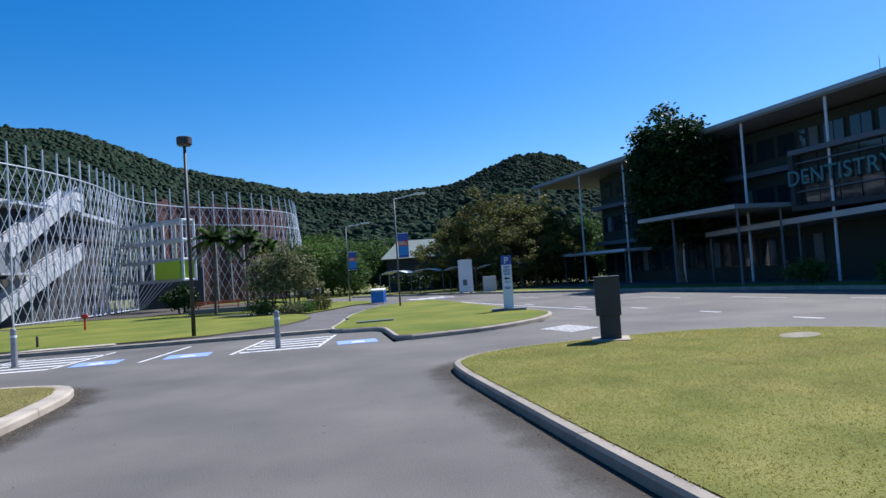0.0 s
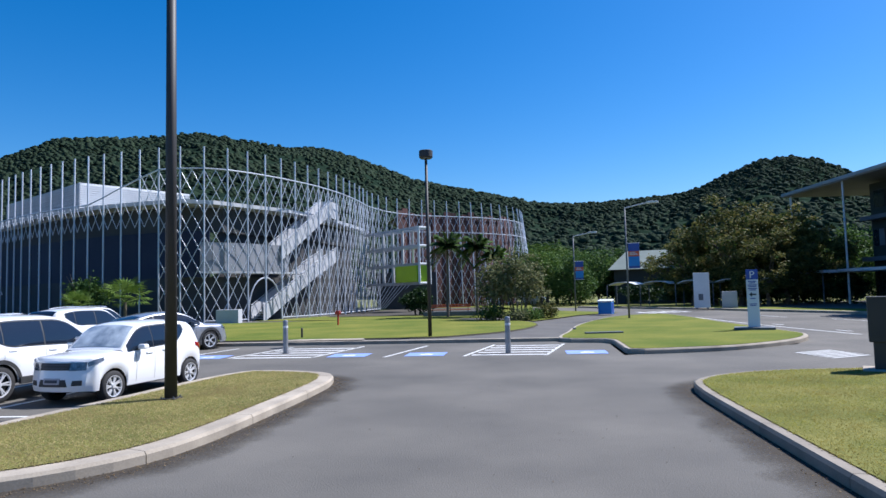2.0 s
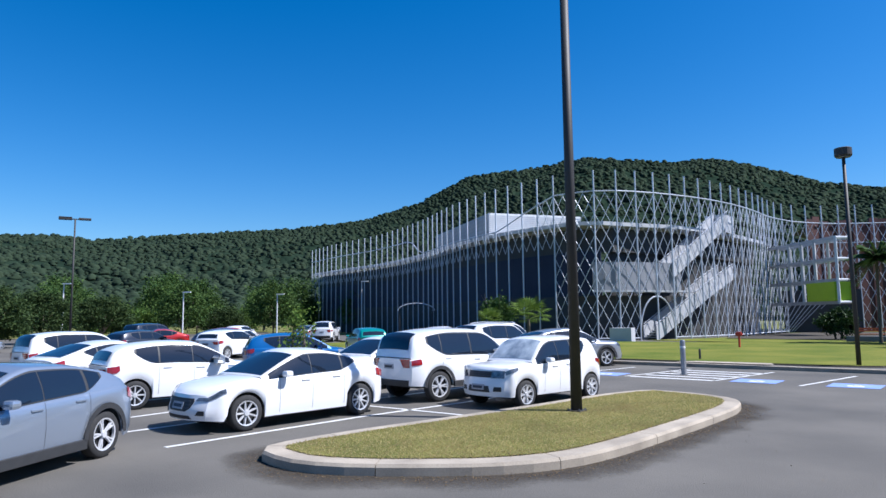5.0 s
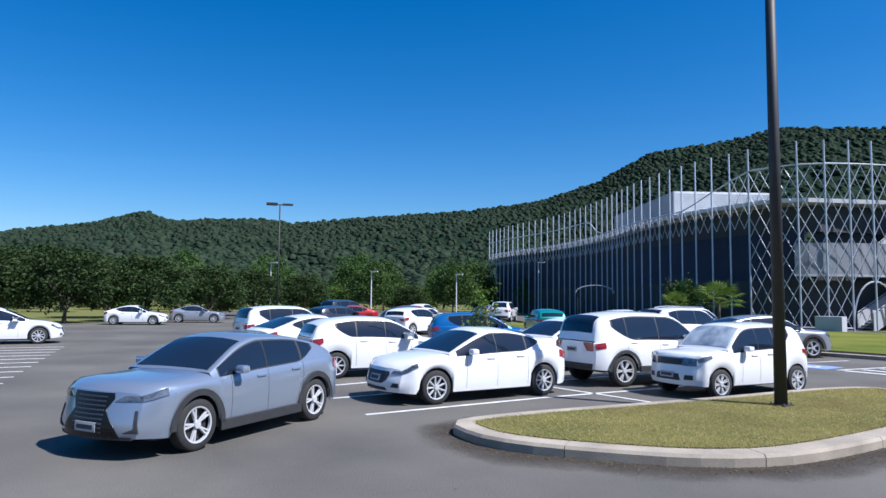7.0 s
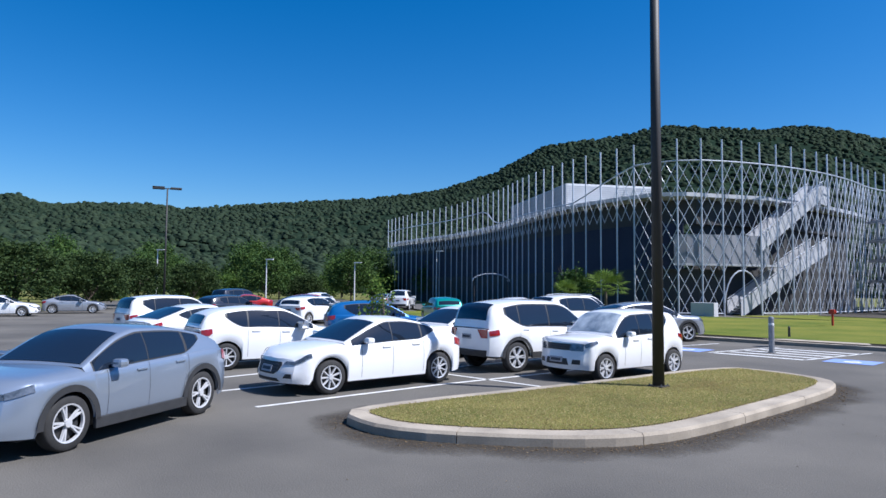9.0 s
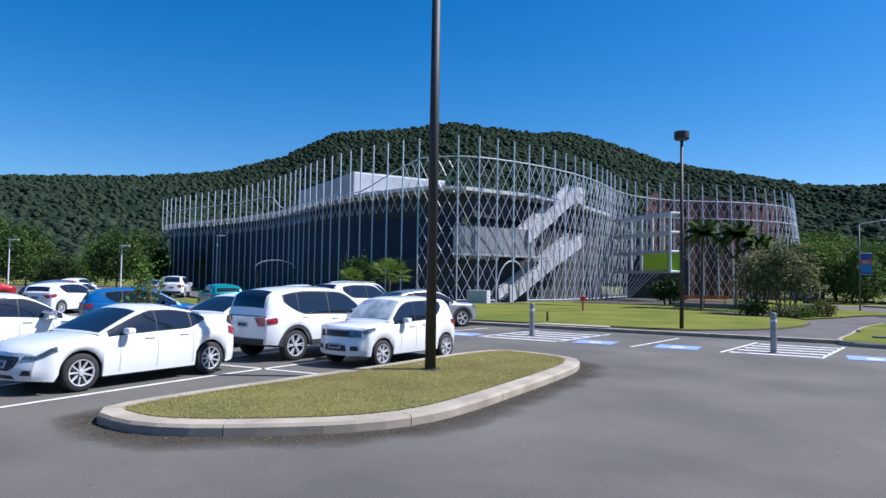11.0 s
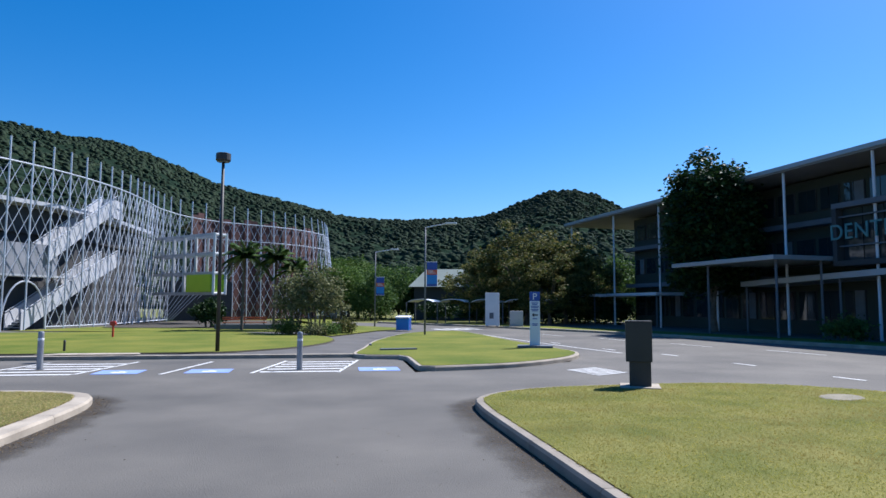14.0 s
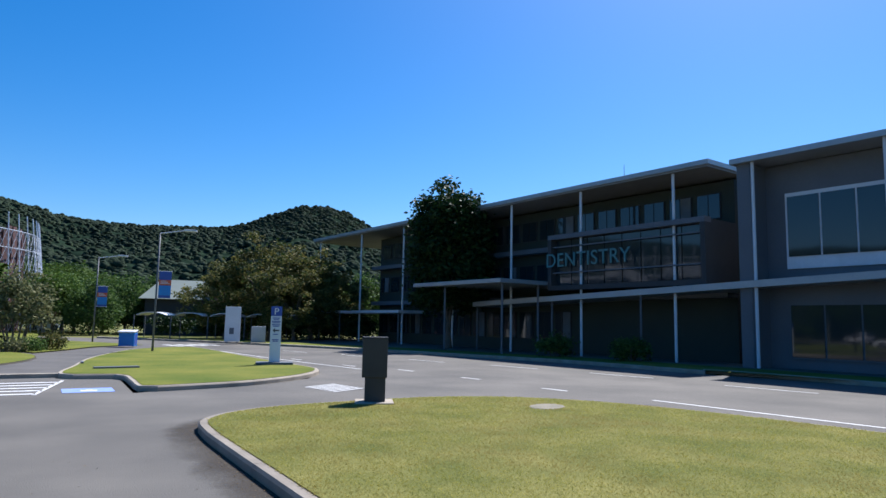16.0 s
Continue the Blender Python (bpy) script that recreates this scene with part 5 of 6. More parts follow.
# measures in metres, x forward from the middle of the wheelbase
KINDS = {
    "crossover": dict(lean=0.26, plate=0.42, bars=(0.36, 0.80, 0.27, 9), bar_mat=INK, face=[("grille", [(0.85, -0.36, 0.36), (0.78, -0.38, 0.38), (0.64, -0.29, 0.29), (0.42, -0.46, 0.46), (0.29, -0.52, 0.52)], GLOSS_BLACK, False), ("headlamp", [(0.82, 0.52, 0.73), (0.75, 0.40, 0.73)], LAMP_CLEAR, True), ("air_slit", [(0.64, 0.68, 0.71), (0.42, 0.70, 0.74), (0.36, 0.56, 0.74)], PLASTIC, True), ("lower_lip", [(0.31, -0.66, 0.66), (0.27, -0.66, 0.66)], PLASTIC, False)],
                      L=(-2.18, 2.34), W=0.93, wb=2.64, R=0.355, sill=0.26,
                      deck=[(-2.18, 0.95), (-1.9, 1.05), (0.95, 1.05), (1.25, 1.03), (1.95, 0.985), (2.24, 0.93), (2.34, 0.87)],
                      belt=[(-2.18, 0.94), (-1.7, 1.06), (-0.8, 1.02), (0.9, 0.95), (1.9, 0.90), (2.34, 0.82)],
                      roof=[(-2.04, 1.02), (-1.72, 1.24), (-1.30, 1.40), (-0.6, 1.51), (-0.05, 1.53), (0.25, 1.47), (1.05, 1.04)], side=[(-1.28, -0.98), (-0.90, -0.13), (-0.07, 0.80)], clad=True, spokes=5),
    "sedan": dict(lean=0.34, plate=0.50, bars=(0.46, 0.58, 0.36, 3), bar_mat=INK, face=[("grille", [(0.63, -0.42, 0.42), (0.58, -0.44, 0.44), (0.46, -0.38, 0.38), (0.40, -0.27, 0.27)], PLASTIC, False), ("headlamp", [(0.65, 0.52, 0.71), (0.59, 0.47, 0.71)], LAMP_CLEAR, True), ("lower_intake", [(0.33, -0.36, 0.36), (0.27, -0.42, 0.42)], PLASTIC, False), ("fog_lamp", [(0.42, 0.58, 0.69), (0.34, 0.52, 0.69)], PLASTIC, True)],
                      L=(-2.12, 2.26), W=0.90, wb=2.70, R=0.325, sill=0.22,
                  deck=[(-2.12, 0.98), (-1.95, 1.04), (-1.5, 1.04), (0.95, 0.96), (1.3, 0.94), (1.95, 0.83), (2.2, 0.755), (2.26, 0.70)],
                  belt=[(-2.12, 0.90), (-1.7, 0.98), (-0.8, 0.95), (0.9, 0.89), (1.9, 0.77), (2.26, 0.65)],
                  roof=[(-1.86, 1.03), (-1.40, 1.19), (-0.90, 1.36), (-0.35, 1.44), (-0.05, 1.44), (0.18, 1.37), (1.02, 0.96)], side=[(-1.20, -0.90), (-0.84, -0.14), (-0.08, 0.76)], clad=False, spokes=9),
    "suv": dict(lean=0.2, plate=0.56, bars=(0.70, 0.86, 0.42, 3), bar_mat=CHROME, face=[("grille", [(0.90, -0.46, 0.46), (0.68, -0.44, 0.44)], PLASTIC, False), ("headlamp", [(0.90, 0.50, 0.73), (0.78, 0.50, 0.73)], LAMP_CLEAR, True), ("lower_intake", [(0.58, -0.5, 0.5), (0.46, -0.54, 0.54)], PLASTIC, False)],
                      L=(-2.35, 2.42), W=0.93, wb=2.85, R=0.385, sill=0.40,
                deck=[(-2.35, 1.10), (1.1, 1.12), (1.35, 1.12), (2.1, 1.03), (2.36, 0.98), (2.42, 0.93)],
                belt=[(-2.35, 1.05), (-1.6, 1.12), (0.9, 1.06), (2.0, 0.96), (2.42, 0.88)],
                roof=[(-2.30, 1.12), (-2.12, 1.62), (-1.9, 1.74), (-0.9, 1.83), (0.05, 1.81), (0.35, 1.74), (1.12, 1.13)], side=[(-1.72, -1.32), (-1.27, -0.33), (-0.25, 0.86)], kick=(0.75, 0.55), lamp=0.19, clad=True, spokes=6),
    "boxy": dict(lean=0.2, plate=0.49, bars=(0.74, 0.80, 0.30, 2), bar_mat=INK, face=[("grille", [(0.84, -0.36, 0.36), (0.70, -0.34, 0.34)], PLASTIC, False), ("headlamp", [(0.85, 0.36, 0.64), (0.69, 0.35, 0.64)], LAMP_CLEAR, True), ("lower_intake", [(0.52, -0.30, 0.30), (0.38, -0.34, 0.34)], PLASTIC, False), ("fog_lamp", [(0.50, 0.44, 0.60), (0.40, 0.42, 0.60)], PLASTIC, True)],
                      L=(-1.72, 1.98), W=0.83, wb=2.43, R=0.31, sill=0.27,
                 deck=[(-1.72, 1.00), (0.9, 1.02), (1.1, 1.01), (1.72, 0.97), (1.92, 0.935), (1.98, 0.88)],
                 belt=[(-1.72, 0.96), (-1.2, 1.02), (0.8, 0.95), (1.6, 0.90), (1.98, 0.83)],
                 roof=[(-1.68, 1.02), (-1.48, 1.40), (-1.25, 1.55), (-0.5, 1.60), (0.15, 1.58), (0.38, 1.52), (0.92, 1.02)], side=[(-1.02, -0.52), (-0.46, 0.0), (0.06, 0.70)], clad=False, spokes=7),
    "hatch": dict(lean=0.3, plate=0.44, bars=(), bar_mat=INK, face=[("grille", [(0.66, -0.36, 0.36), (0.56, -0.40, 0.40)], PLASTIC, False), ("headlamp", [(0.67, 0.42, 0.69), (0.58, 0.44, 0.69)], LAMP_CLEAR, True), ("lower_intake", [(0.40, -0.42, 0.42), (0.28, -0.46, 0.46)], PLASTIC, False)],
                      L=(-1.95, 2.10), W=0.87, wb=2.55, R=0.315, sill=0.24,
                  deck=[(-1.95, 0.98), (0.9, 0.98), (1.15, 0.97), (1.8, 0.87), (2.04, 0.785), (2.10, 0.73)],
                  belt=[(-1.95, 0.95), (-1.3, 1.00), (0.8, 0.92), (1.7, 0.82), (2.10, 0.69)],
                  roof=[(-1.90, 1.00), (-1.66, 1.32), (-1.30, 1.44), (-0.5, 1.50), (0.1, 1.48), (0.32, 1.41), (1.05, 0.98)], side=[(-1.25, -0.78), (-0.72, -0.02), (0.04, 0.80)], clad=False, spokes=8),
}


def car(kind, col, label, x, y, heading, scale=1.0, glass_front=None, z=0.0, rails=False, name="car"):
    """A parked car at (x, y); heading in degrees from +y, turning left. Returns its empty."""
    k = KINDS[kind]
    x0, x1 = k["L"]
    W, R, sill, wb = k["W"], k["R"], k["sill"], k["wb"]
    ob = thing(name, label, "car", pose(x, y, z, 0, 0, heading + 90) @ Matrix.Scale(scale, 4), "parked cars")
    ax = (wb / 2, -wb / 2)
    Ra = R + 0.055

    def wide(px):
        u = max(0.0, (px - (x1 - 0.75)) / 0.75)
        v = max(0.0, ((x0 + 0.6) - px) / 0.6)
        return W * (1 - 0.20 * u ** 2.6 - 0.13 * v ** 2.6)

    def foot(px):
        z0 = sill + 0.05 * max(0, (abs(px) - 1.75))
        for a in ax:
            d = abs(px - a)
            if d < Ra:
                z0 = max(z0, R + math.sqrt(Ra * Ra - d * d))
        return z0

    s_f, s_r = ax[0] + Ra + 0.05, ax[1] - Ra - 0.05

    def bow(px, yy, zz):
        """Rounds the nose and the tail in plan and leans the nose back."""
        if px > s_f:
            u = ((px - s_f) / (x1 - s_f)) ** 1.4
            return px - u * (0.30 * min(1.0, abs(yy) / W) ** 2.3 + k["lean"] * max(0.0, zz - sill - 0.2) + 0.25 * max(0.0, sill + 0.12 - zz))
        if px < s_r:
            u = ((s_r - px) / (s_r - x0)) ** 1.4
            return px + u * (0.15 * min(1.0, abs(yy) / W) ** 2.6 + 0.2 * max(0.0, sill + 0.12 - zz))
        return px

    FR = ((0.955, 0.0), (0.985, 0.22), (1.0, 0.52), (0.985, 0.86), (0.955, 1.0))

    def skin(px, s, out=0.0):
        """The body's surface at station px; s runs 0..7 from the sill over the shoulder to the centre line."""
        w, zl, zb, zd = wide(px), foot(px), curve(k["belt"], px), curve(k["deck"], px)
        zb = max(zb, zl + 0.04)
        zd = max(zd, zb + 0.005)
        P = [(w * a, zl + (zb - zl) * b) for a, b in FR] + [(w * 0.86, zb + (zd - zb) * 0.55), (w * 0.55, zb + (zd - zb) * 0.92), (0.0, zd)]
        i = min(int(s), 6)
        u = s - i
        yy, zz = P[i][0] + (P[i + 1][0] - P[i][0]) * u, P[i][1] + (P[i + 1][1] - P[i][1]) * u
        return yy + (out if s < 4.5 else 0.0), zz + (out if s >= 3.6 else 0.0)

    rx0, rx1 = k["roof"][0][0], k["roof"][-1][0]
    top_z = max(p[1] for p in k["roof"])

    def cabin(px, v, out=0.0):
        """The cabin's surface; v 0..1 up the side, 1..2 from the roof's edge to its centre line."""
        zb, zt = min(curve(k["belt"], px), curve(k["deck"], px)) - 0.01, curve(k["roof"], px)
        f = max(0.0, min(1.0, (zt - zb) / (top_z - zb)))
        w = wide(px)
        wr = w * (0.90 - 0.175 * f)
        ze = zt - 0.055 * f - 0.01
        if v <= 1:
            return w * 0.945 + (wr - w * 0.945) * v + 0.03 * math.sin(math.pi * v) * f + out, zb + (ze - zb) * v
        u = v - 1
        return wr * (1 - u), ze + (zt - ze) * (1 - (1 - u) ** 2.4) + out

    def glazed(px, u, out=0.0):
        """The band of side glass: its lower edge kicks up towards the tail."""
        back, run_ = k["side"][0][0] - 0.05, k.get("kick", (0.5, 0.6))[0]
        e = max(0.0, min(1.0, (back + run_ - px) / run_))
        lo = 0.05 + k.get("kick", (0.5, 0.6))[1] * e ** 1.8
        return cabin(px, lo + (0.93 - 0.06 * e * e - lo) * u, out)

    def sheet(fn, xs, ss, mat, nm, parent, both=True, lab="", out=0.0, fwd=0.0, one=0):
        for sg in ((1, -1) if both and not one else (one or 1,)):
            vs = [(bow(px, *fn(px, s)) + fwd, sg * fn(px, s, out)[0], fn(px, s, out)[1]) for px in xs for s in ss]
            n = len(ss)
            fs = [(i * n + j, (i + 1) * n + j, (i + 1) * n + j + 1, i * n + j + 1)[::sg] for i in range(len(xs) - 1) for j in range(n - 1)]
            o = raw(nm, vs, fs, mat, parent, True)
            if lab:
                tagged(o, lab)

    # painted body, both halves and the ends in one skin
    xs = sorted(set(list(np.linspace(x0, x1, 58)) + [a + Ra * math.cos(t) for a in ax for t in np.linspace(0, math.pi, 15)] + [x1 - 0.03, x1 - 0.1, x0 + 0.03, x0 + 0.1]))
    ss = (0, 0.5, 1, 1.5, 2, 2.5, 3, 3.5, 4, 4.5, 5, 5.5, 6, 7)
    n = len(ss) * 2 - 1
    vs = []
    for px in xs:
        half = [skin(px, s) for s in ss]
        vs += [(bow(px, yy, zz), yy, zz) for yy, zz in half] + [(bow(px, yy, zz), -yy, zz) for yy, zz in half[-2::-1]]
    fs = [(i * n + j, (i + 1) * n + j, (i + 1) * n + j + 1, i * n + j + 1) for i in range(len(xs) - 1) for j in range(n - 1)]
    body = raw("body", vs, fs, col, ob, True)
    cols = np.linspace(1, -1, 17)
    for nm, px, sg in (("tail_panel", x0, -1), ("nose_panel", x1, 1)):
        half = [skin(px, s) for s in ss]
        vs = [(bow(px, yy * c, zz), yy * c, zz) for yy, zz in half for c in cols]
        fs = [(i * 17 + j, i * 17 + j + 1, i * 17 + j + 18, i * 17 + j + 17)[::-sg] for i in range(len(ss) - 1) for j in range(16)]
        raw(nm, vs, fs, col, ob, True)

    def face(nm, rows, mat, out=0.012, back=False, lab="", mirror=False):
        """A raised inlay on the nose or tail: rows of (height, from, to) across."""
        px, sg = (x0, -1) if back else (x1, 1)
        for m in ((1, -1) if mirror else (1,)):
            fine = []
            for (za, a0, a1), (zb, b0, b1) in zip(rows, rows[1:]):
                fine += [(za + (zb - za) * u / 3, a0 + (b0 - a0) * u / 3, a1 + (b1 - a1) * u / 3) for u in range(3)]
            fine.append(rows[-1])
            nc = 11
            grid = [[(bow(px, a + (b - a) * j / (nc - 1), zz) + sg * out, m * (a + (b - a) * j / (nc - 1)), zz) for j in range(nc)] for zz, a, b in fine]
            vs = [p for r in grid for p in r]
            fs = [(i * nc + j, i * nc + j + 1, i * nc + nc + j + 1, i * nc + nc + j) for i in range(len(grid) - 1) for j in range(nc - 1)]
            ring = [i for i in range(nc)] + [i * nc + nc - 1 for i in range(1, len(grid))] + [(len(grid) - 1) * nc + j for j in range(nc - 2, -1, -1)] + [i * nc for i in range(len(grid) - 2, 0, -1)]
            q = len(vs)
            vs += [(vs[i][0] - sg * (out + 0.03), vs[i][1], vs[i][2]) for i in ring]
            fs += [(ring[i], ring[(i + 1) % len(ring)], q + (i + 1) % len(ring), q + i) for i in range(len(ring))]
            o = raw(nm, vs, fs, mat, ob)
            if lab:
                tagged(o, lab)
    # cabin
    cx = [rx0 + (rx1 - rx0) * i / 40 for i in range(41)]
    cv = (0, 0.25, 0.5, 0.75, 0.95, 1.0, 1.08, 1.2, 1.45, 1.7, 2.0)
    n = len(cv) * 2 - 1
    vs = []
    for px in cx:
        half = [cabin(px, v) for v in cv]
        vs += [(bow(px, yy, zz), yy, zz) for yy, zz in half] + [(bow(px, yy, zz), -yy, zz) for yy, zz in half[-2::-1]]
    fs = [(i * n + j, (i + 1) * n + j, (i + 1) * n + j + 1, i * n + j + 1) for i in range(len(cx) - 1) for j in range(n - 1)]
    raw("cabin", vs, fs, col, ob, True)
    # glazing
    peak_f = max(p[0] for p in k["roof"] if p[1] > top_z - 0.13)
    peak_r = min(p[0] for p in k["roof"] if p[1] > top_z - 0.20)
    sd = k["side"]
    sheet(glazed, np.linspace(sd[0][0] - 0.05, sd[2][1] + 0.12, 28), np.linspace(0, 1, 5), PLASTIC, "window_surround", ob, out=0.003)
    for a, b in ((sd[0][0], sd[0][1]), (sd[1][0] - 0.02, sd[1][1] + 0.02), (sd[2][0] - 0.02, sd[2][1] + 0.10)):
        sheet(glazed, np.linspace(a, b, 9), np.linspace(0.05, 0.95, 5), CAR_GLASS, "side_window", ob, out=0.006)
    f0, f1 = peak_f + 0.02, rx1 - 0.06
    sheet(cabin, np.linspace(f0, f1, 9), (1.10, 1.3, 1.6, 2.0), glass_front or CAR_GLASS, "windscreen", ob, out=0.006, fwd=0.006)
    r0, r1 = rx0 + 0.06, peak_r - 0.04
    if r1 - r0 > 0.1:
        sheet(cabin, np.linspace(r0, r1, 7), (1.14, 1.35, 1.6, 2.0), CAR_GLASS, "rear_window", ob, out=0.008, fwd=-0.008)
    # lamps, seams, handles
    fl, fr = x1 - 0.50, x1 - 0.005
    sheet(skin, np.linspace(fl, fr, 8), (3.05, 3.45, 3.95), LAMP_CLEAR, "headlamp", ob, out=0.012, fwd=0.008, lab="clear headlamp")
    sheet(skin, np.linspace(x0 + 0.005, x0 + 0.34, 6), (2.8, 3.3, 3.85), LAMP_RED, "tail_lamp", ob, out=0.012, fwd=-0.006, lab="red tail lamp")
    doors = [k["side"][1][0] - 0.06, k["side"][1][1] + 0.04, k["side"][2][1] - 0.10]
    for px in doors:
        sheet(skin, (px - 0.0035, px + 0.0035), (0.4, 1, 1.5, 2, 3, 4), PLASTIC, "door_seam", ob, out=0.002)
    for px in (k["side"][1][0] + 0.14, k["side"][2][0] + 0.14):
        for sg in (1, -1):
            yy, zz = skin(px, 3.2)
            bm = bmesh.new()
            box(bm, px - 0.10, px + 0.10, sg * (yy + 0.003) - 0.02, sg * (yy + 0.003) + 0.02, zz - 0.016, zz + 0.016, None, 0.008)
            part("door_handle", bm, col, ob)
    for sg in (1, -1):
        px = k["side"][2][1] - 0.22
        yy, zz = skin(px, 4.0)
        bm = bmesh.new()
        box(bm, px - 0.07, px + 0.09, sg * (yy + 0.02), sg * (yy + 0.20), zz + 0.02, zz + 0.14, None, 0.045)
        part("mirror", bm, col, ob)
    # nose, tail and sills
    for nm, rows, mat, mirror in k["face"]:
        face(nm, rows, mat, 0.016 if nm == "number_plate" else 0.010, mirror=mirror)
    if k["bars"]:
        z0, z1, hw, nb = k["bars"]
        for i in range(nb):
            zz = z0 + (z1 - z0) * i / max(1, nb - 1)
            face("grille_bar", [(zz + 0.008, -hw, hw), (zz - 0.008, -hw, hw)], k["bar_mat"], 0.018)
    zz = k["plate"]
    face("number_plate", [(zz + 0.06, -0.19, 0.19), (zz - 0.06, -0.19, 0.19)], PLATE, 0.022)
    face("plate_bar", [(zz + 0.028, -0.15, 0.15), (zz - 0.028, -0.15, 0.15)], INK, 0.026)
    face("rear_bumper", [(sill + 0.17, -W * 0.78, W * 0.78), (sill + 0.01, -W * 0.74, W * 0.74)], PLASTIC, 0.012, True)
    zz = curve(k["belt"], x0) - 0.16
    face("number_plate", [(zz + 0.06, -0.19, 0.19), (zz - 0.06, -0.19, 0.19)], PLATE, 0.016, True)
    face("plate_bar", [(zz + 0.028, -0.15, 0.15), (zz - 0.028, -0.15, 0.15)], INK, 0.020, True)
    face("tail_lamp", [(zz + k.get("lamp", 0.12), W * 0.46, W * 0.80), (zz - 0.02, W * 0.60, W * 0.80)], LAMP_RED, 0.010, True, mirror=True)
    bm = bmesh.new()
    box(bm, x0 + 0.42, x1 - 0.50, -W + 0.27, W - 0.27, sill - 0.06, 0.66, None, 0.02)
    part("underbody", bm, PLASTIC, ob)
    if k["clad"]:
        for a in ax:
            for sg in (1, -1):
                vs = []
                for t in np.linspace(-0.05, math.pi + 0.05, 18):
                    for rr in (Ra - 0.012, Ra + 0.075):
                        px = a + rr * math.cos(t)
                        vs.append((px, sg * (wide(px) * 1.0 + 0.012), max(sill - 0.02, R + rr * math.sin(t))))
                fs = [(2 * i, 2 * i + 1, 2 * i + 3, 2 * i + 2)[::-sg] for i in range(17)]
                raw("arch_trim", vs, fs, PLASTIC, ob, True)
        for sg in (1, -1):
            bm = bmesh.new()
            box(bm, ax[1] + Ra, ax[0] - Ra, sg * W - 0.05, sg * W + 0.012, sill - 0.05, sill + 0.10, None, 0.012)
            part("sill_trim", bm, PLASTIC, ob)
    if rails:
        for sg in (1, -1):
            bm = bmesh.new()
            xa, xb = peak_r + 0.1, peak_f - 0.15
            sweep(bm, [(p, sg * W * 0.68, curve(k["roof"], p) + 0.012) for p in np.linspace(xa, xb, 9)], 0.02, 6)
            part("roof_rail", bm, CHROME, ob)
    # wheels
    bmt = bmesh.new()
    rot = Matrix.Rotation(radians(-90), 4, "X")
    lathe(bmt, [(R * 0.70, -0.10), (R * 0.93, -0.105), (R, -0.075), (R, 0.075), (R * 0.93, 0.105), (R * 0.70, 0.10)], 32, rot, False)
    tyre_me = None
    for a in ax:
        for sg in (1, -1):
            c = (a, sg * (W - 0.125), R)
            m = Matrix.Translation(c) @ (Matrix.Identity(4) if sg > 0 else Matrix.Rotation(math.pi, 4, "Z"))
            if tyre_me is None:
                w_ob = link("wheel", bmt, RUBBER, ob, True)
                tyre_me = w_ob.data
                bm = bmesh.new()
                lathe(bm, [(R * 0.71, -0.08), (R * 0.66, -0.02), (R * 0.64, 0.02), (0.0, 0.02)], 28, rot, False)
                dish = link("rim", bm, PLASTIC, w_ob)
                bm = bmesh.new()
                for i in range(k["spokes"]):
                    an = 2 * math.pi * i / k["spokes"]
                    for dd in ((-0.13, 0.13) if k["spokes"] < 8 else (0.0,)):
                        ca, sa_ = math.cos(an), math.sin(an)
                        cb, sb = math.cos(an + dd), math.sin(an + dd)
                        wi, wo = R * 0.055, R * (0.045 if k["spokes"] < 8 else 0.06)
                        q = []
                        for rr, cx_, sx_, w_, y_ in ((R * 0.12, ca, sa_, wi, 0.082), (R * 0.66, cb, sb, wo, 0.098)):
                            for e, dy in ((-1, -0.03), (-0.6, 0), (0.6, 0), (1, -0.03)):
                                q.append(bm.verts.new((rr * cx_ - e * w_ * sx_, y_ + dy, rr * sx_ + e * w_ * cx_)))
                        for e in range(3):
                            bm.faces.new((q[e], q[e + 1], q[e + 5], q[e + 4]))
                lathe(bm, [(R * 0.70, 0.100), (R * 0.70, 0.106), (R * 0.64, 0.100), (R * 0.64, 0.06)], 32, rot, False)
                lathe(bm, [(R * 0.16, 0.07), (R * 0.15, 0.105), (0.0, 0.108)], 12, rot)
                sp = link("spokes", bm, ALLOY, w_ob)
                w_ob.matrix_basis = m
                d_me, s_me = dish.data, sp.data
            else:
                w_ob = share("wheel", tyre_me, ob, m)
                share("rim", d_me, w_ob, Matrix.Identity(4))
                share("spokes", s_me, w_ob, Matrix.Identity(4))
    return ob


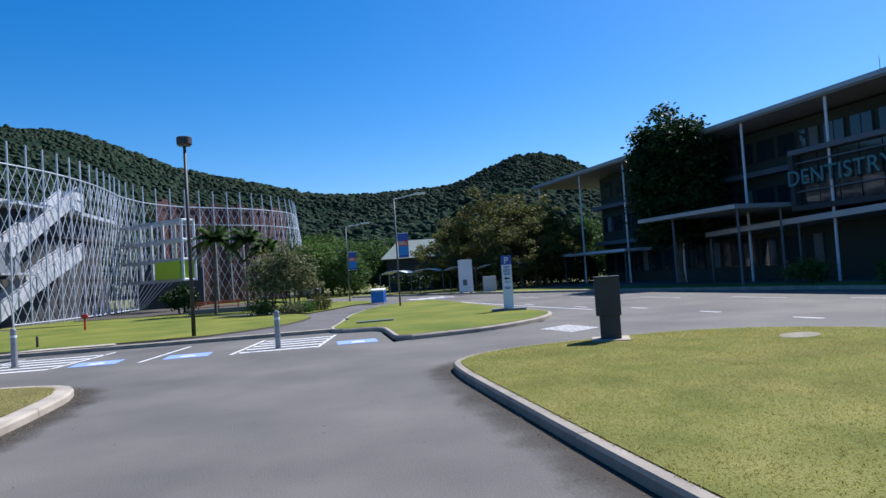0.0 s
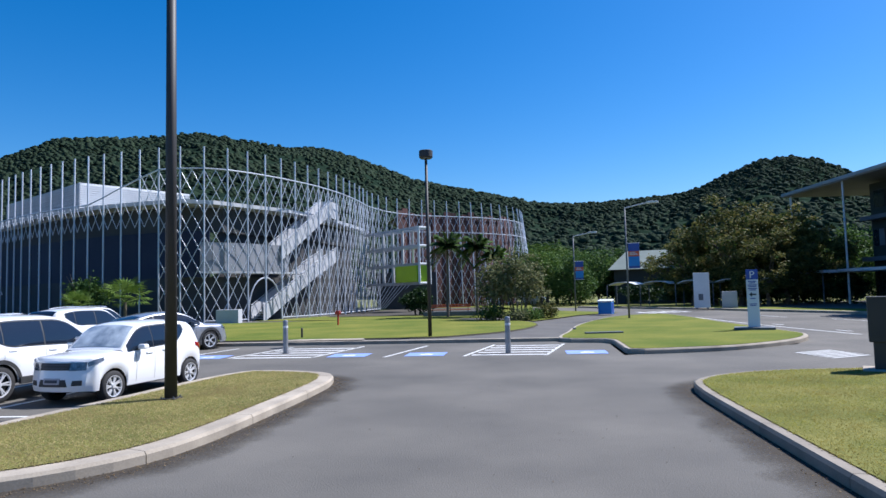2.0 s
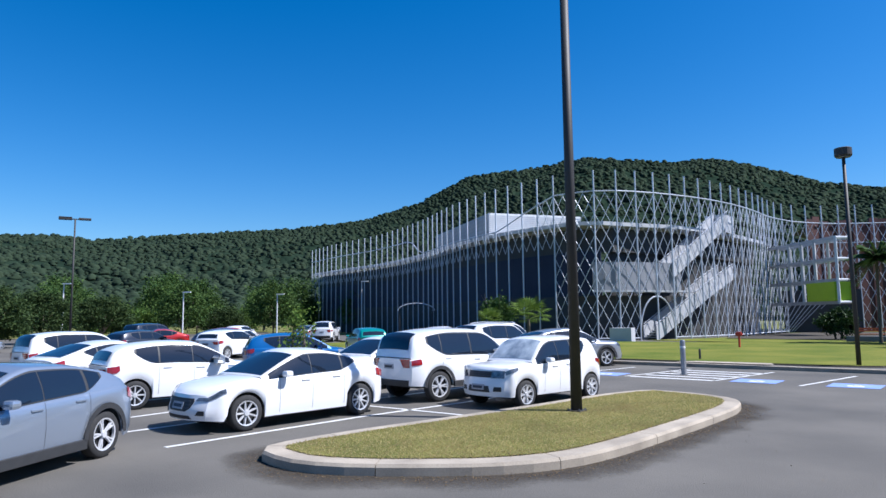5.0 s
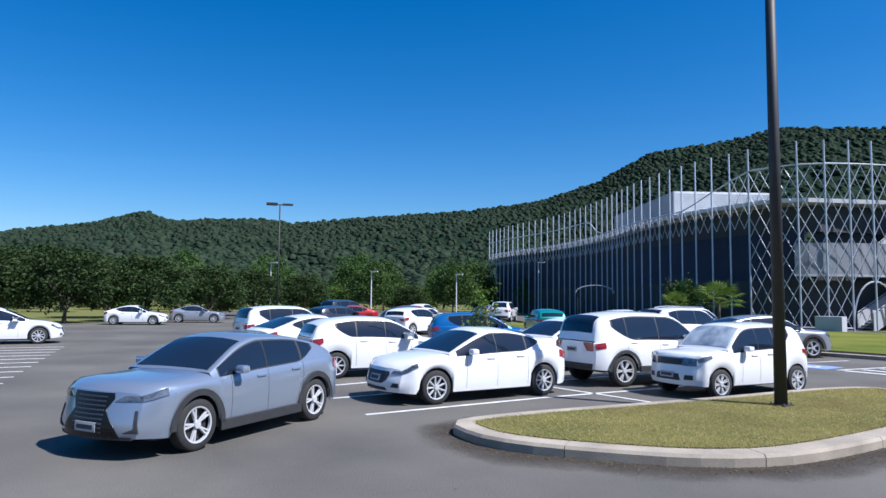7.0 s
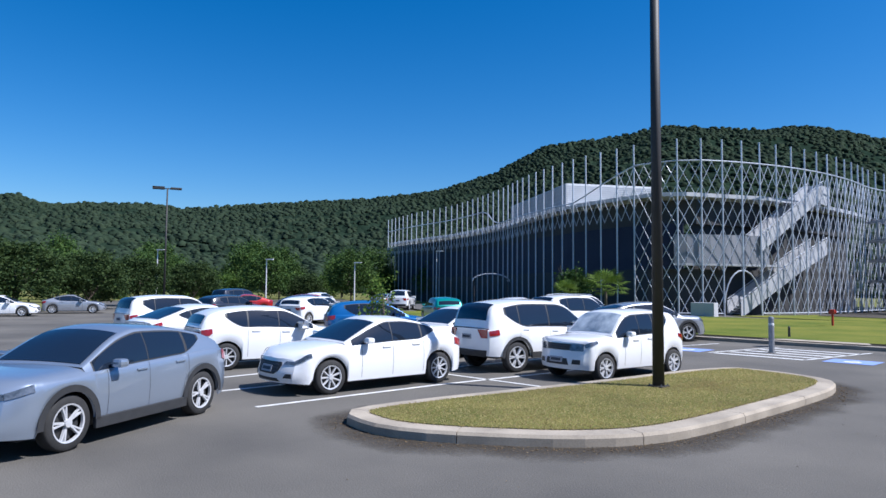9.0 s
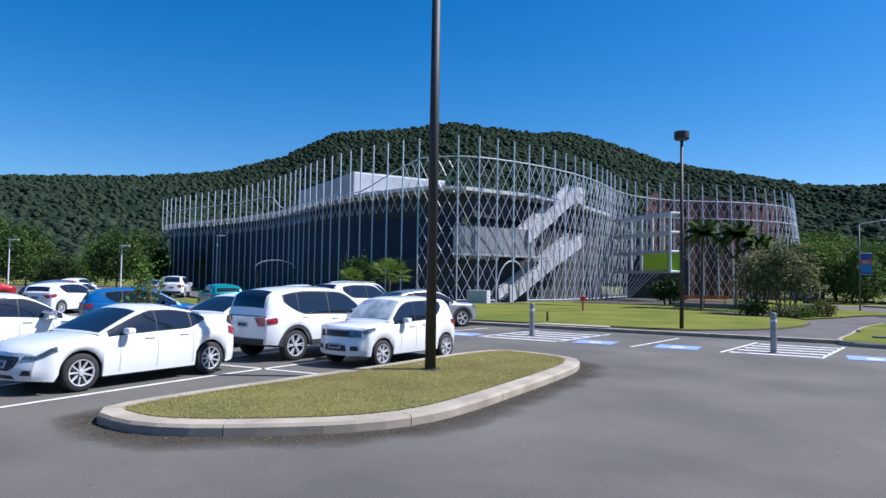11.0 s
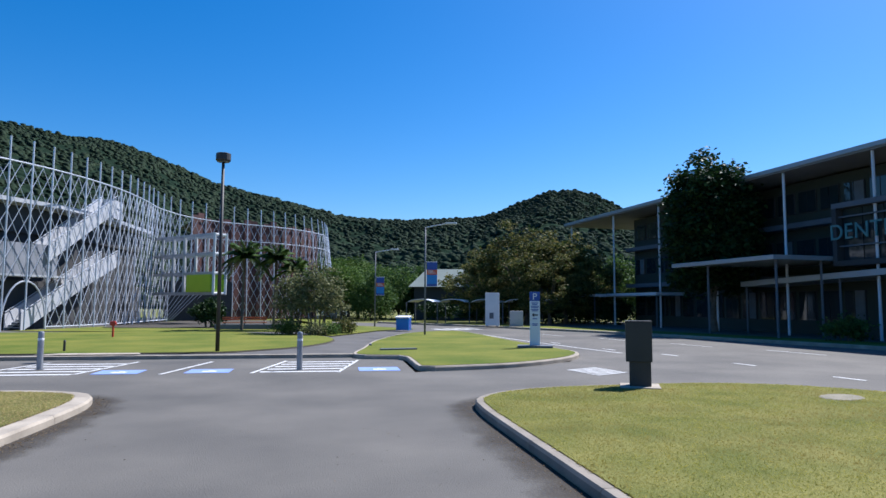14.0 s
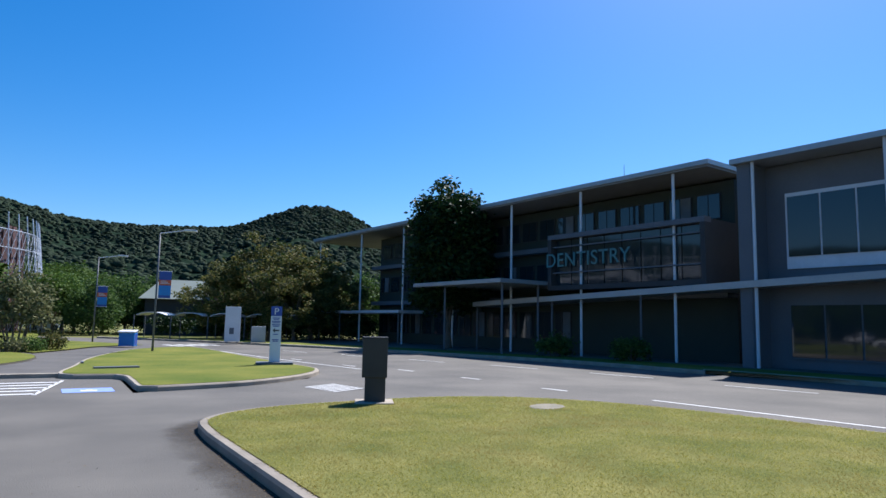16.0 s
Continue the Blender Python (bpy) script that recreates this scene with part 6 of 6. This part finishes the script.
NEAR = [
    ("crossover", SILVER_BLUE, "silver-blue crossover with a black spindle grille, standing in the aisle", -10.43, 2.65, -150.4, dict(scale=0.93)),
    ("sedan", WHITE_PAINT, "white saloon parked nose to the aisle", -11.36, 8.03, 177.3, dict(scale=0.965)),
    ("suv", WHITE_PAINT, "tall white four-wheel-drive wagon seen from behind", -11.1, 13.28, -8.8, dict(scale=0.936)),
    ("boxy", WHITE_PAINT, "small boxy white car with a silver sunshade", -8.77, 13.3, 171.4, dict(scale=0.955, glass_front=SHADE_GLASS)),
    ("hatch", WHITE_PAINT, "white hatchback parked beside the saloon", -15.75, 8.2, -8, {}),
    ("crossover", GREY_PAINT, "silver-grey crossover parked by the lawn", -13.7, 23.4, -28, {}),
    ("suv", WHITE_PAINT, "white wagon parked facing the lawn", -17.2, 23.7, -8, dict(scale=0.95)),
    ("crossover", DARK_PAINT, "dark crossover parked facing the lawn", -19.8, 23.6, -5, {}),
    ("sedan", WHITE_PAINT, "white saloon in the second row", -14.3, 13.6, 178, {}),
    ("suv", WHITE_PAINT, "white wagon with dark rear glass in the first row", -25.0, 9.6, 4, dict(scale=0.9)),
    ("sedan", WHITE_PAINT, "white saloon in the first row", -20.0, 8.4, 8, {}),
    ("hatch", BLUE_PAINT, "bright blue hatchback in the second row", -19.9, 15.0, -30, {}),
    ("crossover", WHITE_PAINT, "white crossover in the far row", -23.5, 27.6, -20, {}),
    ("hatch", TEAL_PAINT, "teal green hatchback in the far row", -27.8, 25.8, 60, {}),
    ("suv", WHITE_PAINT, "white four-wheel-drive with a rear tray rack", -19.6, 27.6, -12, dict(scale=0.95, rails=True)),
    ("hatch", RED_PAINT, "red hatchback in the far rows", -41, 25.5, 20, {}),
    ("sedan", RED_PAINT, "dark red saloon in the far rows", -46, 22.8, 160, {}),
    ("hatch", WHITE_PAINT, "white hatchback in the far rows", -31.5, 19.5, 20, {}),
    ("sedan", WHITE_PAINT, "white saloon in the far rows", -35.8, 22.8, 30, {}),
    ("crossover", DARK_PAINT, "dark crossover in the far rows", -34.0, 20.8, 25, {}),
    ("hatch", DARK_PAINT, "dark hatchback in the far rows", -37, 17.5, 10, {}),
    ("suv", DARK_PAINT, "dark wagon in the far rows", -51, 25, 15, {}),
    ("hatch", WHITE_PAINT, "white hatchback before the forest", -56, 36, 30, {}),
    ("sedan", GREY_PAINT, "grey saloon before the forest", -52, 41, 30, {}),
    ("suv", WHITE_PAINT, "white wagon before the forest", -47, 39, 40, {}),
    ("sedan", WHITE_PAINT, "white coupe on the open side of the car park", -32.2, 0.3, -4, {}),
    ("hatch", WHITE_PAINT, "white hatchback on the open side of the car park", -26.0, -1.9, 90, {}),
    ("sedan", WHITE_PAINT, "white saloon under the trees", -49.5, 8.4, -25, dict(scale=0.92)),
    ("sedan", GREY_PAINT, "grey saloon under the trees", -52.5, 13.2, -20, dict(scale=0.92)),
    ("sedan", WHITE_PAINT, "white saloon beyond the far lawn", 0.8, 112, -80, {}),
]
for kind, col, label, x, y, hd, kw in NEAR:
    car(kind, col, label, x, y, hd, **kw)


# ------------------------------------------------------------------ trees and plants
rng = np.random.default_rng(7)


def leaves(name, centres, per, sigma, size, mat, up=0.3, aspect=0.55, flatness=0.6):
    """One crown: many small folded leaves in clumps round the given centres."""
    c = np.repeat(np.array(centres), per, 0)
    n = len(c)
    p = c + rng.normal(0, 1, (n, 3)) * np.array(sigma)
    d = rng.normal(0, 1, (n, 3))
    d[:, 2] = d[:, 2] * flatness - up
    d /= np.linalg.norm(d, axis=1)[:, None]
    s = np.cross(d, rng.normal(0, 1, (n, 3)))
    s /= np.linalg.norm(s, axis=1)[:, None] + 1e-9
    L = size * rng.uniform(0.6, 1.3, n)[:, None]
    a, b = p, p + d * L
    m = p + d * L * 0.45
    w = s * L * aspect * 0.5
    nrm = np.cross(d, s) * L * 0.10
    verts = np.stack([a, m + w + nrm, b, m - w + nrm], 1).reshape(-1, 3)
    me = bpy.data.meshes.new(name)
    me.vertices.add(n * 4)
    me.vertices.foreach_set("co", verts.ravel())
    me.loops.add(n * 4)
    me.loops.foreach_set("vertex_index", np.arange(n * 4, dtype=np.int32))
    me.polygons.add(n)
    me.polygons.foreach_set("loop_start", np.arange(0, n * 4, 4, dtype=np.int32))
    me.update(calc_edges=True)
    me.materials.append(mat)
    return me


def clumps(n, rx, ry, rz, z0, lumpy=0.35, shell=0.5, seed=0):
    """Clump centres filling an uneven crown."""
    r = np.random.default_rng(seed)
    out = []
    while len(out) < n:
        v = r.normal(0, 1, 3)
        v /= np.linalg.norm(v)
        if v[2] < -0.75:
            continue
        lump = 1 + lumpy * noise.noise((v[0] * 2.1 + seed, v[1] * 2.1, v[2] * 2.1)) + lumpy * 0.5 * noise.noise((v[0] * 5 + seed, v[1] * 5, v[2] * 5))
        q = (shell + (1 - shell) * r.random() ** 0.6) * lump
        out.append((v[0] * rx * q, v[1] * ry * q, z0 + v[2] * rz * q))
    return out


def trunk_mesh(h, r, limbs, spread, top, seed=0):
    q = random.Random(seed)
    bm = bmesh.new()
    pts = [Vector((0, 0, -0.1))]
    for k in range(1, 5):
        pts.append(Vector((q.uniform(-0.12, 0.12) * k * r * 3, q.uniform(-0.12, 0.12) * k * r * 3, h * k / 4)))
    for k in range(4):
        tube(bm, pts[k], pts[k + 1], r * (1 - 0.16 * k) * (1.25 if k == 0 else 1), 9, r * (1 - 0.16 * (k + 1)))
    for k in range(limbs):
        a = 2 * math.pi * (k + q.random() * 0.6) / limbs
        base = pts[2 + k % 3]
        mid = base + Vector((math.cos(a) * spread * 0.45, math.sin(a) * spread * 0.45, (top - base.z) * 0.45))
        end = base + Vector((math.cos(a) * spread * q.uniform(0.7, 1), math.sin(a) * spread * q.uniform(0.7, 1), (top - base.z) * q.uniform(0.7, 0.95)))
        tube(bm, base, mid, r * 0.45, 6, r * 0.3)
        tube(bm, mid, end, r * 0.3, 5, r * 0.08)
    me = bpy.data.meshes.new("trunk")
    bm.to_mesh(me)
    bm.free()
    me.materials.append(BARK)
    return me


TREES = {
    "mango": (leaves("crown", clumps(190, 5.0, 5.0, 4.3, 5.1, 0.62, 0.68, 1), 84, (0.40, 0.40, 0.22), 0.34, LEAF_MANGO, 0.2, 0.55, 0.3), trunk_mesh(3.0, 0.32, 9, 3.8, 8.0, 1)),
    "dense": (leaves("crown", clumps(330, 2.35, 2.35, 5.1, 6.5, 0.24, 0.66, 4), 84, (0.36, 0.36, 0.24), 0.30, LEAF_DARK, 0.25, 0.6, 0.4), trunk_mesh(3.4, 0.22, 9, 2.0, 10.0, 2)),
    "park": (leaves("crown", clumps(150, 3.9, 3.9, 3.0, 4.2, 0.45, 0.6, 8), 60, (0.52, 0.52, 0.26), 0.36, LEAF_PARK, 0.2, 0.55, 0.35), trunk_mesh(2.3, 0.2, 8, 2.9, 6.0, 3)),
    "lot": (leaves("crown", clumps(150, 3.9, 3.9, 2.9, 4.0, 0.45, 0.6, 9), 60, (0.50, 0.50, 0.26), 0.36, LEAF_LOT, 0.2, 0.55, 0.35), trunk_mesh(2.1, 0.2, 8, 2.9, 5.6, 6)),
    "wood": (leaves("crown", clumps(210, 3.8, 3.8, 4.2, 6.0, 0.5, 0.45, 12), 27, (0.5, 0.5, 0.45), 0.46, LEAF), trunk_mesh(4.0, 0.2, 7, 2.6, 9.5, 4)),
    "scrub": (leaves("crown", clumps(190, 3.6, 3.6, 3.4, 3.6, 0.5, 0.45, 21), 29, (0.5, 0.5, 0.4), 0.44, LEAF_PARK), trunk_mesh(2.6, 0.16, 7, 2.4, 7.0, 5)),
}


def tree(kind, x, y, s=1.0, turn=0.0, label="", z=0.0, sz=None, group=""):
    ob = thing("tree", label, "tree", pose(x, y, z, 0, 0, turn) @ Matrix.Diagonal((s, s, sz or s, 1)), group)
    cr, tr = TREES[kind]
    share("trunk", tr, ob, Matrix.Identity(4))
    share("crown", cr, ob, Matrix.Identity(4))
    return ob


for k, (x, y, s) in enumerate(((16.4, 69, 0.74), (20.2, 66.5, 1.0), (23.4, 64.0, 0.86), (20.6, 60.6, 0.62), (26.5, 70, 0.8))):
    tree("mango", x, y, s, 40 + 77 * k, "broad dark mango tree with rust-tipped new leaves", 0.1)
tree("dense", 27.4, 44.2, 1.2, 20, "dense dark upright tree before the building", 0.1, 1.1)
for k, (x, y, s) in enumerate(((1.6, 88, 0.95), (-0.4, 104, 1.25), (4.0, 94, 1.0), (3.0, 108, 1.3), (7.5, 100, 1.05))):
    tree("park", x, y, s, 50 * k, "round green tree on the far lawn", 0.1)
# the last three, small and sunk, are added for the dark under the mangoes
for k, (x, y, s) in enumerate(((5.2, 84, 0.72), (9.5, 92, 0.85), (0.5, 116, 1.0), (14, 98, 0.9), (5, 118, 1.1), (20, 86, 0.9), (31, 80, 0.9), (23, 78, 0.85), (27, 82, 0.9), (18.5, 76, 0.62), (34, 74, 0.9), (29.5, 73, 0.7), (24.5, 88, 1.0), (19.5, 72.5, 0.5), (23.5, 70.5, 0.5), (26.5, 66.5, 0.5))):
    tree("wood", x, y, s, 63 * k, "dark green tree behind the far lawn", -2.3 * s)
for k, (x, y, s) in enumerate(((-55, -8, 0.86), (-53.5, -1.5, 0.86), (-54, 4.5, 0.88), (-57, 10.5, 0.84), (-61, 16.5, 0.78), (-59, -16, 0.9), (-64, 1, 0.95), (-67, 9, 0.9), (-69, 23, 0.78), (-72, 30, 0.75))):
    tree("lot", x, y, s * 0.88, 71 * k, "spreading green tree at the edge of the car park", 0.0, group="car park trees")
k = 0
for row, (d0, h0) in enumerate(((96, 0.66), (109, 0.78), (126, 0.95), (150, 1.1))):
    a = 34.0 - row * 1.5
    while a < 99:
        r = math.radians(a)
        dd = d0 + rng.uniform(-6, 6) + (10 if a < 52 else 0)
        x, y = -dd * math.sin(r), dd * math.cos(r)
        if a > 47 or row > 1:
            tree(("wood", "scrub", "wood", "lot")[k % 4], x, y, h0 * rng.uniform(0.85, 1.15), rng.uniform(0, 360), "tall tree of the forest edge behind the car park", -1.3 * h0, group="forest edge trees")
        k += 1
        a += math.degrees((6.2 + row) / dd) * rng.uniform(0.8, 1.25)


def frond(bm, base, az_, lift, length, droop, leaf, n=20):
    """A feather palm frond: a drooping rib with leaflets on both sides."""
    d = Vector((math.cos(az_), math.sin(az_), 0))
    side = Vector((-d.y, d.x, 0))
    prev = Vector(base)
    for i in range(1, n + 1):
        u = i / n
        p = Vector(base) + d * (length * u * math.cos(lift) * (1 - 0.1 * u)) + Vector((0, 0, length * (math.sin(lift) * u - droop * u * u)))
        tube(bm, prev, p, 0.022 * (1 - 0.7 * u), 4)
        for sg in (1, -1):
            tip = p + side * (sg * leaf * (1 - 0.55 * abs(u - 0.45))) + d * leaf * 0.35 - Vector((0, 0, leaf * 0.35))
            w = d * 0.085
            mid = p.lerp(tip, 0.5) + Vector((0, 0, leaf * 0.06))
            q = [bm.verts.new(v) for v in (p - w * 0.6, mid - w, tip, mid + w, p + w * 0.6)]
            bm.faces.new(q)
        prev = p


def palm(x, y, h, n, length, label, mat):
    ob = thing("palm", label, "palm", pose(x, y, 0.14))
    bm = bmesh.new()
    tube(bm, (0, 0, 0), (0.08, 0.05, h), 0.11, 9, 0.085)
    part("trunk", bm, BARK, ob)
    for k in range(n):
        bm = bmesh.new()
        frond(bm, (0.08, 0.05, h), 2.4 * k, 1.35 - 0.075 * k, length * 0.8 * rng.uniform(0.85, 1.1), 0.34 + 0.008 * k, 0.5)
        part("frond", bm, mat, ob)


palm(-6.15, 49.6, 5.3, 24, 2.4, "feather palm with a slim trunk by the red wing", LEAF)
palm(-3.95, 50.0, 5.2, 24, 2.2, "feather palm with a slim trunk by the red wing", LEAF)
palm(-2.6, 49.4, 4.3, 18, 1.9, "young feather palm by the red wing", LEAF_PARK)


def fan_palm(x, y, h, s):
    ob = thing("fan_palm", "low fan palm with broad bright green leaves", "palm", pose(x, y, 0.15))
    bm = bmesh.new()
    tube(bm, (0, 0, 0), (0, 0, h * 0.5), 0.12, 8, 0.1)
    part("trunk", bm, BARK, ob)
    for k in range(15):
        bm = bmesh.new()
        a = 2.4 * k + rng.uniform(-0.2, 0.2)
        el_ = 1.25 - 0.095 * k
        c = Vector((math.cos(a) * math.cos(el_), math.sin(a) * math.cos(el_), math.sin(el_))) * s * 0.9 + Vector((0, 0, h * 0.5))
        tube(bm, (0, 0, h * 0.5), c, 0.02, 4)
        d = (c - Vector((0, 0, h * 0.5))).normalized()
        sd = d.cross(Vector((0, 0, 1))).normalized()
        upv = sd.cross(d)
        for j in range(15):
            t0, t1 = (j - 7.5) * 0.26, (j - 6.75) * 0.26
            tm = (t0 + t1) / 2
            q = [c, c + (d * math.cos(t0) + sd * math.sin(t0)) * s * 0.5, c + (d * math.cos(tm) + sd * math.sin(tm) - upv * 0.25) * s * 0.85, c + (d * math.cos(t1) + sd * math.sin(t1)) * s * 0.5]
            bm.faces.new([bm.verts.new(v) for v in q])
        part("leaf", bm, LEAF_BRIGHT, ob)


fan_palm(-29.6, 40.2, 3.0, 0.75)
fan_palm(-27.1, 41.6, 3.4, 1.15)
ob = thing("tree", "dark leafy tree against the long wall of the hall", "tree", pose(-31.2, 43.4, 0.1))
share("crown", leaves("crown", clumps(60, 1.1, 0.8, 1.2, 2.2, 0.4, 0.4, 31), 36, (0.3, 0.25, 0.25), 0.3, LEAF), ob, Matrix.Identity(4))
share("trunk", trunk_mesh(2.0, 0.12, 6, 1.5, 4.0, 8), ob, Matrix.Identity(4))


def shrub(x, y, rx, ry, rz, z0, n, per, leaf, mat, label, stems=0, seed=0):
    ob = thing("shrub", label, "shrub", pose(x, y, 0.14))
    share("foliage", leaves("foliage", clumps(n, rx, ry, rz, z0, 0.45, 0.35, seed), per, (0.16, 0.16, 0.14), leaf, mat), ob, Matrix.Identity(4))
    for k in range(stems):
        bm = bmesh.new()
        a = 2 * math.pi * k / max(1, stems)
        p = Vector((0.3 * math.cos(a), 0.25 * math.sin(a), -0.05))
        q = Vector((rx * 0.6 * math.cos(a), ry * 0.6 * math.sin(a), z0))
        tube(bm, p, p.lerp(q, 0.5) + Vector((0, 0, 0.3)), 0.05, 6, 0.04)
        tube(bm, p.lerp(q, 0.5) + Vector((0, 0, 0.3)), q + Vector((0, 0, rz * 0.3)), 0.04, 5, 0.015)
        part("stem", bm, BARK, ob)
    return ob


shrub(-0.75, 42.6, 1.75, 1.4, 1.8, 2.5, 190, 18, 0.22, LEAF_OLIVE, "open grey-green frangipani with many bare stems", 11, 41)
shrub(-2.2, 43.6, 1.3, 1.1, 1.5, 2.2, 120, 18, 0.2, LEAF_OLIVE, "grey-green shrub beside the red wing", 7, 42)
shrub(-2.55, 41.2, 0.95, 0.7, 0.5, 0.45, 90, 22, 0.12, LEAF, "low dark clipped shrub by the path", 3, 43)
shrub(-0.9, 40.6, 0.7, 0.5, 0.35, 0.3, 60, 20, 0.12, LEAF_OLIVE, "low grey-green groundcover by the path", 3, 44)
shrub(1.0, 43.0, 0.75, 0.6, 0.45, 0.42, 70, 22, 0.13, LEAF_MANGO, "low russet bush by the path", 3, 45)
shrub(0.0, 41.3, 0.6, 0.5, 0.35, 0.3, 60, 20, 0.12, LEAF, "low green groundcover by the path", 3, 46)
# darker leaves carry the shade of the hollow
shrub(-9.2, 54.6, 1.3, 0.8, 1.1, 1.1, 110, 24, 0.24, LEAF_DARK, "bushy planting in the entrance hollow, its shade in the leaf colour", 5, 47)
shrub(-15.9, 11.9, 0.42, 0.38, 0.85, 1.35, 34, 12, 0.13, LEAF_BRIGHT, "thin yellow-green sapling between the parked cars", 2, 49)
for k, (x, y) in enumerate(((27.2, 31.5), (28.2, 26.5))):
    shrub(x, y, 1.1, 0.9, 0.6, 0.6, 80, 22, 0.2, LEAF, "dark low shrub along the shaded building", 3, 60 + k)


# added shrubs with dark leaves stand in for the shade under the crowns
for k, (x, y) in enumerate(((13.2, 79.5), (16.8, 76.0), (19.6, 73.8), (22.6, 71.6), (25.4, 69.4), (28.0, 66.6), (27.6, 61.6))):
    shrub(x, y, 2.3, 1.6, 1.3, 1.2, 90, 20, 0.34, LEAF_DARK, "dark shrubs filling in the shade below the mango trees", 4, 70 + k)


# ------------------------------------------------------------------ grass blades and litter
def inside(poly, pts):
    x, y = pts[:, 0], pts[:, 1]
    r = np.zeros(len(pts), bool)
    j = len(poly) - 1
    for i in range(len(poly)):
        xi, yi, xj, yj = *poly[i], *poly[j]
        c = ((yi > y) != (yj > y)) & (x < (xj - xi) * (y - yi) / (yj - yi + 1e-12) + xi)
        r ^= c
        j = i
    return r


GRASS = leafy("grass_blades", (0.175, 0.195, 0.030), (0.42, 0.375, 0.085), 0.8, 0.5, 0.0, (0.27, 0.20, 0.055, 0.55))
GRASS_DRY = leafy("dry_grass_blades", (0.20, 0.190, 0.050), (0.56, 0.46, 0.23), 0.8, 0.5, 0.0, (0.30, 0.23, 0.11, 0.7))
LITTER = leafy("dry_leaf_litter", (0.07, 0.045, 0.025), (0.24, 0.17, 0.09), 0.9, 0.0, 0.0)


def blades(name, poly, n, h, mat, label, z=0.155, lim=None):
    poly = np.array(poly)
    lo, hi = poly.min(0), poly.max(0)
    if lim is not None:
        lo, hi = np.maximum(lo, lim[0]), np.minimum(hi, lim[1])
    p = rng.uniform(lo, hi, (n * 3, 2))
    p = p[inside(poly, p)][:n]
    n = len(p)
    a = rng.uniform(0, 2 * math.pi, n)
    hh = h * rng.uniform(0.5, 1.3, n)
    w = 0.006 * rng.uniform(0.7, 1.6, n)
    lean = rng.normal(0, 1.3, (n, 2)) * hh[:, None]
    b0 = np.stack([p[:, 0] - w * np.cos(a), p[:, 1] - w * np.sin(a), np.full(n, z)], 1)
    b1 = np.stack([p[:, 0] + w * np.cos(a), p[:, 1] + w * np.sin(a), np.full(n, z)], 1)
    tp = np.stack([p[:, 0] + lean[:, 0], p[:, 1] + lean[:, 1], z + hh], 1)
    v = np.stack([b0, b1, tp], 1).reshape(-1, 3)
    me = bpy.data.meshes.new(name)
    me.vertices.add(n * 3)
    me.vertices.foreach_set("co", v.ravel())
    me.loops.add(n * 3)
    me.loops.foreach_set("vertex_index", np.arange(n * 3, dtype=np.int32))
    me.polygons.add(n)
    me.polygons.foreach_set("loop_start", np.arange(0, n * 3, 3, dtype=np.int32))
    me.update(calc_edges=True)
    me.materials.append(mat)
    return tagged(new(name, me), label, "grass", kind="stuff")


blades("grass_island", inset(ISL_L, 0.32), 70000, 0.026, GRASS_DRY, "short dry grass blades on the island")
blades("grass_verge", inset(ISL_R, 0.15), 130000, 0.026, GRASS, "short yellow-green grass blades by the road", lim=((2, 3.5), (14, 16)))


def litter(name, path, n, spread, label):
    q = np.array(path)
    i = rng.integers(0, len(q) - 1, n)
    u = rng.random((n, 1))
    base = q[i] * (1 - u) + q[i + 1] * u
    p = base + rng.normal(0, 1, (n, 2)) * spread
    a = rng.uniform(0, 2 * math.pi, n)
    s = rng.uniform(0.006, 0.018, n)
    c, d = np.cos(a) * s, np.sin(a) * s
    z = 0.004 + rng.random(n) * 0.012
    v = np.stack([np.stack([p[:, 0] - c, p[:, 1] - d, z], 1), np.stack([p[:, 0] + d * 0.5, p[:, 1] - c * 0.5, z + 0.006], 1),
                  np.stack([p[:, 0] + c, p[:, 1] + d, z], 1), np.stack([p[:, 0] - d * 0.5, p[:, 1] + c * 0.5, z + 0.004], 1)], 1).reshape(-1, 3)
    tagged(raw(name, v.tolist(), np.arange(n * 4).reshape(n, 4).tolist(), LITTER), label, "leaf litter", kind="stuff")


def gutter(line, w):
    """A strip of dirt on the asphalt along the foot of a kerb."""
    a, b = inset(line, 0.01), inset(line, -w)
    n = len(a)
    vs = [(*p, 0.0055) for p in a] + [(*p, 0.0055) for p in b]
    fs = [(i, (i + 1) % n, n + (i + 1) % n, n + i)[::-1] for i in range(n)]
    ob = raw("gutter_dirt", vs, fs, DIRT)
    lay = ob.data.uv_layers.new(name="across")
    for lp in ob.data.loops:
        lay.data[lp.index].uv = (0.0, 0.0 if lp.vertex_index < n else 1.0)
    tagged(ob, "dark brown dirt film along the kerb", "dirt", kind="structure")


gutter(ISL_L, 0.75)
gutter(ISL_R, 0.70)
litter("leaf_litter", inset(ISL_L, -0.12)[:], 3600, 0.14, "dry leaves and grit in the gutter of the island")
litter("leaf_litter", inset(ISL_R, -0.08)[:], 2200, 0.10, "dry leaves and grit in the gutter of the island")
litter("leaf_litter", [(-6, 3), (0, 6), (2, 10), (-3, 9), (-2, 14)], 80, 1.2, "scattered dry leaves on the asphalt")
